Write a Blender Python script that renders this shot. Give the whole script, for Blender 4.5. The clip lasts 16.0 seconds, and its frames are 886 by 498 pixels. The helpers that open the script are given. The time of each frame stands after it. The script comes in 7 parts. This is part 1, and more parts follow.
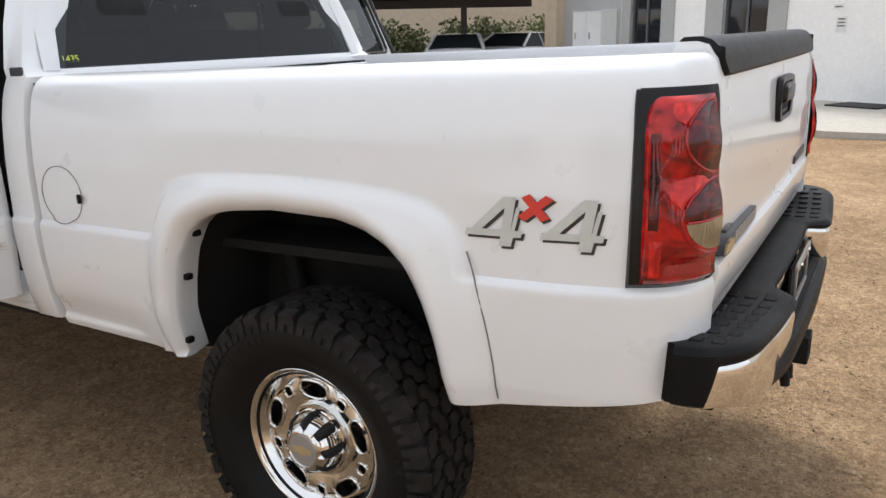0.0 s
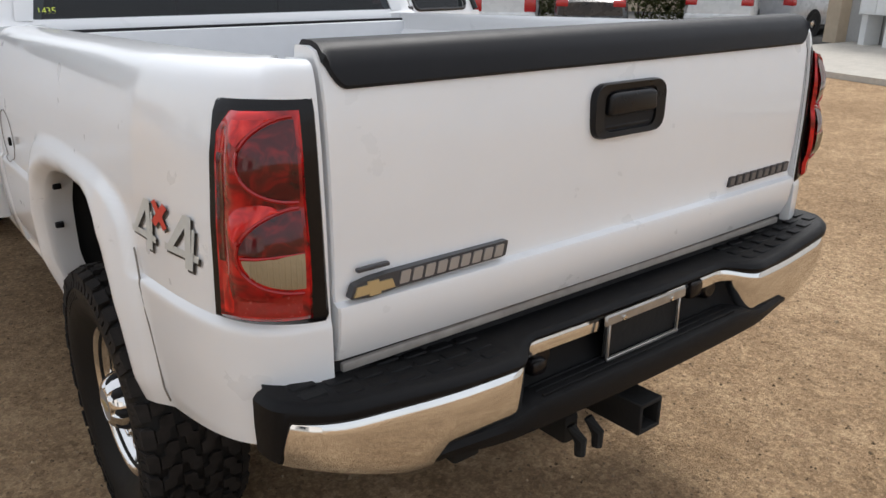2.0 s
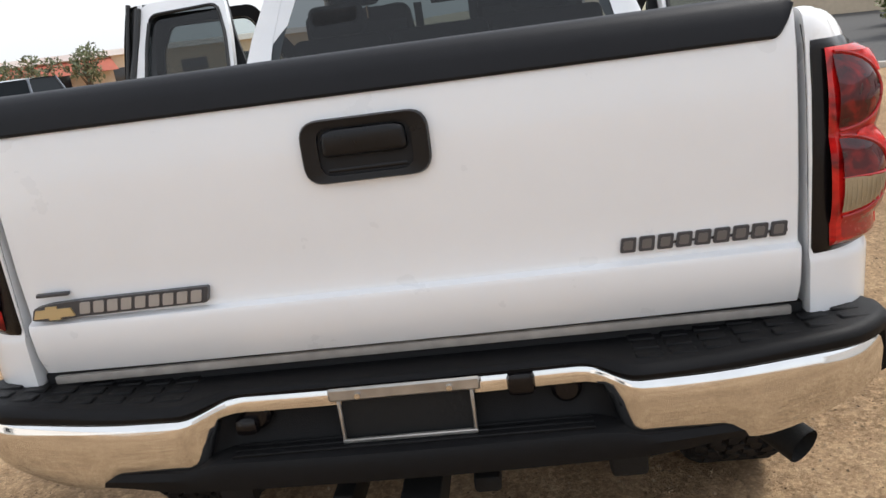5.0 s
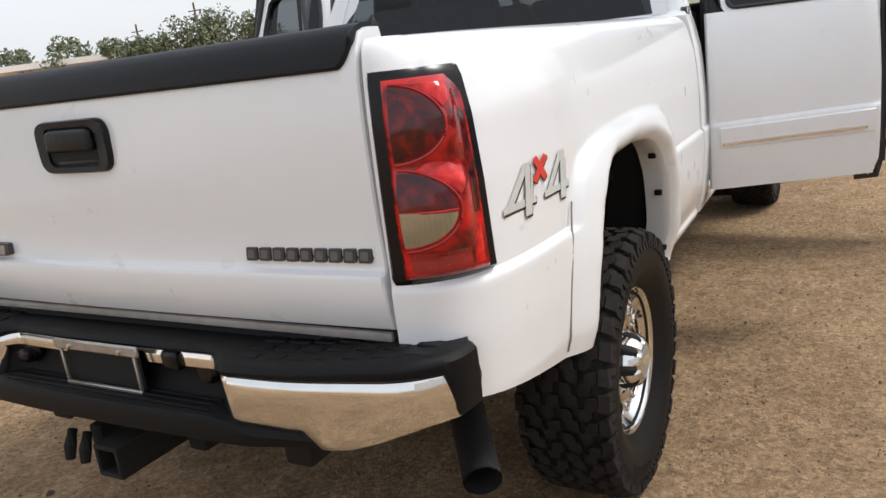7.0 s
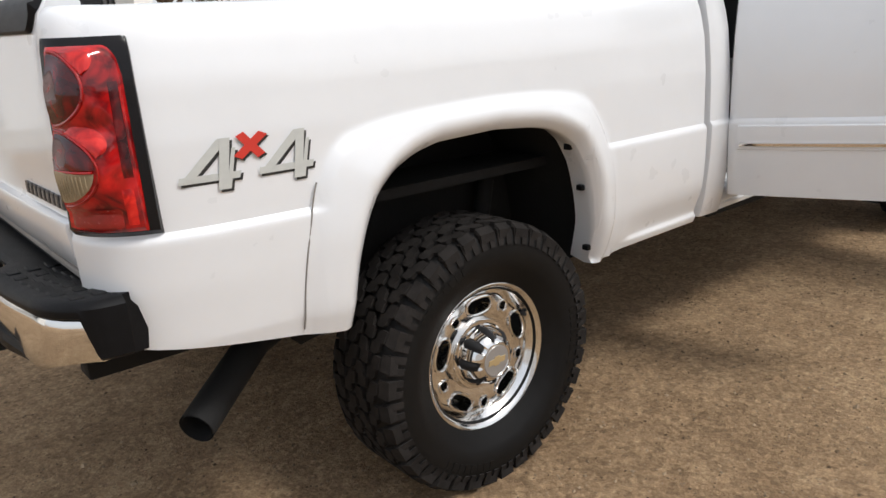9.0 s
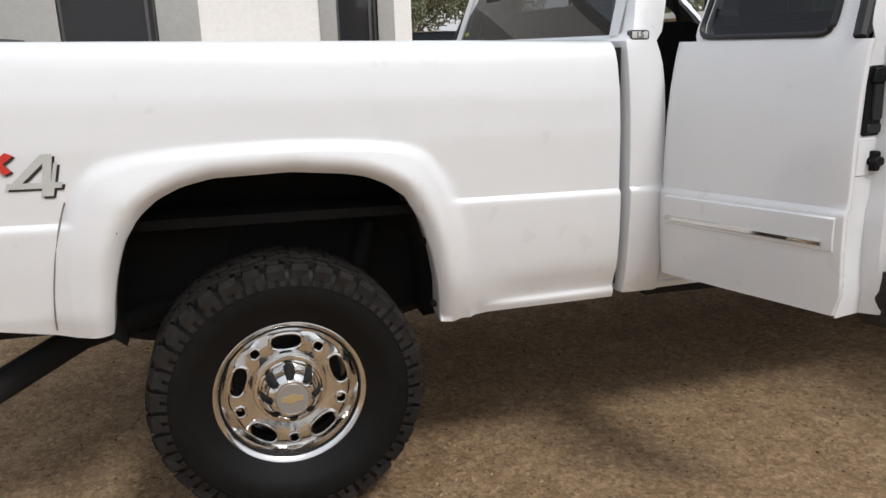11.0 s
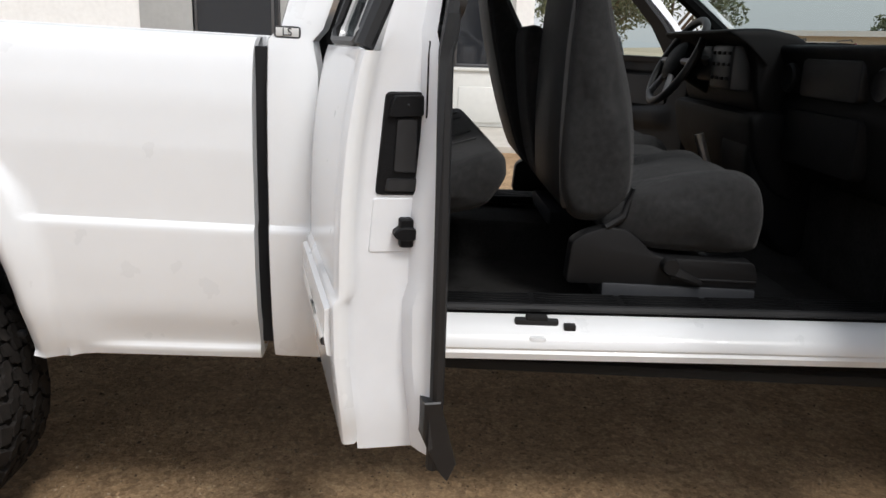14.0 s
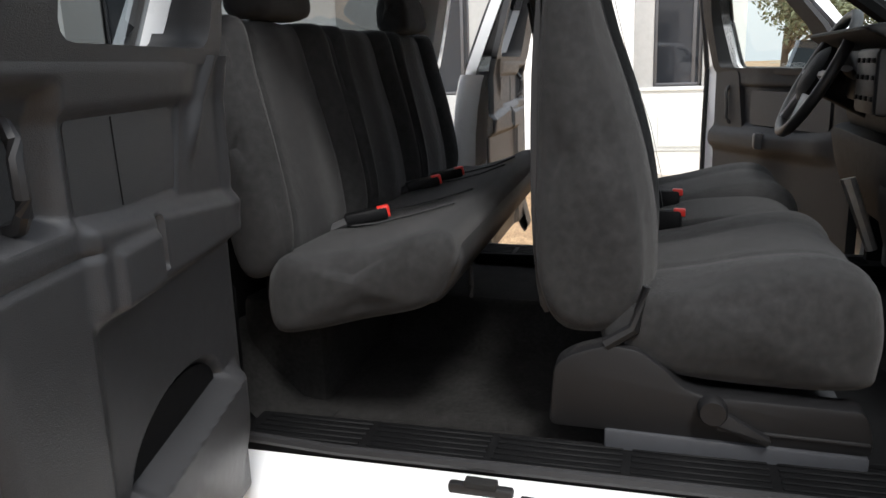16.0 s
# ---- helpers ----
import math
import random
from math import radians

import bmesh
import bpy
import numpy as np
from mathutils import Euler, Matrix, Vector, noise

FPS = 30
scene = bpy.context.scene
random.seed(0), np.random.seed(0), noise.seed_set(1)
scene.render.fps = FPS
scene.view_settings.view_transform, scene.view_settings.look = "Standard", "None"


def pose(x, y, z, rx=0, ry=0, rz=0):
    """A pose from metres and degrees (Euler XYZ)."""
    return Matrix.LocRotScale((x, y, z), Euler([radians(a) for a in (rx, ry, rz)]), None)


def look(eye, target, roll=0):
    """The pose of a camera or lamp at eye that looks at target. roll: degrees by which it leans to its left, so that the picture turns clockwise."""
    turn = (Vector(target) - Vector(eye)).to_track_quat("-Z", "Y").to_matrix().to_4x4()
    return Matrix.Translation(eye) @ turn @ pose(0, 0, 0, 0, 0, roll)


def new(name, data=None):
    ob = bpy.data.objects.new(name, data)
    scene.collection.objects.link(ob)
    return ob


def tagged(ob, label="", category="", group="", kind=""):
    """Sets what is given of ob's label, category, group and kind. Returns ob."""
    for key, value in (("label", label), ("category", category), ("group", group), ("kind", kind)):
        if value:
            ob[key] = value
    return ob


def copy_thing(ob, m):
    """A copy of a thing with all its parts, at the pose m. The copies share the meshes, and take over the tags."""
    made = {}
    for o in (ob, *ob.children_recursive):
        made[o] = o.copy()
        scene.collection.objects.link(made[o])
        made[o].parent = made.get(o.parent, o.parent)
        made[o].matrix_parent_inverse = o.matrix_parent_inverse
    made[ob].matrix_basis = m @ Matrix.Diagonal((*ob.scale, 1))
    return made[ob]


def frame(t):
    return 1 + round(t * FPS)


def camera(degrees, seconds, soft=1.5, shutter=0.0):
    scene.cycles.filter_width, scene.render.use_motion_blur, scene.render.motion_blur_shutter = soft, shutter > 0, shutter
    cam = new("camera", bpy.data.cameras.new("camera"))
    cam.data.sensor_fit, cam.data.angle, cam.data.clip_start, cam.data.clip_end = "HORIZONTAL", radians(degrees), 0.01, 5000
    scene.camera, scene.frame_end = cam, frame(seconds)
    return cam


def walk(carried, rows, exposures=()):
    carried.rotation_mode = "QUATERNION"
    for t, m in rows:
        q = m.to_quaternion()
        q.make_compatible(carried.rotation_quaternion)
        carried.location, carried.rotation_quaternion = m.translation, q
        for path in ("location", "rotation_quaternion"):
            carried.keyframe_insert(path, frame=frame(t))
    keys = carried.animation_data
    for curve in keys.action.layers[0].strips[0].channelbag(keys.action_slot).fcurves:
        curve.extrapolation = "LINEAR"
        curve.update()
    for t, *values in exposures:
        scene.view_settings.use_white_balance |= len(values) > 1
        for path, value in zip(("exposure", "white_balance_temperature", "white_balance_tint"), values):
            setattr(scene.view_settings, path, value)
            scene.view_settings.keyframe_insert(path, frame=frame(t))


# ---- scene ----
cam = camera(60.0, 16.0)

PATH = [
    (0, (-2.408, -1.321, 1.510), (-0.760, -0.328, 0.965), -1.4),
    (0.5, (-2.235, -1.581, 1.537), (-0.663, -0.484, 0.968), -1.9),
    (1, (-2.006, -1.776, 1.521), (-0.534, -0.547, 0.955), -2.3),
    (1.5, (-1.715, -1.965, 1.548), (-0.383, -0.598, 0.951), -1.8),
    (2, (-1.420, -2.136, 1.599), (-0.262, -0.655, 0.917), 0.3),
    (2.5, (-1.137, -2.228, 1.586), (-0.112, -0.658, 0.891), 0.6),
    (3, (-0.874, -2.309, 1.550), (0.007, -0.643, 0.882), -0.2),
    (5.5, (0.614, -2.462, 1.500), (0.100, -0.597, 0.992), -9.2),
    (6, (0.999, -2.404, 1.531), (0.223, -0.630, 1.028), -10.2),
    (6.5, (1.292, -2.307, 1.455), (0.438, -0.561, 0.986), -9.6),
    (7, (1.597, -2.163, 1.447), (0.622, -0.500, 0.914), -7.6),
    (7.5, (1.834, -2.022, 1.444), (0.755, -0.444, 0.854), -5.6),
    (8, (2.107, -1.836, 1.417), (0.864, -0.396, 0.800), -5.4),
    (8.5, (2.298, -1.622, 1.410), (0.923, -0.312, 0.782), -4.7),
    (9, (2.511, -1.388, 1.411), (1.023, -0.196, 0.806), -3.9),
    (11.5, (3.170, 0.155, 1.399), (1.282, 0.594, 0.908), -1.6),
    (12, (3.167, 0.404, 1.381), (1.267, 0.809, 0.906), -1.3),
    (12.5, (3.173, 0.679, 1.379), (1.263, 1.037, 0.906), -0.4),
    (13, (3.157, 0.974, 1.411), (1.244, 1.263, 0.902), 0.2),
    (13.5, (3.033, 1.264, 1.401), (1.104, 1.400, 0.894), 1.5),
    (14, (2.864, 1.497, 1.402), (0.933, 1.551, 0.886), 1.9),
    (14.5, (2.659, 1.679, 1.411), (0.727, 1.747, 0.898), 2.3),
    (15, (2.479, 1.876, 1.406), (0.536, 1.804, 0.938), -0.1),
    (15.5, (2.324, 2.044, 1.423), (0.395, 1.707, 0.961), -0.2),
    (16, (2.110, 2.109, 1.418), (0.240, 1.565, 0.961), -2.0),
]
walk(cam, [(t, look(eye, target, roll)) for t, eye, target, roll in PATH], exposures=[(t, stops, 6350, 10) for t, stops in ((0, 0.42), (1, 0.25), (2, 0.2), (3, 0.3), (5.5, 0.42), (6.5, 0.28), (8, 0.08), (9, 0.05), (11.3, -0.12), (12, 0.0), (13.5, -0.05), (14, .03), (14.5, .02), (15, .22), (15.5, .52), (16, 0.9))])

# ---- light ----
world = bpy.data.worlds.new("sky")
scene.world = world
world.use_nodes = True
wn = world.node_tree.nodes
sky = wn.new("ShaderNodeTexSky")
sky.sky_type = "NISHITA"
sky.sun_disc = False
SUN_EL, SUN_AZ = 56.0, 62.0
sky.sun_elevation = radians(SUN_EL)
sky.sun_rotation = radians(SUN_AZ)
sky.dust_density = 4.0
sky.air_density = 1.2
pale = wn.new("ShaderNodeMixRGB")
pale.inputs[0].default_value = 0.62
pale.inputs[2].default_value = (9.5, 9.7, 10.0, 1)
world.node_tree.links.new(sky.outputs[0], pale.inputs[1])
world.node_tree.links.new(pale.outputs[0], wn["Background"].inputs[0])
wn["Background"].inputs[1].default_value = 0.115
sun = new("sun", bpy.data.lights.new("sun", "SUN"))
sun.data.energy, sun.data.angle, sun.data.color = 2.1, radians(14), (1.0, 0.975, 0.935)
sun_dir = Vector((math.sin(radians(SUN_AZ)) * math.cos(radians(SUN_EL)), math.cos(radians(SUN_AZ)) * math.cos(radians(SUN_EL)), math.sin(radians(SUN_EL))))
sun.matrix_basis = look(sun_dir * 30, (0, 0, 0))

# ---- materials ----


def material(name, color, rough=0.5, metal=0.0, coat=0.0, vary=0.0, scale=20.0, bump=0.0, bump_scale=120.0, spec=0.5, transmission=0.0, dark=None, alpha=1.0):
    """A principled material with two scales of tone variation and a fine relief."""
    m = bpy.data.materials.new(name)
    m.use_nodes = True
    n, l = m.node_tree.nodes, m.node_tree.links
    p = n["Principled BSDF"]
    p.inputs["Base Color"].default_value = (*color, 1)
    p.inputs["Roughness"].default_value = rough
    p.inputs["Metallic"].default_value = metal
    p.inputs["Coat Weight"].default_value = coat
    p.inputs["Coat Roughness"].default_value = 0.06
    p.inputs["Specular IOR Level"].default_value = spec
    p.inputs["Transmission Weight"].default_value = transmission
    p.inputs["Alpha"].default_value = alpha
    if vary or bump:
        where = n.new("ShaderNodeTexCoord")
    if vary:
        big = n.new("ShaderNodeTexNoise")
        big.inputs["Scale"].default_value, big.inputs["Detail"].default_value = scale * 0.15, 4
        fine = n.new("ShaderNodeTexNoise")
        fine.inputs["Scale"].default_value, fine.inputs["Detail"].default_value = scale, 6
        l.new(where.outputs["Object"], big.inputs["Vector"])
        l.new(where.outputs["Object"], fine.inputs["Vector"])
        both = n.new("ShaderNodeMath")
        both.operation = "MULTIPLY_ADD"
        both.inputs[1].default_value = 0.6
        l.new(fine.outputs["Fac"], both.inputs[0])
        half = n.new("ShaderNodeMath")
        half.operation = "MULTIPLY"
        half.inputs[1].default_value = 0.4
        l.new(big.outputs["Fac"], half.inputs[0])
        l.new(half.outputs[0], both.inputs[2])
        ramp = n.new("ShaderNodeValToRGB")
        lo = dark or tuple(c * (1 - vary) for c in color)
        hi = tuple(min(1, c * (1 + vary)) for c in color)
        ramp.color_ramp.elements[0].position, ramp.color_ramp.elements[0].color = 0.33, (*lo, 1)
        ramp.color_ramp.elements[1].position, ramp.color_ramp.elements[1].color = 0.67, (*hi, 1)
        l.new(both.outputs[0], ramp.inputs[0])
        l.new(ramp.outputs[0], p.inputs["Base Color"])
        rr = n.new("ShaderNodeMapRange")
        rr.inputs["To Min"].default_value, rr.inputs["To Max"].default_value = max(0, rough - 0.08), min(1, rough + 0.08)
        l.new(fine.outputs["Fac"], rr.inputs["Value"])
        l.new(rr.outputs[0], p.inputs["Roughness"])
    if bump:
        tex = n.new("ShaderNodeTexNoise")
        tex.inputs["Scale"].default_value, tex.inputs["Detail"].default_value = bump_scale, 3
        l.new(where.outputs["Object"], tex.inputs["Vector"])
        b = n.new("ShaderNodeBump")
        b.inputs["Strength"].default_value, b.inputs["Distance"].default_value = min(1, bump), 0.004
        l.new(tex.outputs["Fac"], b.inputs["Height"])
        l.new(b.outputs[0], p.inputs["Normal"])
    return m


PAINT = material("white_paint", (0.80, 0.81, 0.82), 0.3, coat=0.8, vary=0.015, scale=9, bump=0.02, bump_scale=9)
PAINT2 = material("white_inner_paint", (0.76, 0.77, 0.79), 0.45, vary=0.03, scale=14)
BLACK = material("black_plastic", (0.0052, 0.0052, 0.0058), 0.5, vary=0.25, scale=40, bump=0.25, bump_scale=420, spec=0.17)
GLOSSBLACK = material("gloss_black_plastic", (0.006, 0.006, 0.007), 0.30, vary=0.2, scale=40, spec=0.3)
CAPBLACK = material("tailgate_cap_plastic", (0.0095, 0.010, 0.012), 0.48, vary=0.15, scale=30, bump=0.12, bump_scale=500, spec=0.22)
SEAMGREY = material("dusty_seam", (0.22, 0.20, 0.18), 0.8, vary=0.2, scale=40)
# Flat near-black that puts the shade of gaps and recesses into colour.
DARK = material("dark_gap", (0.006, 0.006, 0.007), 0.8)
RUBBER = material("tyre_rubber", (0.0055, 0.0054, 0.0054), 0.55, vary=0.35, scale=30, bump=0.15, bump_scale=260, spec=0.22)
TREAD = material("dusty_tread_rubber", (0.021, 0.0185, 0.017), 0.85, vary=0.45, scale=24, bump=0.3, bump_scale=200, spec=0.15)
SEAL = material("seal_rubber", (0.012, 0.012, 0.013), 0.5, vary=0.2, scale=60)
CHROME = material("chrome", (0.78, 0.77, 0.75), 0.07, metal=1.0, vary=0.05, scale=18, bump=0.03, bump_scale=30)
ALLOY = material("polished_alloy", (0.80, 0.79, 0.77), 0.13, metal=1.0, vary=0.05, scale=40)
STEEL = material("bare_steel", (0.42, 0.40, 0.37), 0.4, metal=0.8, vary=0.2, scale=30)
# White sill paint in shade: the shade and brown bounce are in this colour.
VALANCE = material("shaded_sill_paint", (0.30, 0.275, 0.25), 0.6, vary=0.25, scale=24)
GOLD = material("gold_badge", (0.55, 0.42, 0.22), 0.4, metal=0.4)
BADGE = material("badge_silver", (0.40, 0.39, 0.38), 0.38, metal=0.5)
BADGEWHITE = material("badge_white", (0.70, 0.70, 0.69), 0.4)
BADGEGREY = material("badge_grey", (0.16, 0.155, 0.155), 0.35, metal=0.4)
BADGEDARK = material("badge_outline", (0.05, 0.05, 0.055), 0.4)
DECALGREY = material("decal_grey", (0.56, 0.57, 0.54), 0.45, vary=0.05, scale=60)
DECALRED = material("decal_red", (0.62, 0.045, 0.03), 0.4)
DECALBLACK = material("decal_black", (0.03, 0.03, 0.03), 0.4)
PEN = material("window_marker", (0.75, 0.85, 0.12), 0.7)
CLOTH = material("grey_seat_cloth", (0.0245, 0.0245, 0.025), 0.95, vary=0.30, scale=55, bump=0.5, bump_scale=700, spec=0.2)
CLOTHDARK = material("dark_seat_vinyl", (0.020, 0.020, 0.021), 0.6, vary=0.2, scale=40, bump=0.15, bump_scale=300)
CARPET = material("black_carpet", (0.021, 0.0205, 0.020), 1.0, vary=0.4, scale=90, bump=0.8, bump_scale=900, spec=0.1)
TRIM = material("grey_door_trim", (0.029, 0.0293, 0.031), 0.44, vary=0.1, scale=60, bump=0.22, bump_scale=600)
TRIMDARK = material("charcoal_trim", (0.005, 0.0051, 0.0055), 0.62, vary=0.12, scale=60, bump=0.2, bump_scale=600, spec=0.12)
DOORDARK = material("charcoal_door_trim", (0.010, 0.010, 0.011), 0.6, vary=0.12, scale=60, bump=0.2, bump_scale=600, spec=0.3)
SHIELD = material("charcoal_seat_plastic", (0.0085, 0.0085, 0.0092), 0.5, vary=0.12, scale=60, bump=0.2, bump_scale=600, spec=0.3)
SCUFF = material("scuffed_trim_mark", (0.30, 0.29, 0.28), 0.8)
TRACK = material("seat_track_grey", (0.034, 0.036, 0.041), 0.6, vary=0.12, scale=50)
BUCKLERED = material("buckle_red", (0.65, 0.03, 0.02), 0.4)
BELT = material("belt_webbing", (0.03, 0.03, 0.032), 0.8, bump=0.3, bump_scale=900)
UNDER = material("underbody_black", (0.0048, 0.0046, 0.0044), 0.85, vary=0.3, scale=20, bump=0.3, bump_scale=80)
HEADLINER = material("headliner", (0.30, 0.29, 0.27), 0.95, vary=0.08, scale=60)
DRUM = material("brushed_gauge", (0.20, 0.20, 0.21), 0.5, metal=0.3)


def glass(name, tint, rough=0.0):
    m = bpy.data.materials.new(name)
    m.use_nodes = True
    n, l = m.node_tree.nodes, m.node_tree.links
    clear = n.new("ShaderNodeBsdfTransparent")
    clear.inputs[0].default_value = (*tint, 1)
    gloss = n.new("ShaderNodeBsdfGlossy")
    gloss.inputs["Roughness"].default_value = 0.01 + rough
    facing = n.new("ShaderNodeLayerWeight")
    facing.inputs[0].default_value = 0.5
    power = n.new("ShaderNodeMath")
    power.operation = "POWER"
    power.inputs[1].default_value = 5.0
    l.new(facing.outputs["Facing"], power.inputs[0])
    fres = n.new("ShaderNodeMath")
    fres.operation = "MULTIPLY_ADD"
    fres.inputs[1].default_value, fres.inputs[2].default_value = 0.85, 0.045
    l.new(power.outputs[0], fres.inputs[0])
    mix = n.new("ShaderNodeMixShader")
    l.new(fres.outputs[0], mix.inputs[0])
    l.new(clear.outputs[0], mix.inputs[1])
    l.new(gloss.outputs[0], mix.inputs[2])
    l.new(mix.outputs[0], n["Material Output"].inputs[0])
    return m


sheen = CLOTH.node_tree.nodes["Principled BSDF"].inputs
sheen["Sheen Weight"].default_value, sheen["Sheen Roughness"].default_value = 0.10, 0.4
TINTED = glass("tinted_glass", (0.16, 0.18, 0.19))
CLEARGLASS = glass("side_glass", (0.62, 0.68, 0.67))

# ---- building helpers ----
RAKE, CAB_SET, DASH_SET = 0.026, 0.018, 0.045


def forward(y):
    """How far a part at y is set forward: the cab by a little, the dash by more."""
    return CAB_SET * smoothstep(0.35, 1.05, y) + DASH_SET * smoothstep(2.475, 2.56, y)


def raked(bm):
    """The truck sits tail-high: every body part leans with it, and the cab stands a little forward of the bed."""
    for v in bm.verts:
        v.co.y += forward(v.co.y)
        v.co.z -= RAKE * v.co.y
    return bm


def link(name, bm, mat, parent=None, label="", smooth=True, rake=True, recalc=True):
    if recalc:
        bmesh.ops.recalc_face_normals(bm, faces=bm.faces)
    if rake:
        raked(bm)
    me = bpy.data.meshes.new(name)
    bm.to_mesh(me)
    bm.free()
    for m in mat if isinstance(mat, (list, tuple)) else [mat]:
        me.materials.append(m)
    if smooth:
        me.polygons.foreach_set("use_smooth", [True] * len(me.polygons))
        me.set_sharp_from_angle(angle=radians(38))
    ob = new(name, me)
    if parent is not None:
        ob.parent = parent
    if label:
        ob["label"] = label
    return ob


def part(name, bm, mat, parent, label="", smooth=True, rake=True):
    return link(name, bm, mat, parent, label, smooth, rake)


def empty(name, m=None):
    e = new(name)
    e.empty_display_size = 0.2
    if m is not None:
        e.matrix_basis = m
    return e


def box(bm, x0, x1, y0, y1, z0, z1, r=0.0, seg=2, m=None):
    """A box, its edges rounded by r."""
    vs = bmesh.ops.create_cube(bm, size=1.0)["verts"]
    for v in vs:
        v.co = Vector(((x0 + x1) / 2 + v.co.x * (x1 - x0), (y0 + y1) / 2 + v.co.y * (y1 - y0), (z0 + z1) / 2 + v.co.z * (z1 - z0)))
        if m is not None:
            v.co = m @ v.co
    if r > 0:
        es = list({e for v in vs for e in v.link_edges})
        bmesh.ops.bevel(bm, geom=es, offset=r, segments=seg, profile=0.5, affect="EDGES")
    return bm


def B(*a, **k):
    return box(bmesh.new(), *a, **k)


def prism(bm, pts, axis, a, b, r=0.0, seg=2):
    """A closed outline of 2D points pushed from a to b along an axis (the points take the other two, in order)."""
    put = {"x": lambda p, t: (t, p[0], p[1]), "y": lambda p, t: (p[0], t, p[1]), "z": lambda p, t: (p[0], p[1], t)}[axis]
    lo = [bm.verts.new(put(p, a)) for p in pts]
    hi = [bm.verts.new(put(p, b)) for p in pts]
    fs = [bm.faces.new(lo), bm.faces.new(list(reversed(hi)))]
    n = len(pts)
    for i in range(n):
        fs.append(bm.faces.new((lo[i], hi[i], hi[(i + 1) % n], lo[(i + 1) % n])))
    bmesh.ops.recalc_face_normals(bm, faces=fs)
    if r > 0:
        es = [e for f in fs[:2] for e in f.edges]
        bmesh.ops.bevel(bm, geom=list(set(es)), offset=r, segments=seg, profile=0.5, affect="EDGES")
    return bm


def grid(bm, rows, close_u=False):
    """A skin over rows of points."""
    vs = [[bm.verts.new(p) for p in row] for row in rows]
    for a, b in zip(vs, vs[1:]):
        n = len(a)
        for i in range(n if close_u else n - 1):
            bm.faces.new((a[i], a[(i + 1) % n], b[(i + 1) % n], b[i]))
    return vs


def lathe(bm, profile, n=48, axis="x", center=(0, 0, 0), close=False):
    """Turns (radius, along) pairs about an axis."""
    rows = []
    for i in range(n):
        t = 2 * math.pi * i / n
        c, s = math.cos(t), math.sin(t)
        row = []
        for r, h in profile:
            p = {"x": (h, r * c, r * s), "y": (r * c, h, r * s), "z": (r * c, r * s, h)}[axis]
            row.append(Vector(p) + Vector(center))
        rows.append(row)
    vs = [[bm.verts.new(p) for p in row] for row in rows]
    for i in range(n):
        a, b = vs[i], vs[(i + 1) % n]
        for k in range(len(profile) - (0 if close else 1)):
            k2 = (k + 1) % len(profile)
            bm.faces.new((a[k], b[k], b[k2], a[k2]))
    return bm


def tube(bm, pts, r, n=10, caps=True):
    """A round bar along points."""
    pts = [Vector(p) for p in pts]
    rings = []
    up = Vector((0, 0, 1))
    for i, p in enumerate(pts):
        d = (pts[min(i + 1, len(pts) - 1)] - pts[max(i - 1, 0)]).normalized()
        a = d.cross(up if abs(d.z) < 0.9 else Vector((1, 0, 0))).normalized()
        b = d.cross(a)
        rr = r[i] if isinstance(r, (list, tuple)) else r
        rings.append([bm.verts.new(p + rr * (math.cos(2 * math.pi * k / n) * a + math.sin(2 * math.pi * k / n) * b)) for k in range(n)])
    for u, v in zip(rings, rings[1:]):
        for k in range(n):
            bm.faces.new((u[k], u[(k + 1) % n], v[(k + 1) % n], v[k]))
    if caps:
        bm.faces.new(rings[0])
        bm.faces.new(list(reversed(rings[-1])))
    return bm


def smoothstep(a, b, x):
    t = min(1, max(0, (x - a) / (b - a)))
    return t * t * (3 - 2 * t)


def interp(x, table):
    for (x0, y0), (x1, y1) in zip(table, table[1:]):
        if x <= x1:
            return y0 + (y1 - y0) * max(0, min(1, (x - x0) / (x1 - x0)))
    return table[-1][1]


def rounded(pts, r, n=5):
    """A closed outline with its corners rounded."""
    out = []
    for i, p in enumerate(pts):
        a, b, c = Vector(pts[i - 1]), Vector(p), Vector(pts[(i + 1) % len(pts)])
        u, w = (a - b), (c - b)
        k = min(r, u.length * 0.45, w.length * 0.45)
        s, e = b + u.normalized() * k, b + w.normalized() * k
        for j in range(n + 1):
            t = j / n
            out.append(tuple((1 - t) ** 2 * s + 2 * t * (1 - t) * b + t * t * e))
    return out

# ---- the pickup ----
truck = tagged(empty("pickup_truck"), "white extended-cab pickup truck with its doors open, parked on bare dirt", "pickup truck")

BED_F, BED_TOP, CREASE = 1.06, 1.43, 0.968
INSET = [(0.56, 0.06), (0.64, 0.03), (0.72, 0.012), (0.85, 0.002), (0.957, 0.0), (0.966, 0.003), (0.975, 0.013), (1.02, 0.013), (1.16, 0.014), (1.28, 0.024), (1.36, 0.042), (1.395, 0.055), (1.415, 0.07), (1.426, 0.088), (1.432, 0.115)]
INSET_FLAT = [(0.56, 0.05), (0.72, 0.008), (0.9, 0.0), (1.16, 0.012), (1.28, 0.024), (1.36, 0.042), (1.43, 0.1)]
ARCH = [(-0.47, 0.60), (-0.463, 0.64), (-0.449, 0.74), (-0.431, 0.824), (-0.402, 0.91), (-0.361, 0.976), (-0.305, 1.025), (-0.24, 1.055), (-0.16, 1.073), (0.05, 1.08), (0.2, 1.068), (0.266, 1.056), (0.325, 1.03), (0.376, 0.99), (0.42, 0.91), (0.452, 0.80), (0.470, 0.69), (0.475, 0.60)]
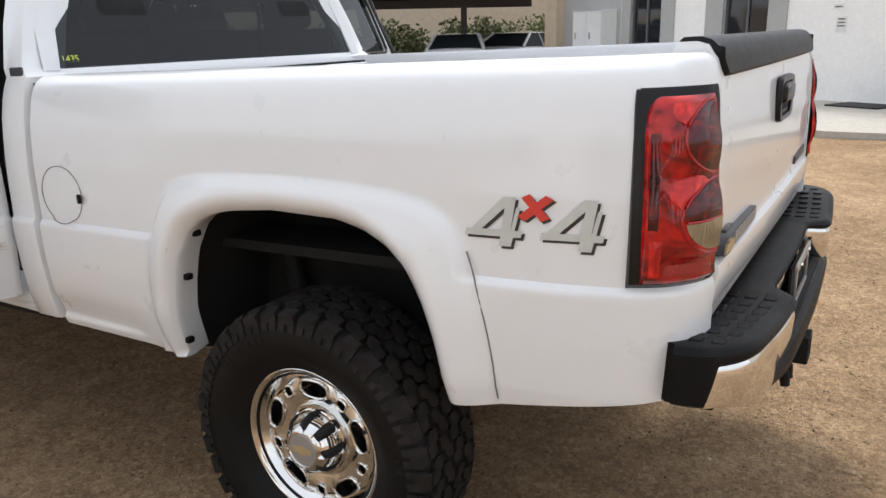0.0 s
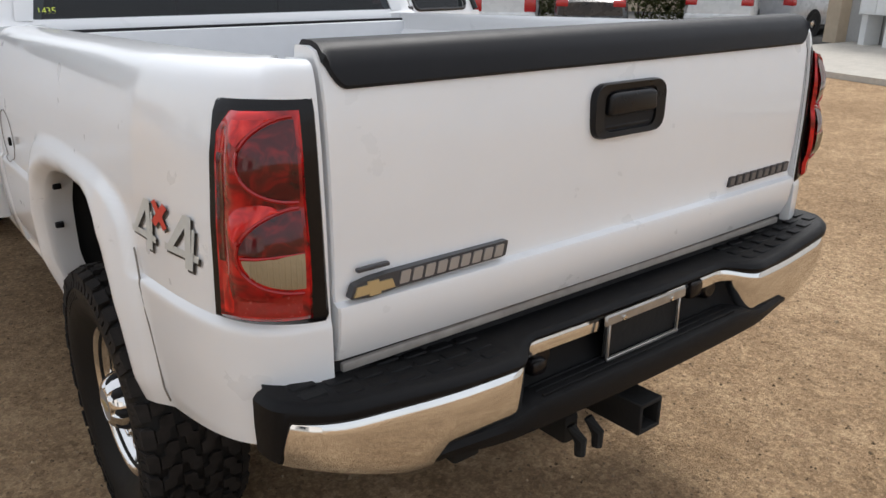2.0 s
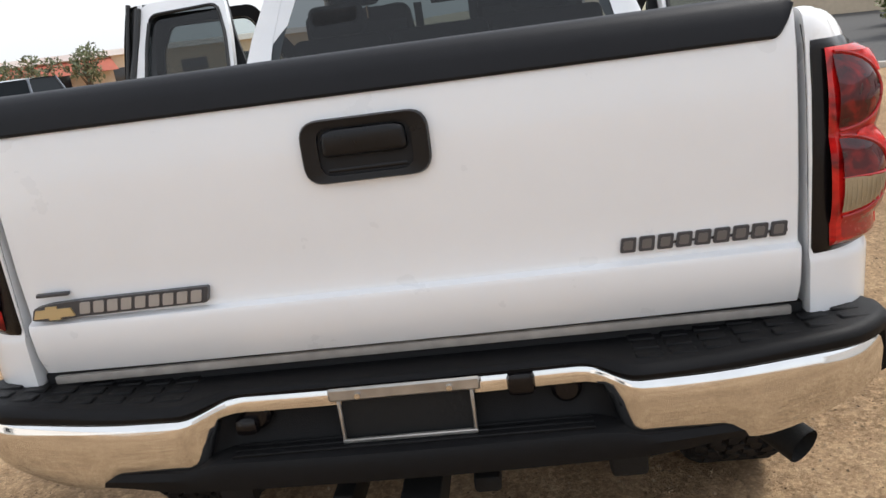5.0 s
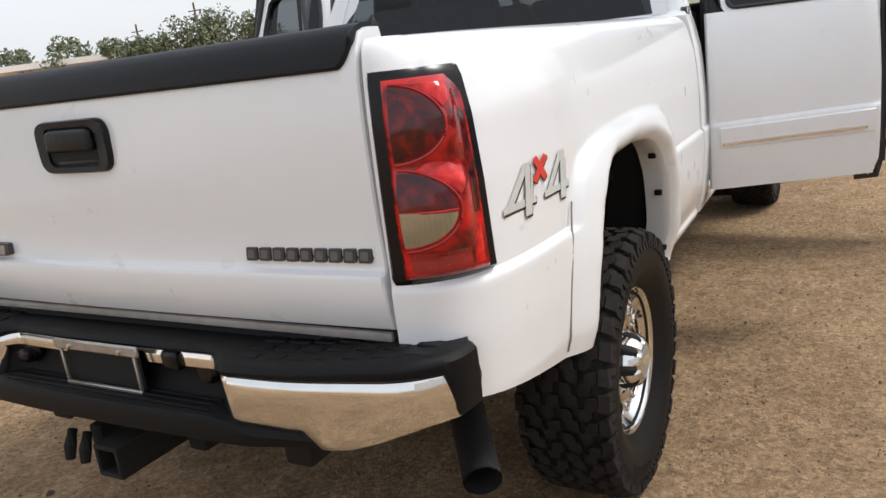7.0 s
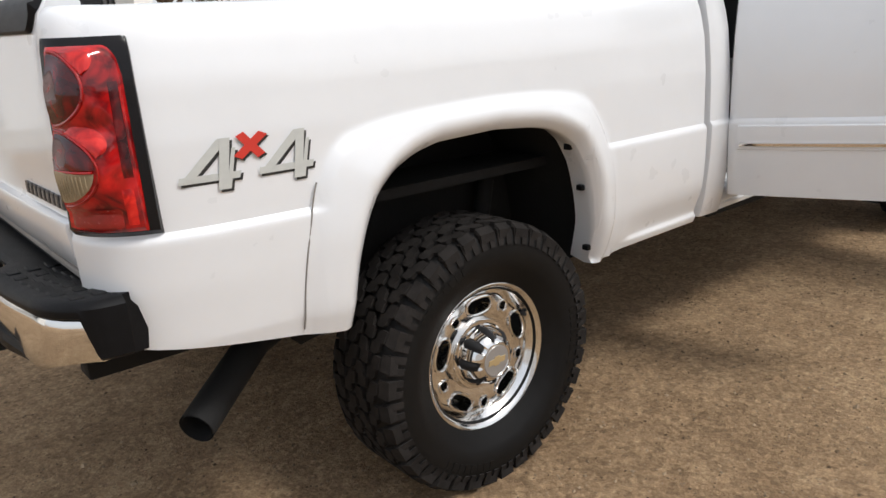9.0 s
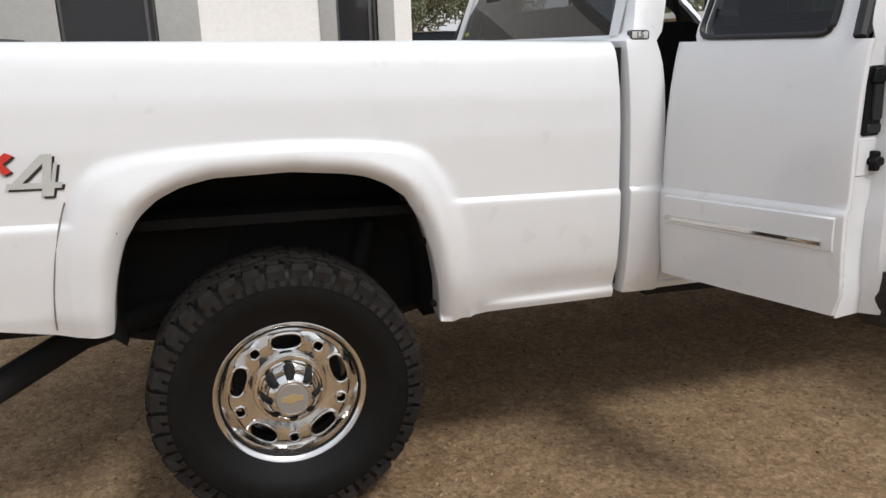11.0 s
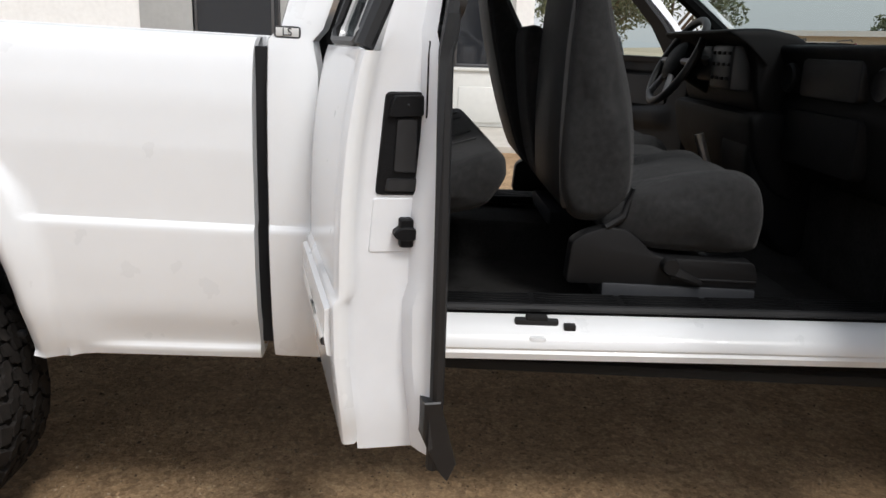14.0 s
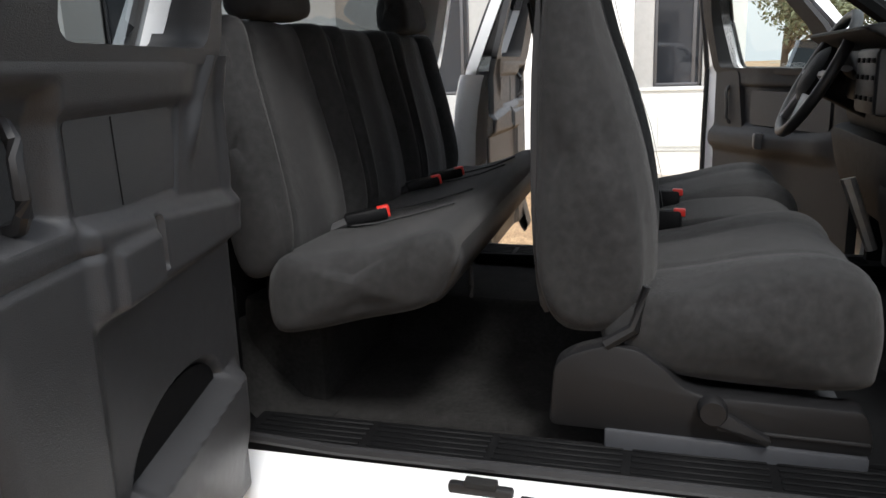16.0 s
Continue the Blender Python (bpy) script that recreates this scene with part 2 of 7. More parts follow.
FLARE = [(-0.60, 0.62), (-0.60, 0.69), (-0.587, 0.815), (-0.548, 0.985), (-0.515, 1.065), (-0.475, 1.115), (-0.41, 1.145), (-0.28, 1.165), (0.07, 1.178), (0.34, 1.165), (0.43, 1.14), (0.485, 1.085), (0.54, 0.974), (0.57, 0.815), (0.566, 0.66), (0.545, 0.56)]
for k in range(2):
    # round the flare's outline off
    FLARE = FLARE[:1] + [(a[0] * (1 - f) + c[0] * f, a[1] * (1 - f) + c[1] * f) for a, c in zip(FLARE, FLARE[1:]) for f in (0.25, 0.75)] + FLARE[-1:]
FLARE_TOP = [FLARE[0]]
for a in FLARE:
    if a[0] > FLARE_TOP[-1][0] + 1e-5:
        FLARE_TOP.append(a)


def outline(t):
    """The plan of the bed's outer side: straight to t = 0, then round the rear corner to t = 1."""
    if t <= 0:
        return Vector((1.0 - 0.006 * max(0, -t), -0.55 - t)), Vector((1, 0))
    p = [Vector(c) for c in ((1.0, -0.55), (0.986, -0.865), (0.966, -0.998), (0.80, -1.018))]
    a = (1 - t) ** 3 * p[0] + 3 * t * (1 - t) ** 2 * p[1] + 3 * t * t * (1 - t) * p[2] + t ** 3 * p[3]
    d = 3 * (1 - t) ** 2 * (p[1] - p[0]) + 6 * t * (1 - t) * (p[2] - p[1]) + 3 * t * t * (p[3] - p[2])
    return a, Vector((-d.y, d.x)).normalized()


def skin(t, inset, z, s):
    a, n = outline(t)
    if inset > 0:
        inset *= 1 - 0.6 * smoothstep(0.7, 1.0, t)
    q = a - n * inset
    return (s * q.x, q.y, z)


def flare_at(y, z):
    """How far the wheel flare stands proud, and how much of the plain profile it replaces."""
    if not -0.62 < y < 0.6:
        return 0.0, 0.0
    near = 9.0
    for (y0, z0), (y1, z1) in zip(FLARE, FLARE[1:]):
        d = Vector((y1 - y0, z1 - z0))
        k = max(0, min(1, (Vector((y - y0, z - z0)).dot(d)) / d.length_squared))
        near = min(near, math.hypot(y - y0 - k * d.x, z - z0 - k * d.y))
    top = interp(y, FLARE_TOP) if -0.6 <= y <= 0.57 else -1
    inside = z < top
    if not inside:
        return 0.0, 0.0
    edge = 9.0
    for (y0, z0), (y1, z1) in zip(ARCH, ARCH[1:]):
        d = Vector((y1 - y0, z1 - z0))
        k = max(0, min(1, (Vector((y - y0, z - z0)).dot(d)) / d.length_squared))
        edge = min(edge, math.hypot(y - y0 - k * d.x, z - z0 - k * d.y))
    w = smoothstep(0, 0.04, near)
    curl = 0.042 * max(0.0, 1 - edge / 0.055) ** 2
    return 0.012 * w + 0.027 * smoothstep(0.0, 0.13, near) - curl, w


def bottom(y):
    base = interp(y, [(-1.05, 0.735), (-0.95, 0.722), (-0.6, 0.668), (-0.455, 0.655), (0.5, 0.582), (0.55, 0.583), (0.58, 0.588), (0.62, 0.596), (1.1, 0.605)])
    if -0.47 < y < 0.475:
        return max(base if y < -0.45 else 0, interp(y, ARCH))
    return base


def bed_side(s):
    ys = [1.057, 1.052, 1.03, 0.95, 0.85, 0.75, 0.68, 0.63, 0.6, 0.585, 0.57, 0.56, 0.545, 0.53, 0.51, 0.495, 0.485, 0.477]
    a = [-0.47 + 0.945 * (0.5 - 0.5 * math.cos(math.pi * k / 56)) for k in range(57)]
    ys += sorted(a, reverse=True)[0:]
    ys += [-0.473, -0.478, -0.486, -0.498, -0.51, -0.525, -0.54, -0.549]
    cols = [-0.55 - y for y in ys] + [k / 34 for k in range(1, 35)]
    rows = []
    for t in cols:
        y = outline(t)[0].y
        zb = bottom(y)
        if zb < 0.94:
            zs = [zb, zb + 0.012, zb + 0.022, zb + 0.029, zb + 0.035, zb + 0.041, zb + 0.05] + list(np.linspace(zb + 0.07, 0.945, 9)) + [0.955, 0.960, 0.965, 0.970, 0.976, 0.985] + list(np.linspace(1.0, 1.19, 20))
        else:
            foot = max(0.945, zb + 0.005)
            zs = list(np.linspace(zb, foot, 16)) + [foot + (u - 0.945) / 0.245 * (1.19 - foot) for u in [0.955, 0.960, 0.965, 0.970, 0.976, 0.985] + list(np.linspace(1.0, 1.19, 20))]
        zs += [1.22, 1.25, 1.28, 1.31, 1.34, 1.365, 1.385, 1.40, 1.41, 1.418, 1.424, 1.428, 1.431]
        col = [skin(t, interp(zb, INSET_FLAT) + (0.085 if -0.475 < y < 0.48 else 0.075), zb + 0.012, s), skin(t, interp(zb, INSET_FLAT) + (0.026 if -0.475 < y < 0.48 else 0.02), zb - 0.003, s)]
        for z in zs:
            out, w = flare_at(y, z)
            d = interp(z, INSET) * (1 - w) + interp(z, INSET_FLAT) * w - out
            # rolled lip along the foot of the panel ahead of the wheel
            d += 0.013 * smoothstep(0.63, 0.70, y) * smoothstep(zb + 0.022, zb + 0.040, z) * smoothstep(zb + 0.15, zb + 0.05, z)
            col.append(skin(t, d, z, s))
        col += [skin(t, 0.14, 1.434, s), skin(t, 0.168, 1.434, s), skin(t, 0.176, 1.42, s), skin(t, 0.176, 1.36, s), skin(t, 0.20, 1.34, s), skin(t, 0.20, 1.125, s)]
        rows.append(col)
    first = [(s * (abs(p[0]) - 0.05), p[1] - 0.0005, p[2]) for p in rows[0]]
    last = [(p[0], p[1] + 0.07, p[2]) for p in rows[-1]]
    bm = bmesh.new()
    grid(bm, [first] + rows + [last])
    return part("bed_side", bm, PAINT, truck, "white steel bed side with a flared wheel arch")


for s in (1, -1):
    side = bed_side(s)
    bm = bmesh.new()
    pts = []
    for y, z in [(a[0] + (b[0] - a[0]) * k / 5, a[1] + (b[1] - a[1]) * k / 5) for a, b in zip(FLARE, FLARE[1:]) for k in range(5) if 0.668 < a[1] < 1.03 and a[0] < 0]:
        q = skin(-0.55 - y if y > -0.55 else interp(-y, [(0.55, 0.0), (0.60, 0.055)]), min(interp(z, INSET_FLAT), interp(z, INSET)) - 0.0005, z, s)
        pts.append(q)
    tube(bm, pts, 0.0022, 6)
    part("flare_seam", bm, SEAMGREY, side)
    # clips inside the wheel opening's forward lip
    for y, z in ((0.37, 0.985), (0.425, 0.848), (0.450, 0.645)):
        part("lip_clip", B(s * 0.955 - 0.012, s * 0.955 + 0.012, y - 0.006, y + 0.012, z - 0.009, z + 0.009, 0.003), BLACK, side)

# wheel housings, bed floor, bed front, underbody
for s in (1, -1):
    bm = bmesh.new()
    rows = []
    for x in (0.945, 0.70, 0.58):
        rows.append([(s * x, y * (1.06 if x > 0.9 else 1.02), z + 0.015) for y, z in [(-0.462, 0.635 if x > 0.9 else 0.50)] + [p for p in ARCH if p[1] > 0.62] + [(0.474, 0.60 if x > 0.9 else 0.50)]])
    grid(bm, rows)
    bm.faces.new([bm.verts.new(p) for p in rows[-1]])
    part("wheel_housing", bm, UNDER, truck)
part("bed_floor", B(-0.80, 0.80, -0.96, 1.03, 0.90, 0.93), UNDER, truck, "worn black bed floor")
part("bed_front_panel", B(-0.84, 0.84, 1.02, 1.05, 0.70, 1.40, 0.008), PAINT2, truck)
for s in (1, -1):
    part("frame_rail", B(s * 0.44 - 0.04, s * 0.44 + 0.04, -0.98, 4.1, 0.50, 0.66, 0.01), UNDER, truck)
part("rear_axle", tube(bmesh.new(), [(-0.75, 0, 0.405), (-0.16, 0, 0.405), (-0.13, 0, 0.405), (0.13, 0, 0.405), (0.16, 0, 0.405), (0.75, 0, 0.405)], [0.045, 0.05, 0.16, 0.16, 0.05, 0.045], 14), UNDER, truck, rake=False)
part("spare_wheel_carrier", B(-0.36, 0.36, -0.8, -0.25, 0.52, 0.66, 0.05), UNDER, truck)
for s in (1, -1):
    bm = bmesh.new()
    pts = [(s * 0.56, -0.72 + 1.45 * k / 10, 0.60 - 0.14 * math.sin(math.pi * k / 10)) for k in range(11)]
    tube(bm, pts, 0.035, 6)
    part("leaf_spring", bm, UNDER, truck)
    part("shock_absorber", tube(bmesh.new(), [(s * 0.66, 0.2, 0.45), (s * 0.62, 0.33, 0.85)], 0.03), UNDER, truck)
bm = bmesh.new()
tube(bm, [(0.50, 0.6, 0.56), (0.52, 0.1, 0.60), (0.56, -0.35, 0.60), (0.68, -0.60, 0.575), (0.85, -0.85, 0.485)], 0.045, 16, caps=False)
tube(bm, [(0.85, -0.85, 0.485), (0.68, -0.60, 0.575), (0.56, -0.35, 0.60)], 0.040, 16, caps=False)
part("exhaust_pipe", bm, UNDER, truck, "black exhaust tailpipe", rake=False)

# ---- tailgate ----
bm = bmesh.new()
TG = [(0.872, -0.995), (0.879, -1.010), (0.92, -1.028), (0.984, -1.034), (0.994, -1.031), (1.001, -1.016), (1.012, -1.013), (1.1, -1.018), (1.25, -1.018), (1.36, -1.012), (1.42, -1.0), (1.448, -0.982), (1.455, -0.96), (1.455, -0.925), (1.44, -0.92), (0.872, -0.92)]
xs = [-0.785, -0.782, -0.775, -0.7, -0.5, -0.25, 0, 0.25, 0.5, 0.7, 0.775, 0.782, 0.785]
rows = [[(x, y + (0.006 if abs(x) > 0.784 else 0.001 if abs(x) > 0.78 else 0) + 0.012 * (x / 0.8) ** 2, z) for z, y in TG] for x in xs]
grid(bm, rows, close_u=True)
for row in (rows[0], rows[-1]):
    bm.faces.new([bm.verts.new(p) for p in row])
tailgate = part("tailgate", bm, PAINT, truck, "white tailgate with a black top cap and badges")


def tg_y(x, z):
    return interp(z, [(a, b) for a, b in TG[1:12]]) + 0.012 * (x / 0.8) ** 2


bm = bmesh.new()
rows = []
ends = [0.748, 0.754, 0.760, 0.766, 0.772, 0.778]
for x in [-x for x in reversed(ends)] + list(np.linspace(-0.742, 0.742, 21)) + ends:
    e = max(0.0, (abs(x) - 0.742) / 0.036)
    low = 1.384 + 0.046 * e ** 1.8
    prof = [(low, tg_y(x, low) + 0.002), (low, tg_y(x, low) - 0.006), (low + 0.006, tg_y(x, low) - 0.011), (max(1.42, low + 0.012), -1.012), (1.445, -1.0), (1.458, -0.985), (1.464, -0.965), (1.464, -0.93), (1.45, -0.915)]
    rows.append([(x, y + (0.012 * (x / 0.8) ** 2 if k > 2 else 0), z) for k, (z, y) in enumerate(prof)])
grid(bm, rows)
for row in (rows[0], rows[-1]):
    bm.faces.new([bm.verts.new(p) for p in row])
part("top_cap", bm, CAPBLACK, tailgate, "textured black plastic tailgate cap")

bm = bmesh.new()
HX = -0.016
ring = rounded([(HX - 0.124, 1.221), (HX + 0.124, 1.221), (HX + 0.124, 1.344), (HX - 0.124, 1.344)], 0.040, 6)
inner = rounded([(HX - 0.090, 1.236), (HX + 0.090, 1.236), (HX + 0.090, 1.328), (HX - 0.090, 1.328)], 0.026, 6)
mid_ = [((p[0] - HX) * 0.975 + HX, 1.2825 + (p[1] - 1.2825) * 0.96) for p in ring]
grid(bm, [[(p[0], -1.014, p[1]) for p in ring], [(p[0], -1.024, p[1]) for p in ring], [(p[0], -1.031, p[1]) for p in mid_], [(p[0], -1.029, p[1]) for p in inner], [((p[0] - HX) * 0.97 + HX, -0.985, p[1]) for p in inner]], close_u=True)
bezel = part("handle_bezel", bm, GLOSSBLACK, tailgate, "black tailgate handle bezel")
bm = bmesh.new()
prism(bm, inner, "y", -1.0225, -1.010)
part("handle_recess", bm, DARK, bezel)
bm = bmesh.new()
prism(bm, rounded([(HX - 0.083, 1.272), (HX + 0.083, 1.272), (HX + 0.080, 1.318), (HX + 0.06, 1.324), (HX - 0.06, 1.324), (HX - 0.080, 1.318)], 0.014, 4), "y", -1.040, -0.995, 0.010, 3)
part("handle", bm, GLOSSBLACK, bezel, "glossy black pull handle")
part("handle_lip", B(HX - 0.078, HX + 0.078, -1.024, -0.995, 1.240, 1.250, 0.004), GLOSSBLACK, bezel)

# plain-shape badges
def slanted(x, w, z0, z1, y0, y1, lean=0.006):
    return prism(bmesh.new(), rounded([(x, z0), (x + w, z0), (x + w + lean, z1), (x + lean, z1)], 0.003, 2), "y", y0, y1)


maker = part("maker_badge", B(0.449, 0.762, tg_y(0.6, 1.03) - 0.001, tg_y(0.6, 1.03) + 0.004, 1.026, 1.031), BADGEDARK, tailgate, "dark raised badge drawn as plain bars")
for i in range(9):
    x = 0.445 + 0.0355 * i
    y = tg_y(x, 1.03)
    bar = part("badge_bar", slanted(x, 0.029, 1.018, 1.047, y - 0.006, y + 0.002, 0.004), BADGEDARK, maker)
    part("badge_bar_face", slanted(x + 0.0055, 0.018, 1.0235, 1.0415, y - 0.0072, y, 0.003), BADGEGREY, maker)
bm = bmesh.new()
prism(bm, rounded([(-0.765, 1.008), (-0.72, 1.003), (-0.655, 1.008), (-0.386, 1.010), (-0.378, 1.044), (-0.66, 1.042), (-0.72, 1.040), (-0.755, 1.034)], 0.006, 3), "y", -1.026, -1.008)
model = part("model_badge", bm, BADGEDARK, tailgate, "dark outlined silver badge drawn as plain bars")
for i in range(9):
    part("badge_bar", slanted(-0.658 + 0.0298 * i, 0.0225, 1.0140, 1.0385, -1.0285, -1.02), BADGE, model)
bm = bmesh.new()
prism(bm, [(-0.758, 1.012), (-0.725, 1.012), (-0.725, 1.007), (-0.70, 1.007), (-0.70, 1.012), (-0.668, 1.012), (-0.674, 1.030), (-0.704, 1.030), (-0.704, 1.036), (-0.728, 1.036), (-0.728, 1.030), (-0.75, 1.030)], "y", -1.030, -1.02)
part("badge_emblem", bm, GOLD, tailgate, "gold plain emblem")
part("small_badge", B(-0.745, -0.675, -1.024, -1.012, 1.055, 1.063, 0.002), BADGEDARK, tailgate)
# near-black box put in for the shade under the tailgate
part("tailgate_gap_shade", B(-0.795, 0.795, -0.990, -0.93, 0.82, 0.873), DARK, truck)
# body-coloured sill; its grey-brown is painted shade
part("valance_strip", B(-0.772, 0.772, -1.0, -0.95, 0.850, 0.8695, 0.004), VALANCE, truck, "white body sill strip below the tailgate, coloured in its shaded tone")

# ---- tail lamps ----
SMOKE = material("lamp_housing_black", (0.006, 0.005, 0.0055), 0.22, spec=0.3)
CREAM = material("reverse_lens", (0.34, 0.27, 0.17), 0.2, coat=0.5, bump=0.5, bump_scale=90)
REDSOLID = material("red_reflector", (0.30, 0.005, 0.004), 0.25, coat=0.6, vary=0.2, scale=120, bump=0.4, bump_scale=500)


def lens_plastic(name, deep_, mid, bright, scale):
    """Moulded red plastic under a clear gloss; its facets' light and dark are painted in as brighter and deeper red."""
    m = material(name, mid, 0.07, coat=0.3, bump=0.10, bump_scale=16, spec=0.4)
    nt = m.node_tree
    tc = nt.nodes.new("ShaderNodeTexCoord")
    no = nt.nodes.new("ShaderNodeTexNoise")
    no.inputs["Scale"].default_value = scale
    no.inputs["Detail"].default_value = 3.0
    no.inputs["Distortion"].default_value = 1.4
    ramp = nt.nodes.new("ShaderNodeValToRGB")
    cr = ramp.color_ramp
    cr.elements[0].position, cr.elements[0].color = 0.34, (*deep_, 1)
    cr.elements[1].position, cr.elements[1].color = 0.70, (*bright, 1)
    e = cr.elements.new(0.52)
    e.color = (*mid, 1)
    nt.links.new(tc.outputs["Object"], no.inputs["Vector"])
    nt.links.new(no.outputs["Fac"], ramp.inputs["Fac"])
    nt.links.new(ramp.outputs["Color"], nt.nodes["Principled BSDF"].inputs["Base Color"])
    return m


LENSRIM = material("red_lens_rim", (0.34, 0.006, 0.006), 0.12, coat=0.2)
LENSRED = lens_plastic("red_lens_plastic", (0.10, 0.002, 0.003), (0.40, 0.006, 0.006), (0.66, 0.013, 0.010), 13)
LENSGLINT = lens_plastic("red_lens_glint", (0.30, 0.005, 0.005), (0.60, 0.014, 0.010), (0.78, 0.035, 0.022), 22)
LENSDARK = lens_plastic("dark_red_lens", (0.030, 0.002, 0.003), (0.075, 0.003, 0.004), (0.22, 0.005, 0.005), 18)


def bulge(t, z):
    """How far the lens swells over its two round lamps."""
    up = max(math.sqrt(max(0, 1 - ((z - c) / 0.086) ** 2)) for c in (1.278, 1.122))
    return 0.030 * up * smoothstep(0.55, 0.66, t) * (1 - 0.6 * smoothstep(0.72, 0.90, t))


def lamp_patch(bm, s, t0, t1, z0, z1, off, nt=16, nz=24, rim=0.0, corner=0.0):
    rows = []
    z_full = z1
    for i in range(nt + 1):
        t = t0 + (t1 - t0) * i / nt
        k = max(0.0, 1 - (t - t0) / 0.08)
        z1 = z_full - corner * (1 - math.sqrt(1 - k * k))
        col = []
        for k in range(nz + 1):
            z = z0 + (z1 - z0) * k / nz
            o = off + (bulge(t, z) if off > 0.02 else 0)
            if rim and (i in (0, nt) or k in (0, nz)):
                o -= rim
            col.append(skin(t, interp(z, INSET_FLAT) + 0.004 - o, z, s))
        rows.append(col)
    grid(bm, rows)
    return bm


def disc_piece(s, ct, cz, rt, rz, off, a0, a1, dome=0.006, n=14):
    """A domed slice of a lamp disc between two angles (0 points forward, 90 up)."""
    bm = bmesh.new()
    rows = []
    for q in (0.0, 0.3, 0.55, 0.75, 0.9, 1.0):
        row = []
        for k in range(n + 1):
            a = radians(a0 + (a1 - a0) * k / n)
            t, z = ct - rt * q * math.cos(a), cz + rz * q * math.sin(a)
            row.append(skin(t, interp(z, INSET_FLAT) - off - bulge(t, z) - dome * (1 - q * q), z, s))
        rows.append(row)
    grid(bm, rows)
    bmesh.ops.remove_doubles(bm, verts=bm.verts, dist=1e-5)
    return bm


def ring_arc(bm, s, ct, cz, rt, rz, off, r, a0, a1):
    pts = []
    for k in range(25):
        a = radians(a0 + (a1 - a0) * k / 24)
        t, z = ct - rt * math.cos(a), cz + rz * math.sin(a)
        pts.append(skin(t, interp(z, INSET_FLAT) - off - bulge(t, z), z, s))
    return tube(bm, pts, r, 6)


def crescent(s, ct, cz, rt, rz, grow, off, a0, a1, dome=0.004, n=18):
    """A bowl between a lamp's ring and a larger oval round it, thinning out at both ends."""
    bm = bmesh.new()
    rows = []
    for q in (0.0, 0.25, 0.5, 0.75, 1.0):
        row = []
        for k in range(n + 1):
            f = k / n
            a = radians(a0 + (a1 - a0) * f)
            g = 1 + grow * q * math.sin(math.pi * f) ** 0.6
            t, z = ct - rt * g * math.cos(a), min(cz + rz * g * math.sin(a), 1.346)
            row.append(skin(t, interp(z, INSET_FLAT) - off - bulge(t, z) - dome * (1 - (2 * q - 1) ** 2), z, s))
        rows.append(row)
    grid(bm, rows)
    return bm


for s in (1, -1):
    lamp = part("tail_lamp", lamp_patch(bmesh.new(), s, 0.455, 1.0, 0.970, 1.403, 0.010, 28, rim=0.024, corner=0.05), SMOKE, truck, "red tail lamp with a black surround")
    lens = part("lens", lamp_patch(bmesh.new(), s, 0.518, 0.925, 0.990, 1.357, 0.022, 30, 36, rim=0.010, corner=0.06), LENSRED, lamp, "glossy red lens")
    part("reflector_band", lamp_patch(bmesh.new(), s, 0.536, 0.585, 1.09, 1.30, 0.0235, 8, 12, rim=0.004), LENSDARK, lens)
    # brighter red shapes: the side reflectors' highlights put into the colour
    part("side_reflector_glint", crescent(s, 0.890, 1.278, 0.235, 0.070, 0.50, 0.0200, 22, 84), LENSGLINT, lens)
    part("side_reflector_glint", crescent(s, 0.890, 1.122, 0.245, 0.074, 0.42, 0.0200, 20, 74), LENSGLINT, lens)
    part("side_reflector_glint", lamp_patch(bmesh.new(), s, 0.545, 0.60, 1.0, 1.085, 0.0235, 6, 8, rim=0.003), LENSGLINT, lens)
    part("lower_reflector", lamp_patch(bmesh.new(), s, 0.60, 0.898, 0.998, 1.047, 0.0235, 12, 6, rim=0.003), REDSOLID, lens)
    part("stop_disc", disc_piece(s, 0.898, 1.278, 0.22, 0.066, 0.0195, -90, 90), LENSDARK, lens, "dark red round lamp")
    part("turn_disc", disc_piece(s, 0.898, 1.122, 0.23, 0.071, 0.0195, 3, 90), LENSDARK, lens, "dark red round lamp")
    reverse = part("reverse_lens", disc_piece(s, 0.898, 1.122, 0.22, 0.067, 0.0205, -90, -3), CREAM, lens, "cream ribbed reversing lens")
    for k in range(10):
        t = 0.886 - 0.0195 * k
        h = 0.061 * math.sqrt(max(0.05, 1 - ((0.898 - t) / 0.22) ** 2))
        part("lens_rib", tube(bmesh.new(), [skin(t, interp(z, INSET_FLAT) - 0.0255 - bulge(t, z), z, s) for z in (1.115, 1.105, 1.095, 1.085, 1.120 - h) if z >= 1.119 - h], 0.0012, 5), CREAM, reverse)
    part("lens_ring", ring_arc(bmesh.new(), s, 0.900, 1.278, 0.23, 0.071, 0.0190, 0.0035, -88, 88), LENSRIM, lens)
    part("lens_ring", ring_arc(bmesh.new(), s, 0.900, 1.122, 0.24, 0.076, 0.0190, 0.0035, -88, 88), LENSRIM, lens)
    part("lens_divider", tube(bmesh.new(), [skin(t, interp(1.122, INSET_FLAT) - 0.0235 - bulge(t, 1.121), 1.121, s) for t in (0.68, 0.73, 0.79, 0.85, 0.90)], 0.003, 6), LENSRIM, lens)

# ---- rear bumper ----
bumper = empty("rear_bumper")
bumper.parent = truck
bumper["label"] = "chrome rear step bumper with black pads"


def bumper_plan(x):
    """The bumper's rear face in plan: swept-round ends and a middle set forward round the plate."""
    a = abs(x)
    return -1.156 + 0.02 * (a / 0.6) ** 2 + 0.050 * max(0, (a - 0.77) / 0.145) ** 3 + 0.068 * smoothstep(0.45, 0.345, a)


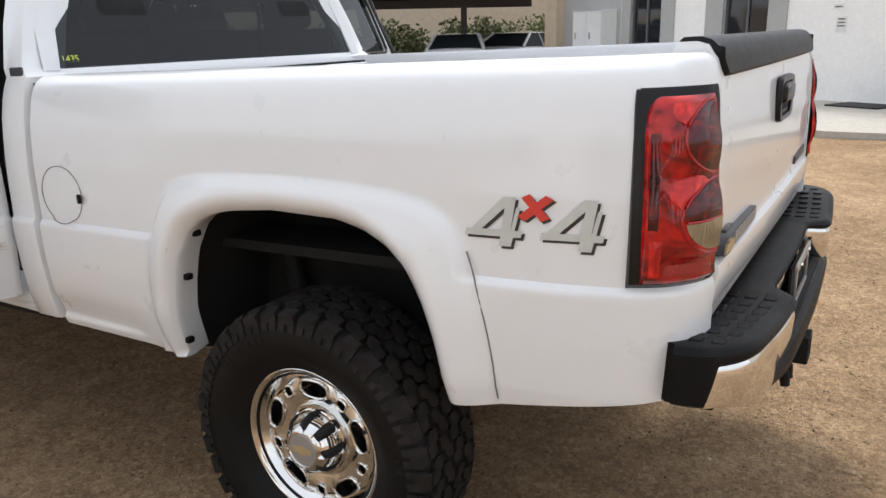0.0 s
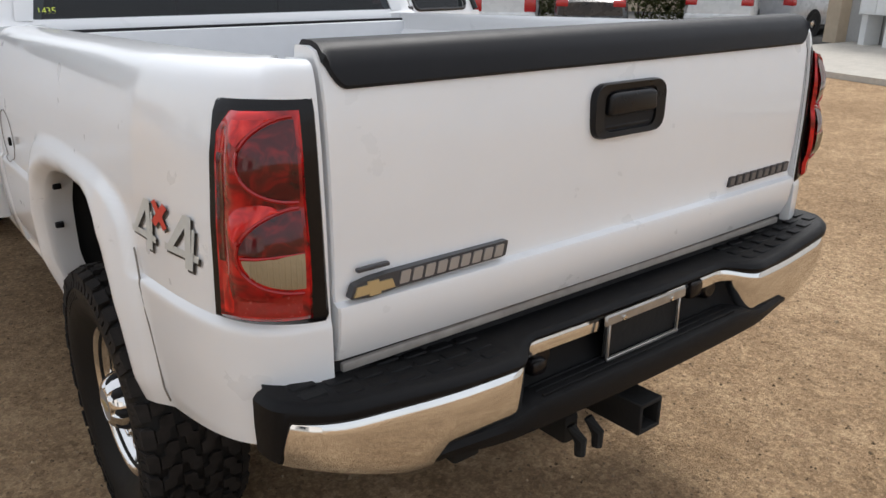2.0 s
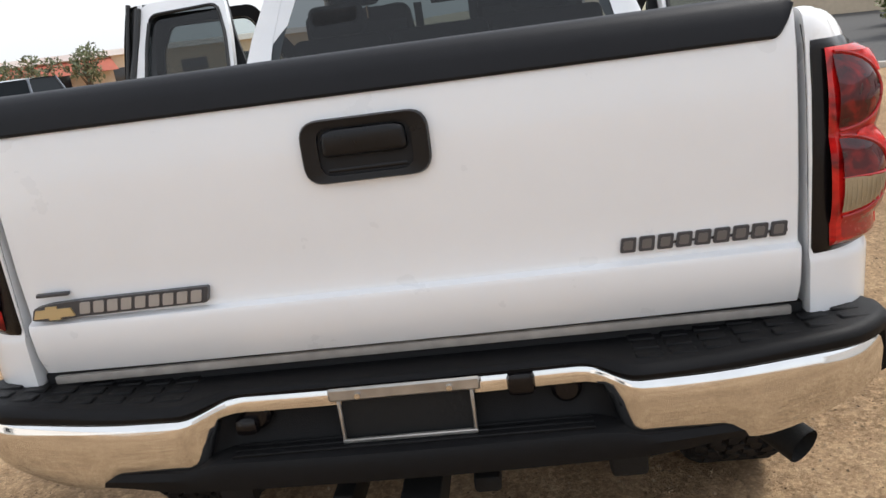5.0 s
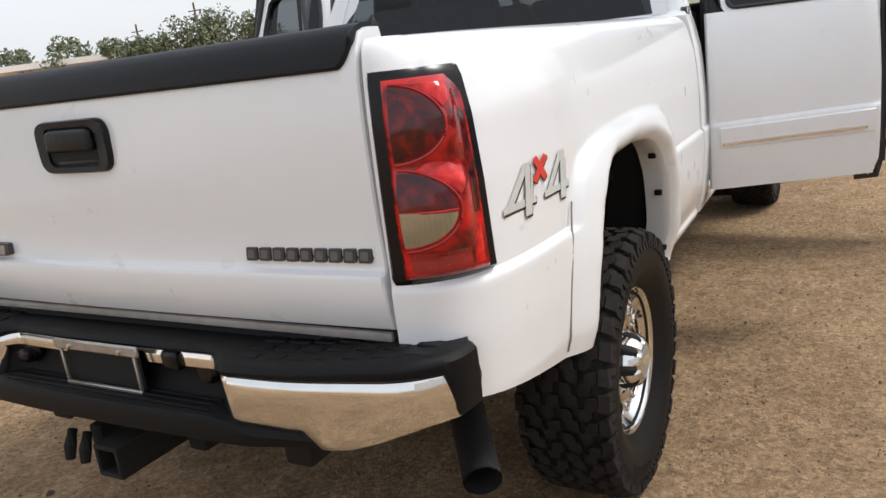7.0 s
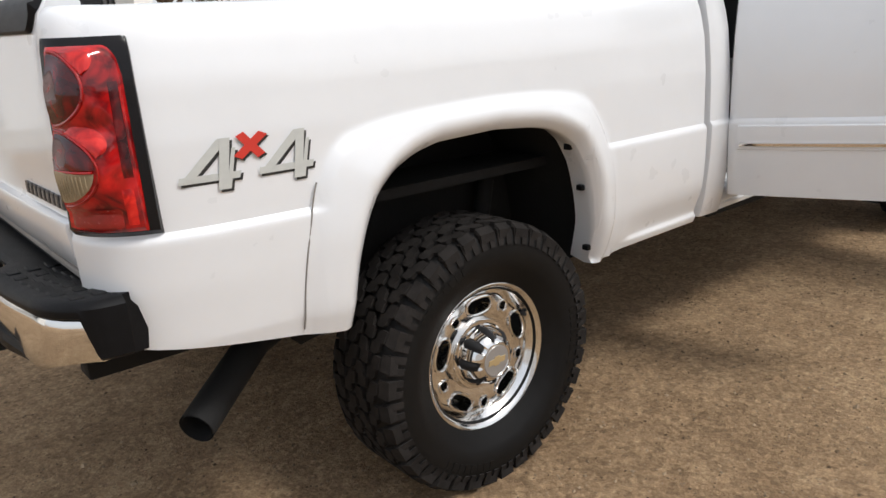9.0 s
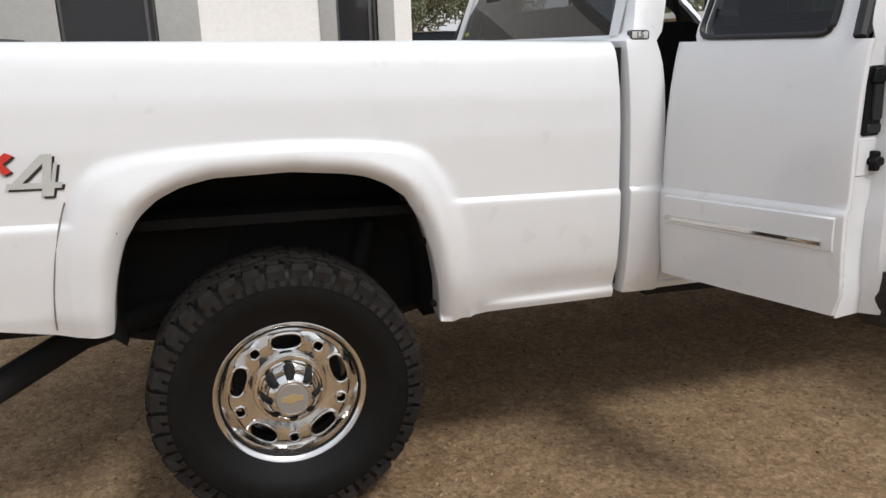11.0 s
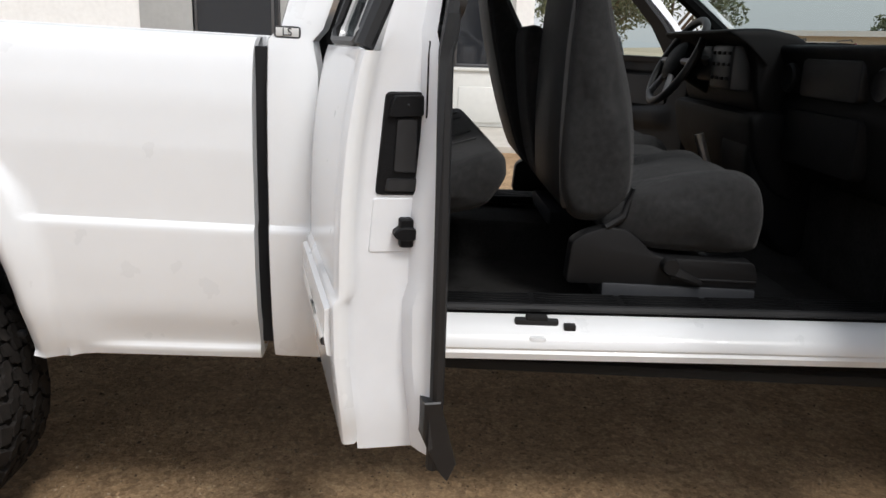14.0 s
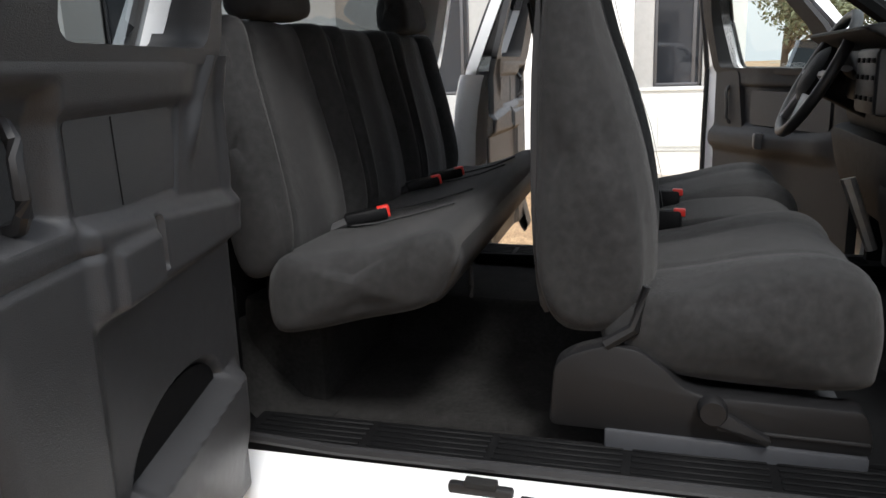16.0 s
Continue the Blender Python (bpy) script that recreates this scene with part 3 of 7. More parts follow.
def strip(s, x0, x1, n, prof):
    """A skin along the bumper; prof(x) gives (dy, z) pairs."""
    bm = bmesh.new()
    rows = [[(s * x, bumper_plan(x) + dy, z) for dy, z in prof(x)] for x in [x0 + (x1 - x0) * k / n for k in range(n + 1)]]
    grid(bm, rows)
    for row in (rows[0], rows[-1]):
        bm.faces.new([bm.verts.new(p) for p in row])
    return bm


def low_edge(x):
    return 0.692 - 0.034 * smoothstep(0.605, 0.655, x) + 0.070 * smoothstep(0.66, 0.93, x) + 0.110 * smoothstep(0.425, 0.365, x)


def lift(x):
    return 0.016 * smoothstep(0.44, 0.33, x) + 0.017 * smoothstep(0.55, 0.9, x)


def pad_top(x):
    return 0.836 + 0.026 * smoothstep(0.5, 0.92, x)


def deep(x):
    return min(0.30 - 0.12 * smoothstep(0.7, 0.95, x) - 0.12 * smoothstep(0.45, 0.345, x), -0.955 - bumper_plan(x))


def pad_wrap(s):
    """The step pad along the bumper's top, turning down round its outer end."""
    way = [(0.915 * k / 48, bumper_plan(0.915 * k / 48)) for k in range(49)] + [(0.924, -1.050), (0.931, -1.040), (0.936, -1.027), (0.939, -1.012), (0.941, -0.995), (0.941, -0.975)]
    rows = []
    for k, (x, y) in enumerate(way):
        a, b = way[max(0, k - 1)], way[min(len(way) - 1, k + 1)]
        n = Vector((b[1] - a[1], a[0] - b[0])).normalized()
        foot = 0.803 + lift(x) - 0.090 * smoothstep(0.917, 0.930, x)
        top = pad_top(x)
        back = (min(x, 0.885), max(y + deep(min(x, 0.885)), -0.975))
        row = [(*back, top - 0.004)]
        for out, z in ((-0.016, top - 0.001), (-0.004, top - 0.005), (0.005, top - 0.015), (0.006, (top + foot) / 2), (0.004, foot + 0.008), (-0.006, foot), (-0.02, foot - 0.002)):
            row.append((x + n.x * out, y + n.y * out, z))
        row.append((*back, foot - 0.01))
        rows.append([(s * p, q, r) for p, q, r in row])
    bm = bmesh.new()
    grid(bm, rows)
    for row in (rows[0], rows[-1]):
        bm.faces.new([bm.verts.new(p) for p in row])
    return bm


for s in (1, -1):
    part("chrome_panel", strip(s, 0.0, 0.926, 60, lambda x: [(0.03, 0.805 + lift(x)), (0.004, 0.803 + lift(x)), (0.0, 0.797 + lift(x)), (-0.004 * smoothstep(0.35, 0.5, x), 0.79), (0.0, min(0.785, low_edge(x) + 0.02)), (0.010, low_edge(x)), (0.03, low_edge(x))]), CHROME, bumper, "dusty chrome bumper face")
    pad = part("step_pad", pad_wrap(s), BLACK, bumper, "black ribbed step pad wrapping round the bumper's end")
    for row in range(3):
        for k in range(7):
            x = 0.475 + 0.065 * k
            y = bumper_plan(x) + 0.035 + 0.045 * row
            if y < -1.0:
                part("pad_rib", B(s * x - 0.026, s * x + 0.026, y, y + 0.03, pad_top(x) - 0.006, pad_top(x) + 0.0012, 0.003, 1), BLACK, pad)
    bm = bmesh.new()
    lathe(bm, [(0.0, -1.082), (0.022, -1.082), (0.030, -1.074), (0.030, -1.04)], 20, "y", (s * 0.315, 0, 0.772))
    part("plate_lamp", bm, SMOKE, bumper)
    part("bumper_bracket", B(s * 0.60 - 0.02, s * 0.60 + 0.02, -1.0, -0.9, 0.6, 0.7, 0.01), UNDER, bumper)
bm = bmesh.new()
rows = []
for k in range(41):
    x = -0.50 + 1.0 * k / 40
    y = bumper_plan(x) + 0.022
    rows.append([(x, y, 0.812), (x, y + 0.004, 0.76), (x, min(y, -1.085), 0.70), (x, min(y, -1.085) + 0.03, 0.69), (x, y + 0.06, 0.69), (x, y + 0.06, 0.812)])
grid(bm, rows, close_u=True)
for row in (rows[0], rows[-1]):
    bm.faces.new([bm.verts.new(p) for p in row])
part("recess_panel", bm, BLACK, bumper)
bm = bmesh.new()
rows = []
for k in range(33):
    x = -0.66 + 1.32 * k / 32
    e = smoothstep(0.44, 0.66, abs(x))
    y = -1.162 + 0.02 * (x / 0.6) ** 2 + 0.012 * e
    top = 0.712 - 0.016 * smoothstep(0.38, 0.46, abs(x))
    rows.append([(x, -1.03, top), (x, y + 0.03, top), (x, y + 0.008, top - 0.006), (x, y, top - 0.02), (x, y + 0.004, 0.648 + 0.014 * e), (x, y + 0.03, 0.636 + 0.020 * e), (x, -1.03, 0.636 + 0.02 * e)])
grid(bm, rows, close_u=True)
for row in (rows[0], rows[-1]):
    bm.faces.new([bm.verts.new(p) for p in row])
step = part("lower_step", bm, BLACK, bumper, "black lower step")
for k in range(4):
    part("step_tread", B(-0.36, 0.36, -1.135 + 0.022 * k, -1.128 + 0.022 * k, 0.705, 0.7155, 0.002, 1), BLACK, step)
bm = bmesh.new()
box(bm, -0.150, 0.150, -1.118, -1.108, 0.805, 0.832, 0.004, 1)
box(bm, -0.135, -0.128, -1.116, -1.108, 0.715, 0.81, 0.002, 1)
box(bm, 0.128, 0.135, -1.116, -1.108, 0.715, 0.81, 0.002, 1)
box(bm, -0.135, 0.135, -1.118, -1.108, 0.712, 0.721, 0.002, 1)
bracket = part("plate_bracket", bm, STEEL, bumper, "empty grey licence plate bracket")
for x in (-0.09, 0.09):
    part("bracket_screw", lathe(bmesh.new(), [(0.0, -1.123), (0.006, -1.123), (0.007, -1.116)], 10, "y", (x, 0, 0.816)), CHROME, bracket)
part("plate_backing", B(-0.129, 0.129, -1.100, -1.094, 0.716, 0.812), UNDER, bracket)
part("bumper_pocket", B(-0.36, -0.31, -1.1, -1.05, 0.735, 0.775, 0.015), SMOKE, bumper)
part("trailer_socket", B(0.20, 0.255, -1.10, -1.05, 0.772, 0.822, 0.012), SMOKE, bumper, "black trailer plug socket")

# hitch
hitch = empty("tow_hitch")
hitch.parent = truck
hitch["label"] = "black square receiver hitch"
bm = bmesh.new()
for x0, x1, z0, z1 in ((-0.042, 0.042, 0.565, 0.578), (-0.042, 0.042, 0.492, 0.505), (-0.042, -0.030, 0.50, 0.57), (0.030, 0.042, 0.50, 0.57)):
    box(bm, x0, x1, -1.158, -0.75, z0, z1, 0.003, 1)
part("receiver_tube", bm, UNDER, hitch)
part("cross_tube", B(-0.45, 0.45, -0.86, -0.78, 0.50, 0.57, 0.01), UNDER, hitch)
part("safety_chain_plate", B(-0.20, -0.15, -1.06, -0.82, 0.48, 0.56, 0.012), UNDER, hitch)
for x in (-0.215, -0.155):
    part("wiring_plug", tube(bmesh.new(), [(x, -1.09, 0.56), (x + 0.01, -1.115, 0.525), (x + 0.005, -1.12, 0.49)], [0.012, 0.016, 0.013], 8), UNDER, hitch)
part("chain_plate", B(0.10, 0.16, -1.0, -0.82, 0.50, 0.54, 0.01), UNDER, hitch)


# ---- wheels ----
def wheel():
    """A right-hand rear wheel at the origin, its outer face towards +x."""
    w = empty("wheel")
    tyre_prof = [(0.205, 0.080), (0.222, 0.093), (0.245, 0.104), (0.275, 0.125), (0.305, 0.1365), (0.335, 0.1385), (0.365, 0.134), (0.388, 0.124), (0.398, 0.108), (0.401, 0.085), (0.402, 0.0)]
    prof = tyre_prof + [(r, -h) for r, h in reversed(tyre_prof[:-1])]
    tyre = part("tyre", lathe(bmesh.new(), prof, 72, "x"), RUBBER, w, "worn black all-terrain tyre", rake=False)
    verts, faces = [], []

    def block(poly, r0, r1):
        n = len(poly)
        k = len(verts)
        for r in (r0, r1):
            for ang, x in poly:
                rr = r - (0.012 if abs(x) > 0.11 else 0.0)
                verts.append((x, rr * math.cos(ang), rr * math.sin(ang)))
        faces.append([k + n + i for i in range(n)])
        for i in range(n):
            faces.append([k + i, k + (i + 1) % n, k + n + (i + 1) % n, k + n + i])

    N = 36
    st = 2 * math.pi / N
    for i in range(N):
        a = i * st
        for j, (xc, sg) in enumerate(((-0.080, 1), (-0.0265, -1), (0.0265, 1), (0.080, -1))):
            o = a + (0.5 * st if j % 2 else 0) + 0.08 * st * random.uniform(-0.5, 0.5)
            h = 0.0245
            # an S-shaped block that hooks into its neighbours
            poly = [(-0.46, -1.0), (-0.02, -1.0), (0.06, -0.45), (0.34, -0.35), (0.47, 0.10), (0.45, 1.0), (0.03, 1.0), (-0.05, 0.42), (-0.33, 0.34), (-0.47, -0.10)]
            poly = [(o + p * st, xc + q * h * sg) for p, q in poly]
            if sg < 0:
                poly.reverse()
            block(poly, 0.398, 0.4125)
        for sg in (1, -1):
            o = a + (0.25 * st if sg > 0 else 0.6 * st)
            wide = 0.40 if i % 2 else 0.36
            poly = [(o - wide * st, sg * 0.1085), (o + wide * st * 0.7, sg * 0.1085), (o + wide * st, sg * 0.118), (o + wide * st * 0.92, sg * 0.137), (o - wide * st * 0.95, sg * (0.137 if i % 2 else 0.132))]
            if sg < 0:
                poly.reverse()
            block(poly, 0.384, 0.4095)
    # shoulder lugs on the sidewall
    for i in range(2 * N):
        o = i * st / 2
        for sg in (1, -1):
            k = len(verts)
            wdt = 0.15 * st
            for ang in (o - wdt, o + wdt):
                for r, x in ((0.352, 0.136), (0.352, 0.141), (0.398, 0.130), (0.398, 0.112)):
                    verts.append((sg * x, r * math.cos(ang), r * math.sin(ang)))
            faces += [[k + 1, k + 2, k + 6, k + 5], [k + 2, k + 3, k + 7, k + 6], [k, k + 1, k + 5, k + 4], [k + 1, k, k + 3, k + 2], [k + 5, k + 6, k + 7, k + 4]]
    me = bpy.data.meshes.new("tread")
    me.from_pydata(verts, [], faces)
    me.materials.append(TREAD)
    tr = new("tread", me)
    tr.parent = tyre
    # raised sidewall ring and unreadable lettering as bars
    bm = bmesh.new()
    for a0 in (20, 140, 250):
        for k in range(8):
            a = radians(a0 + k * 4.5)
            m = Matrix.Rotation(a, 4, "X")
            box(bm, 0.135, 0.1392, -0.007, 0.007, 0.318, 0.342, m=m)
    tagged(part("sidewall_marking", bm, RUBBER, tyre, rake=False), kind="stuff")
    # rim barrel
    rim = part("rim", lathe(bmesh.new(), [(0.180, -0.09), (0.180, 0.03), (0.190, 0.055), (0.203, 0.070), (0.211, 0.084), (0.219, 0.0935), (0.226, 0.0965), (0.231, 0.0945), (0.232, 0.088), (0.229, 0.078)], 96, "x"), ALLOY, w, "polished aluminium rim", rake=False)
    # face with five oval slots and five small round holes
    bm = bmesh.new()

    def loop(pts):
        vs = [bm.verts.new((0, y, z)) for y, z in pts]
        return [bm.edges.new((vs[i], vs[(i + 1) % len(vs)])) for i in range(len(vs))]

    def oval(a, r, ru, rv, n):
        """A rounded slot at angle a and radius r, ru long round the wheel and rv across."""
        out = []
        for k in range(n):
            b = 2 * math.pi * k / n
            p = ru * math.copysign(abs(math.cos(b)) ** 0.8, math.cos(b))
            q = rv * math.copysign(abs(math.sin(b)) ** 0.8, math.sin(b))
            out.append((r * math.cos(a) - p * math.sin(a) + q * math.cos(a), r * math.sin(a) + p * math.cos(a) + q * math.sin(a)))
        return out

    es = loop([(0.198 * math.cos(2 * math.pi * k / 64), 0.198 * math.sin(2 * math.pi * k / 64)) for k in range(64)])
    es += loop([(0.108 * math.cos(2 * math.pi * k / 48), 0.108 * math.sin(2 * math.pi * k / 48)) for k in range(48)])
    for i in range(5):
        es += loop(oval(radians(90 + 72 * i), 0.157, 0.045, 0.022, 24))
        es += loop(oval(radians(126 + 72 * i), 0.160, 0.0135, 0.0125, 14))
    bmesh.ops.triangle_fill(bm, use_beauty=True, use_dissolve=False, edges=es)
    bmesh.ops.recalc_face_normals(bm, faces=bm.faces)
    got = bmesh.ops.extrude_face_region(bm, geom=list(bm.faces))
    for v in [g for g in got["geom"] if isinstance(g, bmesh.types.BMVert)]:
        v.co.x -= 0.035
    for v in bm.verts:
        r = math.hypot(v.co.y, v.co.z)
        v.co.x += 0.052 + 0.012 * smoothstep(0.108, 0.15, r) - 0.016 * smoothstep(0.17, 0.20, r)
    part("wheel_face", bm, ALLOY, rim, "polished wheel face with oval slots", rake=False)
    for i in range(5):
        for a, r, ru, rv, thick in ((radians(90 + 72 * i), 0.157, 0.049, 0.026, 0.0055), (radians(126 + 72 * i), 0.160, 0.017, 0.016, 0.0045)):
            ring = oval(a, r, ru, rv, 24)
            part("slot_rim", tube(bmesh.new(), [(0.0635, y, z) for y, z in ring + ring[:1]], thick, 8, caps=False), ALLOY, rim, rake=False)
    part("valve_stem", tube(bmesh.new(), [(0.05, 0.175, 0.075), (0.078, 0.178, 0.077)], 0.006, 8), SEAL, rim, rake=False)
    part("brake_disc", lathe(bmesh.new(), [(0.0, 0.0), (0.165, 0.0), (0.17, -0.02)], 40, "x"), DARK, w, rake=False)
    # hub cover: a flat ring, then a barrel with eight channels over the wheel nuts, then the end cap
    bm = bmesh.new()
    rows = []
    for k in range(96):
        a = 2 * math.pi * k / 96
        f = max(0.0, math.cos(8 * a)) ** 0.7
        row = []
        for r, h, g in ((0.110, 0.040, 0), (0.110, 0.058, 0), (0.107, 0.063, 0), (0.098, 0.064, 0), (0.094, 0.060, 0), (0.090, 0.062, 0.3), (0.086, 0.080, 1), (0.079, 0.108, 1), (0.068, 0.122, 0.7), (0.057, 0.1295, 0.1), (0.053, 0.131, 0), (0.050, 0.131, 0), (0.048, 0.1285, 0)):
            rr = r - 0.012 * g * f
            row.append((h - 0.008 * g * f, rr * math.cos(a), rr * math.sin(a)))
        rows.append(row)
    grid(bm, rows + [rows[0]])
    bm.faces.new([bm.verts.new(r[-1]) for r in rows])
    cap = part("hub_cap", bm, CHROME, w, "chrome fluted hub cap", rake=False)
    # dark bars laid in the channels paint the shade inside them
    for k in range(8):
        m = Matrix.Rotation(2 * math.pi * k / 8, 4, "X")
        part("lug_recess_shade", tube(bmesh.new(), [m @ Vector(p) for p in ((0.060, 0.0785, 0), (0.072, 0.0780, 0), (0.095, 0.0735, 0), (0.110, 0.0670, 0), (0.118, 0.061, 0))], [0.010, 0.0155, 0.0155, 0.0125, 0.006], 10), DARK, cap, rake=False)
    part("cap_disc", lathe(bmesh.new(), [(0.0, 0.1305), (0.046, 0.1305), (0.0475, 0.129), (0.0475, 0.124)], 32, "x"), BADGE, cap, rake=False)
    bm = bmesh.new()
    prism(bm, [(-0.034, -0.008), (-0.012, -0.008), (-0.012, -0.014), (0.009, -0.014), (0.009, -0.008), (0.031, -0.008), (0.034, 0.008), (0.012, 0.008), (0.012, 0.014), (-0.009, 0.014), (-0.009, 0.008), (-0.031, 0.008)], "x", 0.128, 0.1325)
    part("cap_emblem", bm, GOLD, cap, rake=False)
    w["label"] = "all-terrain wheel with a polished rim"
    return w


w0 = wheel()
w0.matrix_basis = pose(0.865, 0, 0.405)
w0.parent = truck
for m in (pose(-0.865, 0, 0.405, 0, 0, 180), pose(0.865, 3.645, 0.405, 25, 0, 0), pose(-0.865, 3.645, 0.405, 40, 0, 180)):
    w = copy_thing(w0, m)
    w.parent = truck


# ---- four-by-four decals ----
def four_strokes(u0):
    """The strokes of a slanted 4 as outlines in (along, up)."""
    return [
        [(u0, 0.0), (u0 + 0.080, 0.094), (u0 + 0.104, 0.094), (u0 + 0.030, 0.010)],
        [(u0, 0.0), (u0 + 0.003, 0.016), (u0 + 0.117, 0.016), (u0 + 0.113, 0.0)],
        [(u0 + 0.085, 0.094), (u0 + 0.104, 0.094), (u0 + 0.088, -0.022), (u0 + 0.070, -0.022)],
        [(u0 + 0.104, 0.070), (u0 + 0.112, 0.070), (u0 + 0.094, -0.022), (u0 + 0.086, -0.022)],
    ]


def decal(s):
    thing = empty("side_decal")
    thing.parent = truck
    thing["label"] = "grey and red four-by-four decal"
    y0, z0, k = -0.836 if s > 0 else -0.853, 1.070, 1.16

    def lay(strokes, name, mat, off, du=0.0, dz=0.0):
        bm = bmesh.new()
        for st in strokes:
            ring = list(st)
            vs = []
            for u, v in ring:
                u, v = u + du, v + dz
                u, v = u * k, v * k * 0.80
                y = y0 + u if s > 0 else y0 + 0.283 * k - u
                t = -0.55 - y
                if t > 0:
                    lo, hi = 0.0, 1.0
                    for _ in range(30):
                        mid = (lo + hi) / 2
                        lo, hi = (mid, hi) if outline(mid)[0].y > y else (lo, mid)
                    t = lo
                z = z0 + v
                vs.append(bm.verts.new(skin(t, interp(z, INSET) - off, z, s)))
            bm.faces.new(vs)
        part(name, bm, mat, thing)

    fours = four_strokes(0.0) + four_strokes(0.150)
    cross = [[(0.106, 0.050), (0.122, 0.041), (0.176, 0.092), (0.160, 0.101)], [(0.152, 0.040), (0.168, 0.049), (0.130, 0.103), (0.114, 0.094)]]
    lay(fours, "decal_shadow", DECALBLACK, 0.0025, 0.0045, -0.0065)
    lay(fours, "decal_numeral", DECALGREY, 0.0045)
    lay(cross, "decal_cross_shadow", DECALBLACK, 0.003, 0.004, -0.005)
    lay(cross, "decal_cross", DECALRED, 0.005)


decal(1)
decal(-1)

# fuel door on the left
bm = bmesh.new()
pts = []
for k in range(41):
    a = 2 * math.pi * k / 40
    y, z = 0.93 + 0.10 * math.cos(a), 1.065 + 0.092 * math.sin(a)
    pts.append(skin(-0.55 - y, interp(z, INSET_FLAT if 0.95 < z < 0.99 else INSET) - 0.0005, z, -1))
tube(bm, pts, 0.0018, 6, caps=False)
fuel = part("fuel_door_seam", bm, SEAMGREY, truck, "round fuel filler door outline")
part("fuel_door_notch", B(-0.995, -0.985, 0.822, 0.836, 1.045, 1.075, 0.004), BLACK, fuel)

# ---- cab shell ----
CAB_B, CAB_F = 1.085, 2.86


def cab_x(z):
    """Half-width of the cab's outer side at a height."""
    return interp(z, [(0.60, 0.945), (0.66, 0.968), (0.85, 0.99), (0.966, 0.992), (0.978, 0.982), (1.15, 0.98), (1.30, 0.965), (1.40, 0.945), (1.46, 0.925), (1.60, 0.875), (1.88, 0.745)])


def cab_back(z):
    return interp(z, [(0.6, CAB_B), (1.43, CAB_B), (1.46, CAB_B + 0.03), (1.9, CAB_B + 0.14)])


cab = empty("cab")
cab.parent = truck
cab["label"] = "white extended cab with an open interior"
zs = [0.615, 0.64, 0.70, 0.80, 0.9, 0.955, 0.963, 0.970, 0.978, 1.0, 1.1, 1.2, 1.3, 1.36, 1.40, 1.43, 1.46, 1.52, 1.60, 1.68, 1.76, 1.84, 1.88]
for s in (1, -1):
    bm = bmesh.new()
    rows = []
    for z in zs:
        x, y = cab_x(z), cab_back(z)
        wide = interp(z, [(0.6, 0.137), (1.35, 0.132), (1.46, 0.110), (1.88, 0.14)])
        q = 0.018
        rows.append([(s * (x - 0.16), y + 0.012, z), (s * (x - q - 0.01), y + 0.002, z), (s * (x - 0.004), y + q * 0.5, z), (s * x, y + q + 0.006, z), (s * x, y + wide - 0.008, z), (s * (x - 0.004), y + wide, z), (s * (x - 0.07), y + wide + 0.006, z), (s * (x - 0.09), y + wide - 0.02, z)])
    grid(bm, rows)
    part("rear_pillar", bm, PAINT, cab, "white cab corner panel")
# back wall and the frame round the rear window
bm = bmesh.new()
rows = [[(x, CAB_B + 0.012, 0.615), (x, CAB_B + 0.008, 1.0), (x, CAB_B + 0.006, 1.40), (x, CAB_B + 0.012, 1.43), (x, CAB_B + 0.033, 1.452), (x, CAB_B + 0.055, 1.452)] for x in (-0.88, -0.5, 0, 0.5, 0.88)]
grid(bm, rows)
part("back_panel", bm, PAINT, cab)
# added dark box: the shade between bed and cab, no real part
part("cab_gap_shade", B(-0.915, 0.915, 1.035, 1.085, 0.64, 1.41), DARK, cab)
part("back_inner_panel", B(-0.86, 0.86, CAB_B + 0.03, CAB_B + 0.05, 0.70, 1.44), TRIMDARK, cab)
for s in (1, -1):
    bm = bmesh.new()
    rows = [[(s * xo, cab_back(z) + 0.004, z), (s * xi, cab_back(z) + 0.004, z), (s * xi, cab_back(z) + 0.03, z)] for z, xo, xi in ((1.445, 0.86, 0.80), (1.60, 0.84, 0.765), (1.84, 0.70, 0.68))]
    grid(bm, rows)
    part("window_pillar", bm, PAINT, cab)
part("rear_header", B(-0.72, 0.72, 1.215, 1.27, 1.845, 1.90, 0.012), PAINT, cab)
bm = bmesh.new()
grid(bm, [[(x0, cab_back(z) + 0.012, z) for x0 in (-w, -w / 2, 0, w / 2, w)] for z, w in ((1.448, 0.805), (1.65, 0.755), (1.85, 0.685))])
g = part("rear_window", bm, TINTED, cab, "dark tinted rear window")
g.visible_shadow = False
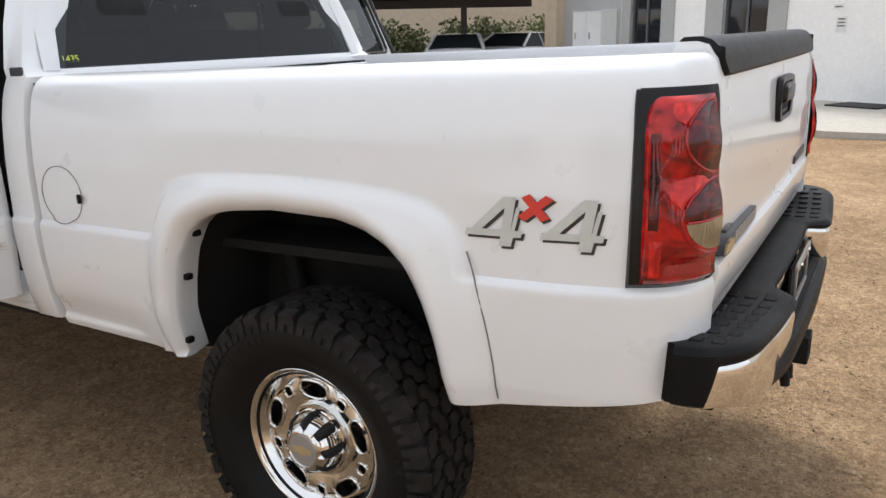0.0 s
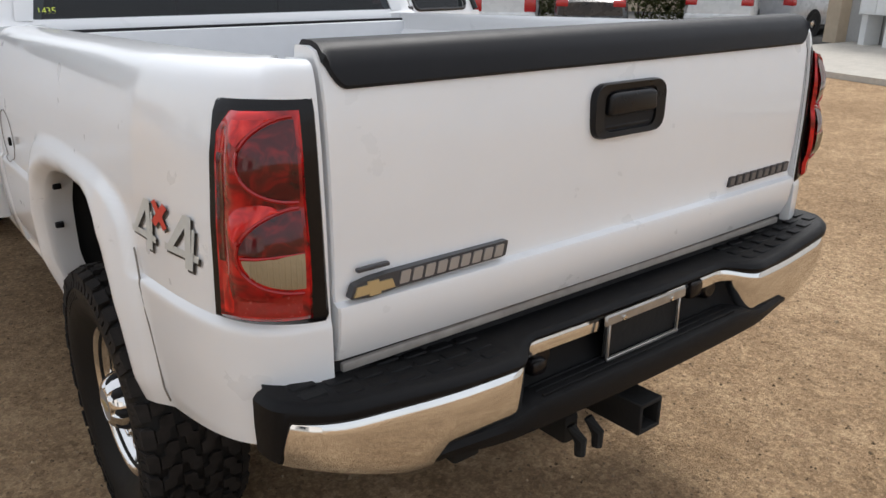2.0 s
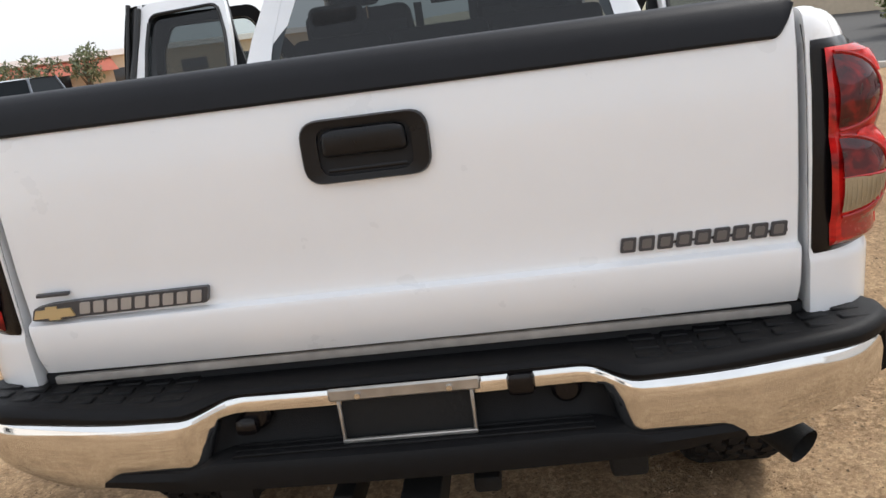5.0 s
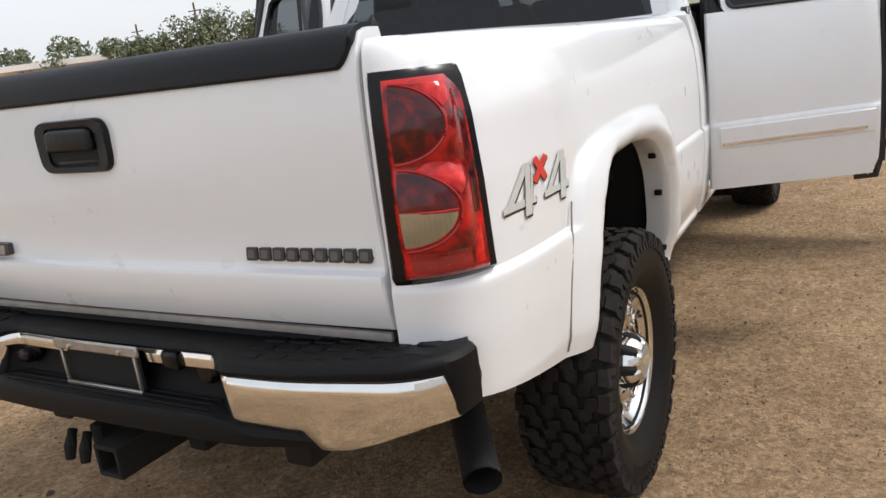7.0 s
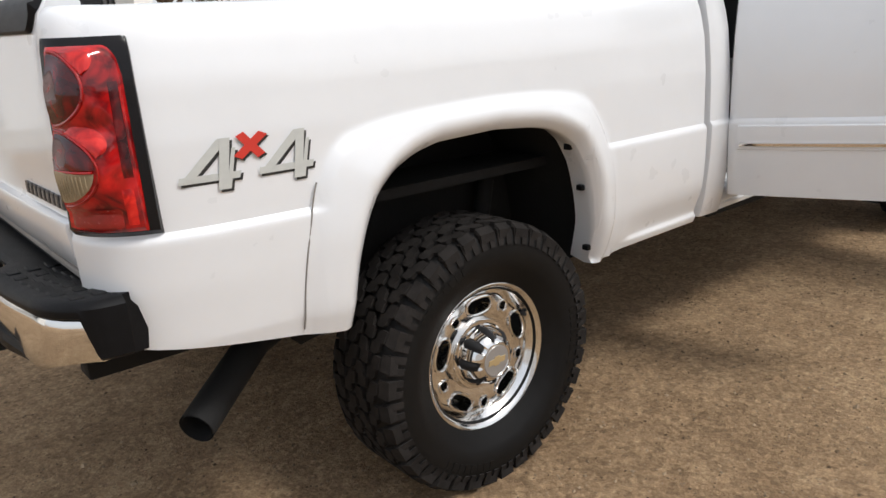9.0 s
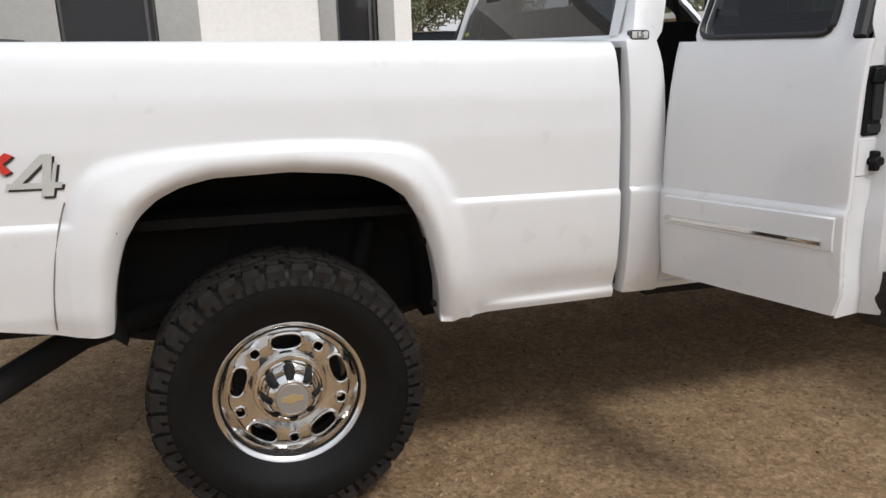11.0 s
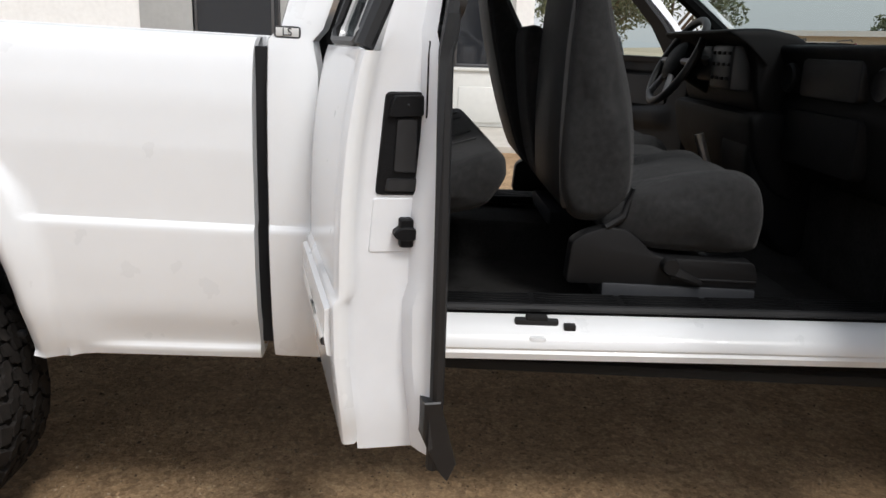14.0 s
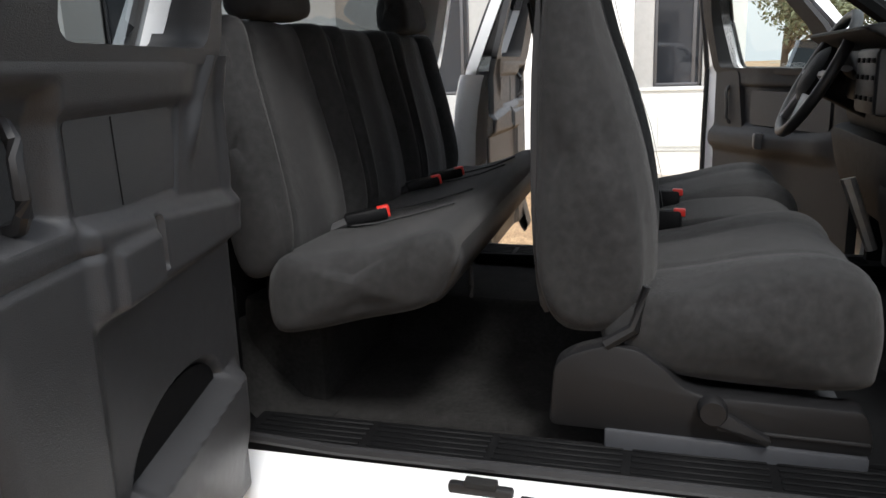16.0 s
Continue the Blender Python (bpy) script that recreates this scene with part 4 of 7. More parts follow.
# roof
bm = bmesh.new()
rows = []
for k in range(13):
    y = 1.20 + (2.46 - 1.20) * k / 12
    e = 0.03 * (abs(k - 6) / 6) ** 3
    rows.append([(x, y, 1.95 - e - 0.075 * (abs(x) / 0.75) ** 4) for x in (-0.755, -0.74, -0.6, -0.3, 0, 0.3, 0.6, 0.74, 0.755)])
vs = grid(bm, rows)
part("roof", bm, PAINT, cab)
part("headliner", B(-0.72, 0.72, 1.24, 2.44, 1.845, 1.86, 0.005), HEADLINER, cab)
for s in (1, -1):
    # roof rail, windscreen pillar, dash side
    part("roof_rail", B(s * 0.735 - 0.03, s * 0.735 + 0.03, 1.2, 2.46, 1.83, 1.90, 0.015), PAINT, cab)
    bm = bmesh.new()
    tube(bm, [(s * 0.725, 2.44, 1.87), (s * 0.80, 2.68, 1.68), (s * 0.90, 3.00, 1.46)], 0.038, 8)
    part("windscreen_pillar", bm, PAINT, cab)
    bm = bmesh.new()
    tube(bm, [(s * 0.69, 2.42, 1.85), (s * 0.765, 2.66, 1.66), (s * 0.86, 2.96, 1.46)], 0.034, 8)
    part("pillar_trim", bm, TRIMDARK, cab)
    part("hinge_pillar", B(s * 0.90 - 0.07, s * 0.90 + 0.07, 2.78, 2.95, 0.62, 1.45, 0.02), SEAL, cab)
    part("kick_panel", B(s * 0.83 - 0.02, s * 0.83 + 0.02, 2.74, 2.9, 0.70, 1.2, 0.02), TRIMDARK, cab)
    # rocker
    bm = bmesh.new()
    prof = [(0.80, 0.70), (0.862, 0.700), (0.868, 0.722), (0.882, 0.715), (0.905, 0.712), (0.918, 0.700), (0.935, 0.690), (0.952, 0.672), (0.955, 0.655), (0.950, 0.648), (0.956, 0.640), (0.952, 0.622), (0.93, 0.612), (0.80, 0.612)]
    grid(bm, [[(s * x, y, z + 0.026 * (y - 1.25)) for x, z in prof] for y in (1.19, 1.4, 1.7, 2.0, 2.3, 2.6, 2.84)])
    rocker = part("rocker_panel", bm, PAINT, cab, "white door sill")
    part("pinch_seam", B(s * 0.90 - 0.02, s * 0.90 + 0.02, 1.2, 2.84, 0.585, 0.615, 0.006), UNDER, rocker)
    # sill trim plates and ribs
    plate = part("sill_plate", B(s * 0.80 - 0.065, s * 0.80 + 0.066, 1.24, 2.86, 0.675, 0.7115, 0.008), TRIMDARK, cab, "black ribbed sill plate", rake=False)
    for k in range(6):
        y0 = 1.32 + 0.25 * k
        for j in range(5):
            part("rib", B(s * (0.758 + 0.021 * j) - 0.005, s * (0.758 + 0.021 * j) + 0.005, y0, y0 + 0.235, 0.7105, 0.715, 0.002, 1), TRIMDARK, plate, rake=False)
    bm = bmesh.new()
    tube(bm, [(s * 0.868, 1.24, 1.2), (s * 0.868, 1.26, 0.80), (s * 0.868, 1.31, 0.752), (s * 0.868, 1.5, 0.748), (s * 0.868, 2.75, 0.780), (s * 0.868, 2.80, 0.83)], 0.011, 8)
    part("sill_seal", bm, SEAL, cab)
    # striker and drain hole on the sill
    st = part("door_striker", B(s * 0.905 - 0.012, s * 0.905 + 0.008, 1.735, 1.855, 0.716, 0.738, 0.006), SEAL, rocker, "black door striker")
    part("striker_bar", B(s * 0.905 - 0.016, s * 0.905 + 0.010, 1.765, 1.825, 0.732, 0.746, 0.004), UNDER, st)
    part("sill_hole", B(s * 0.915 - 0.012, s * 0.915 + 0.010, 1.868, 1.90, 0.708, 0.729, 0.003), SEAL, rocker)
    part("sill_dimple", B(s * 0.94 - 0.012, s * 0.94 + 0.012, 1.77, 1.82, 0.655, 0.70, 0.01), PAINT, rocker)
# LS badge
bm = bmesh.new()
prism(bm, rounded([(1.108, 1.433), (1.172, 1.433), (1.172, 1.462), (1.108, 1.462)], 0.009, 4), "x", 0.91, 0.934)
badge = part("trim_badge", bm, BADGEDARK, cab, "small oval badge reading LS")
part("badge_plate", B(0.93, 0.9355, 1.112, 1.168, 1.437, 1.458, 0.002), BADGEWHITE, badge)


def text(body, size, mat, parent, m, name, extrude=0.001):
    cu = bpy.data.curves.new(name, "FONT")
    cu.body, cu.size, cu.extrude = body, size, extrude
    cu.align_x, cu.align_y = "CENTER", "CENTER"
    ob = new(name, cu)
    dg = bpy.context.evaluated_depsgraph_get()
    me = bpy.data.meshes.new_from_object(ob.evaluated_get(dg))
    bpy.data.objects.remove(ob)
    me.materials.clear()
    me.materials.append(mat)
    o = new(name, me)
    o.parent = parent
    o.matrix_basis = m
    return o


text("LS", 0.026, BADGEDARK, badge, pose(0.9362, 1.14 + CAB_SET, 1.4475 - RAKE * 1.158, 90, 0, 90), "badge_letters")
text("1435", 0.034, PEN, cab, pose(-0.745, cab_back(1.475) + 0.006 + CAB_SET, 1.478 - RAKE * 1.1, 80, 0, 0), "window_number")
part("left_badge", B(-0.936, -0.925, 1.108, 1.172, 1.433, 1.462, 0.004), BADGEDARK, cab)

# front end: bonnet, wings, screen, grille
bm = bmesh.new()
rows = []
for y, zc, w in ((2.98, 1.40, 0.90), (3.2, 1.38, 0.92), (3.6, 1.36, 0.93), (4.1, 1.30, 0.92), (4.35, 1.22, 0.90), (4.42, 1.12, 0.88)):
    rows.append([(x * w, y, zc + 0.03 * (1 - x * x) - 0.06 * max(0, abs(x) - 0.9) / 0.1) for x in (-1, -0.95, -0.8, -0.4, 0, 0.4, 0.8, 0.95, 1)])
grid(bm, rows)
part("bonnet", bm, PAINT, truck)
for s in (1, -1):
    bm = bmesh.new()
    rows = []
    for k in range(41):
        y = 2.90 + 1.5 * k / 40
        d = (y - 3.645) / 0.50
        zb = 0.62 if abs(d) >= 1 else 0.62 + 0.44 * math.sqrt(1 - d * d)
        rows.append([(s * (cab_x(z) + (0.02 if abs(d) < 1.1 else 0) - (0.05 * smoothstep(4.1, 4.4, y))), y, z) for z in np.linspace(zb, 1.36, 14)] + [(s * 0.88, y, 1.385)])
    grid(bm, rows)
    part("front_wing", bm, PAINT, truck)
    part("headlamp", B(s * 0.68 - 0.17, s * 0.68 + 0.17, 4.36, 4.44, 1.0, 1.15, 0.03), CLEARGLASS, truck)
    bm = bmesh.new()
    lathe(bm, [(0.46, 0.55), (0.46, 0.95)], 24, "x", (0, 3.645, 0.60))
    if s < 0:
        for v in bm.verts:
            v.co.x *= -1
    part("front_wheel_housing", bm, UNDER, truck)
part("front_bumper", B(-0.95, 0.95, 4.40, 4.56, 0.60, 0.86, 0.05), CHROME, truck)
part("grille", B(-0.5, 0.5, 4.38, 4.43, 0.92, 1.2, 0.02), SEAL, truck)
part("cowl", B(-0.88, 0.88, 2.90, 3.02, 1.36, 1.42, 0.02), BLACK, cab)
bm = bmesh.new()
grid(bm, [[(x * w, y - 0.05 * abs(x) ** 2, z) for x in (-1, -0.6, -0.2, 0.2, 0.6, 1)] for y, z, w in ((3.02, 1.43, 0.87), (2.75, 1.64, 0.79), (2.48, 1.86, 0.71))])
g = part("windscreen", bm, CLEARGLASS, cab)
g.visible_shadow = False
part("engine_bay_wall", B(-0.85, 0.85, 2.92, 2.95, 0.55, 1.38), UNDER, cab)
part("cab_underside", B(-0.86, 0.86, 1.12, 2.92, 0.60, 0.66, 0.01), UNDER, cab)
part("gearbox", B(-0.22, 0.22, 1.4, 3.4, 0.42, 0.62, 0.06), UNDER, truck)

# ---- cab interior ----
part("cab_floor", B(-0.78, 0.78, 1.15, 2.90, 0.655, 0.705, 0.01), CARPET, cab, "black carpet")
bm = bmesh.new()
grid(bm, [[(x, y, 0.70 + 0.10 * math.cos(math.pi * x / 0.5) ** 2 if abs(x) < 0.25 else 0.70) for x in np.linspace(-0.26, 0.26, 13)] for y in (1.2, 1.6, 2.0, 2.4, 2.85)])
part("floor_tunnel", bm, CARPET, cab)
bm = bmesh.new()
grid(bm, [[(x, y, z + 0.02 * noise.noise((x * 3, y * 3, 0))) for x in np.linspace(-0.78, 0.78, 21)] for y, z in ((1.14, 0.90), (1.22, 0.80), (1.30, 0.725), (1.40, 0.708))])
part("rear_carpet", bm, CARPET, cab)
part("front_bulkhead", B(-0.80, 0.80, 2.84, 2.91, 0.68, 1.2, 0.03), CARPET, cab)


def blob(bm, x0, x1, pts, rx=0.03, bulge=0.0, n=8):
    """A stuffed shape: a side outline (y, z) drawn across x, pulled in at the ends."""
    c = Vector((sum(p[0] for p in pts) / len(pts), sum(p[1] for p in pts) / len(pts)))
    rows = []
    xs = [x0 + rx * (1 - math.cos(math.pi / 2 * k / 4)) for k in range(5)] + [x0 + rx + (x1 - x0 - 2 * rx) * k / n for k in range(1, n)] + [x1 - rx * (1 - math.cos(math.pi / 2 * k / 4)) for k in range(4, -1, -1)]
    for x in xs:
        e = min(1, min(x - x0, x1 - x) / rx)
        k = rx * (1 - math.sqrt(max(0, 1 - (1 - e) ** 2)))
        u = (x - (x0 + x1) / 2) / ((x1 - x0) / 2)
        row = []
        for p in pts:
            d = Vector(p) - c
            f = max(0.2, (d.length - k) / d.length) if d.length > 1e-6 else 1
            f *= 1 + bulge * (1 - u * u)
            row.append((x, c.x + d.x * f, c.y + d.y * f))
        rows.append(row)
    # softly domed ends
    def inner(row, sg, q):
        return [(row[0][0] + sg * 0.35 * rx * (1 - q * q), c.x + (y - c.x) * q, c.y + (z - c.y) * q) for _, y, z in row]
    rows = [inner(rows[0], -1, q) for q in (0.1, 0.4, 0.65, 0.85)] + rows + [inner(rows[-1], 1, q) for q in (0.85, 0.65, 0.4, 0.1)]
    grid(bm, rows, close_u=True)
    for row in (rows[0], rows[-1]):
        bm.faces.new([bm.verts.new(p) for p in row])
    return bm


def spline(pts, n=5):
    """A smooth closed outline through points."""
    out, m = [], len(pts)
    for i in range(m):
        p0, p1, p2, p3 = (Vector(pts[(i + k - 1) % m]) for k in range(4))
        for j in range(n):
            t = j / n
            out.append(tuple(0.5 * ((2 * p1) + (p2 - p0) * t + (2 * p0 - 5 * p1 + 4 * p2 - p3) * t * t + (3 * p1 - p0 - 3 * p2 + p3) * t ** 3)))
    return out


def seam(parent, pts, r=0.004):
    return part("seam_piping", tube(bmesh.new(), pts, r, 6), CLOTHDARK, parent)


def bolsters(bm, x0, x1, side, way, much=1.0):
    """Raise soft bolsters along both flanks of a padded block and sink stitched lines beside them."""
    for v in bm.verts:
        f = abs((2 * v.co.x - x0 - x1) / (x1 - x0))
        curve = 0.52 - 0.10 * math.sin(4.5 * (v.co.z + v.co.y))
        rise = 0.016 * math.exp(-((f - curve - 0.24) / 0.17) ** 2) - 0.008 * math.exp(-((f - curve) / 0.05) ** 2) + 0.006 * math.exp(-(f / 0.25) ** 2) - 0.005 * math.exp(-((f - 0.9) / 0.04) ** 2)
        v.co += way * (much * rise * side(v.co))
    return bm


def front_seat(x0, x1, name, lean):
    seat = empty(name)
    seat.parent = truck
    seat["label"] = "grey cloth front seat with a dark plastic base"
    def tilt(pts):
        return [(y - lean * max(0, z - 0.985), z) for y, z in pts]

    back = spline(tilt([(1.905, 0.985), (1.870, 1.06), (1.862, 1.20), (1.866, 1.40), (1.878, 1.58), (1.885, 1.68), (1.905, 1.715), (1.93, 1.68), (1.970, 1.54), (2.012, 1.42), (2.048, 1.30), (2.07, 1.16), (2.065, 1.04), (2.02, 0.985), (1.96, 0.97)]), 4)
    part("backrest", bolsters(blob(bmesh.new(), x0, x1, back, 0.05, n=36), x0, x1, lambda p: smoothstep(1.94, 1.99, p.y + (0.22 + lean) * (p.z - 1.35) + 0.365 * lean), Vector((0, 1, 0.3))), CLOTH, seat)
    bm = bmesh.new()
    prism(bm, spline(tilt([(1.872, 1.02), (1.856, 1.2), (1.858, 1.45), (1.872, 1.62), (1.88, 1.62), (1.89, 1.40), (1.90, 1.10), (1.90, 1.02)]), 3), "x", x0 + 0.03, x1 - 0.03, 0.004)
    part("backrest_shell", bm, CLOTHDARK, seat)
    head = spline(tilt([(1.86, 1.73), (1.85, 1.80), (1.87, 1.88), (1.91, 1.90), (1.94, 1.86), (1.95, 1.78), (1.93, 1.73)]), 4)
    part("head_restraint", blob(bmesh.new(), (x0 + x1) / 2 - 0.13, (x0 + x1) / 2 + 0.13, head, 0.04), CLOTH, seat)
    for dx in (-0.06, 0.06):
        part("restraint_post", tube(bmesh.new(), [((x0 + x1) / 2 + dx, 1.895 - lean * 0.70, 1.66), ((x0 + x1) / 2 + dx, 1.895 - lean * 0.76, 1.75)], 0.007, 8), CHROME, seat)
    cush = spline([(2.00, 0.945), (1.99, 1.00), (2.04, 1.055), (2.16, 1.085), (2.28, 1.115), (2.38, 1.125), (2.44, 1.095), (2.468, 1.03), (2.466, 0.95), (2.44, 0.905), (2.28, 0.893), (2.10, 0.905)], 4)
    part("cushion", bolsters(blob(bmesh.new(), x0, x1, cush, 0.05, n=36), x0, x1, lambda p: smoothstep(1.02, 1.07, p.z), Vector((0, 0.2, 1)), 0.7), CLOTH, seat)
    ends = [x1] if x0 > 0 else [x0]
    for xe in ends:
        sg = 1 if xe > 0 else -1
        xa = xe - sg * 0.012
        bm = bmesh.new()
        prism(bm, rounded([(1.895, 0.795), (2.455, 0.802), (2.455, 0.84), (2.44, 0.885), (2.18, 0.885), (2.14, 0.895), (2.105, 0.93), (2.06, 0.962), (2.005, 0.968), (1.94, 0.945), (1.905, 0.92)], 0.018, 4), "x", xa - 0.03, xa + 0.03, 0.006)
        shield = part("side_shield", bm, SHIELD, seat, "dark plastic seat side shield")
        bm = bmesh.new()
        lathe(bm, [(0.0, 0.03), (0.022, 0.03), (0.026, 0.022), (0.026, 0.0)], 20, "x", (0, 0, 0))
        for v in bm.verts:
            v.co = Vector((xa + sg * (0.028 + v.co.x), 2.19 + v.co.y, 0.865 + v.co.z))
        knob = part("recline_knob", bm, SHIELD, shield)
        bm = bmesh.new()
        prism(bm, rounded([(2.185, 0.84), (2.215, 0.862), (2.29, 0.822), (2.285, 0.808)], 0.006), "x", xa + sg * 0.03, xa + sg * 0.05, 0.003)
        part("recline_lever", bm, SHIELD, shield)
        part("shield_groove", B(xa + sg * 0.024, xa + sg * 0.034, 2.20, 2.45, 0.822, 0.829, 0.002), SEAL, shield)
        part("hinge_cover", tube(bmesh.new(), [(xa + sg * 0.02, 2.00, 0.965), (xa + sg * 0.02, 2.05, 1.0), (xa + sg * 0.018, 2.07, 1.08)], [0.014, 0.012, 0.007], 8), SHIELD, seat)
    part("seat_track", B(x0 + 0.04 if x1 > 0 else x0 - 0.025, x1 + 0.025 if x1 > 0 else x1 - 0.04, 2.0, 2.45, 0.735, 0.803, 0.006), TRACK, seat, "grey seat track cover")
    part("track_front", B(x0 + 0.06, x1 - 0.02, 2.42, 2.56, 0.745, 0.775, 0.006), TRIMDARK, seat)
    return seat


front_seat(0.17, 0.735, "front_seat", 0.0)
front_seat(-0.735, -0.17, "front_seat", 0.27)
mid = empty("centre_seat")
mid.parent = truck
mid["label"] = "grey cloth centre seat section"
part("cushion", blob(bmesh.new(), -0.165, 0.165, spline([(2.00, 0.90), (2.00, 1.0), (2.10, 1.075), (2.28, 1.105), (2.40, 1.095), (2.45, 1.02), (2.40, 0.90)], 4), 0.03), CLOTH, mid)
part("backrest", blob(bmesh.new(), -0.165, 0.165, spline([(1.90, 0.985), (1.84, 1.20), (1.815, 1.40), (1.815, 1.50), (1.86, 1.52), (1.96, 1.44), (2.03, 1.28), (2.05, 1.10), (2.0, 0.98)], 4), 0.03), CLOTH, mid)
for x in (0.185, -0.12):
    bk = part("belt_buckle", B(x - 0.016, x + 0.016, 2.06, 2.14, 1.05, 1.12, 0.01), BLACK, mid)
    part("release_button", B(x - 0.010, x + 0.010, 2.12, 2.148, 1.105, 1.124, 0.003), BUCKLERED, bk)

# rear bench
bench = empty("rear_bench_seat")
bench.parent = truck
bench["label"] = "grey cloth rear bench seat"
cush = spline([(1.315, 0.925), (1.30, 1.01), (1.33, 1.085), (1.42, 1.095), (1.54, 1.125), (1.63, 1.160), (1.675, 1.150), (1.685, 1.105), (1.66, 1.045), (1.62, 1.0), (1.50, 0.962), (1.40, 0.932)], 4)
bm = blob(bmesh.new(), -0.75, 0.75, cush, 0.045, n=16)
for v in bm.verts:
    v.co.y += 0.035 * v.co.x * smoothstep(1.4, 1.65, v.co.y)
part("cushion", bm, CLOTH, bench)
bm = blob(bmesh.new(), -0.73, 0.68, spline([(1.66, 1.125), (1.681, 1.128), (1.694, 1.09), (1.668, 1.035), (1.63, 0.995), (1.61, 1.01)], 3), 0.02)
for v in bm.verts:
    v.co.y += 0.035 * v.co.x * smoothstep(1.4, 1.65, v.co.y)
part("cushion_front", bm, CLOTHDARK, bench, "black vinyl underside of the bench")
bk = spline([(1.30, 1.04), (1.330, 1.08), (1.325, 1.18), (1.298, 1.32), (1.265, 1.45), (1.243, 1.545), (1.210, 1.565), (1.18, 1.55), (1.19, 1.40), (1.22, 1.2), (1.25, 1.05)], 4)
for x0, x1 in ((-0.69, -0.235), (-0.228, 0.228), (0.235, 0.745)):
    part("backrest", bolsters(blob(bmesh.new(), x0, x1, bk, 0.035, n=36), x0, x1, lambda p: smoothstep(1.24, 1.29, p.y + 0.28 * (p.z - 1.3)), Vector((0, 1, 0.2)), 2.0), CLOTH, bench)
for x in (-0.45, -0.24, 0.24, 0.45):
    seam(bench, [(x, 1.36, 1.094), (x, 1.45, 1.108), (x, 1.54, 1.133), (x, 1.625 + 0.03 * x, 1.164)], 0.003)
for x in (-0.47, 0.47):
    part("head_restraint", blob(bmesh.new(), x - 0.13, x + 0.13, spline([(1.18, 1.575), (1.17, 1.65), (1.20, 1.71), (1.25, 1.70), (1.275, 1.64), (1.27, 1.58)], 4), 0.04), CLOTH, bench)
for x, y in ((0.42, 1.42), (-0.10, 1.40), (-0.30, 1.42)):
    m = pose(x, y, 1.115, 10, 0, 25)
    b = part("belt_buckle", B(-0.016, 0.016, -0.06, 0.045, -0.012, 0.02, 0.008, m=m), BLACK, bench)
    part("release_button", B(-0.013, 0.013, 0.02, 0.05, -0.006, 0.022, 0.004, m=m), BUCKLERED, b)
    part("webbing", tube(bmesh.new(), [m @ Vector((0, -0.05, 0.0)), m @ Vector((0.0, -0.10, -0.01)), m @ Vector((0.0, -0.13, -0.04))], 0.014, 6), BELT, bench)
for x in (0.72, -0.72):
    part("bench_bracket", B(x * 0.8 - 0.012, x * 0.8 + 0.012, 1.22, 1.30, 0.90, 1.05, 0.006), UNDER, bench)
for s in (1, -1):
    part("quarter_trim", B(s * 0.785 - 0.018, s * 0.785 + 0.018, 1.115, 1.26, 0.70, 1.04, 0.015), TRIMDARK, bench, "charcoal rear corner trim")
part("bench_box", B(-0.60, 0.60, 1.16, 1.36, 0.70, 0.95, 0.02), CARPET, bench)
bm = bmesh.new()
pts = [(0.40, 1.66, 1.02), (0.41, 1.665, 0.96), (0.40, 1.66, 0.93), (0.385, 1.655, 0.96), (0.385, 1.655, 1.02)]
tube(bm, pts, 0.005, 6)
part("pull_strap", bm, BELT, bench)
# front belts hanging from the seat shoulder
for s in (1, -1):
    bm = bmesh.new()
    rows = [[(s * (0.15 + w), y, z) for w in (-0.022, 0.022)] for y, z in ((1.93, 1.72), (1.985, 1.50), (2.055, 1.30), (2.09, 1.15), (2.10, 1.09))]
    grid(bm, rows)
    part("seat_belt", bm, BELT, cab)

# dashboard
dash = empty("dashboard")
dash.parent = truck
dash["label"] = "charcoal dashboard with a glove box"
prof = spline([(2.92, 1.42), (2.80, 1.49), (2.70, 1.51), (2.665, 1.495), (2.68, 1.44), (2.70, 1.36), (2.69, 1.30), (2.71, 1.20), (2.74, 1.10), (2.80, 1.06), (2.90, 1.06)], 4)
part("dash_body", blob(bmesh.new(), -0.86, 0.86, prof, 0.03, n=10), TRIMDARK, dash)
bm = bmesh.new()
prism(bm, rounded([(0.30, 1.345), (0.66, 1.345), (0.66, 1.465), (0.30, 1.465)], 0.025), "y", 2.665, 2.70, 0.006)
part("glove_box_upper", bm, SHIELD, dash)
bm = bmesh.new()
prism(bm, rounded([(0.22, 1.12), (0.68, 1.12), (0.68, 1.30), (0.22, 1.30)], 0.03), "y", 2.672, 2.72, 0.008)
part("glove_box", bm, TRIMDARK, dash)
for x in (0.77, 0.21, -0.74):
    part("air_vent", lathe(bmesh.new(), [(0.0, 2.665), (0.03, 2.665), (0.042, 2.66), (0.05, 2.668), (0.05, 2.70)], 24, "y", (x, 0, 1.40)), BLACK, dash)
hood = spline([(2.78, 1.50), (2.66, 1.555), (2.54, 1.555), (2.51, 1.54), (2.55, 1.50), (2.585, 1.42), (2.60, 1.33), (2.64, 1.26), (2.78, 1.25)], 4)
part("instrument_hood", blob(bmesh.new(), -0.66, 0.12, hood, 0.03), TRIMDARK, dash)
part("instrument_face", B(-0.58, -0.20, 2.545, 2.60, 1.36, 1.50, 0.02), SEAL, dash)
part("radio", B(-0.13, 0.08, 2.53, 2.60, 1.34, 1.50, 0.012), SEAL, dash)
for z in (1.38, 1.43, 1.47):
    for x in (-0.10, -0.05, 0.0, 0.05):
        part("radio_button", B(x - 0.012, x + 0.012, 2.527, 2.535, z - 0.006, z + 0.006, 0.002), TRIMDARK, dash)
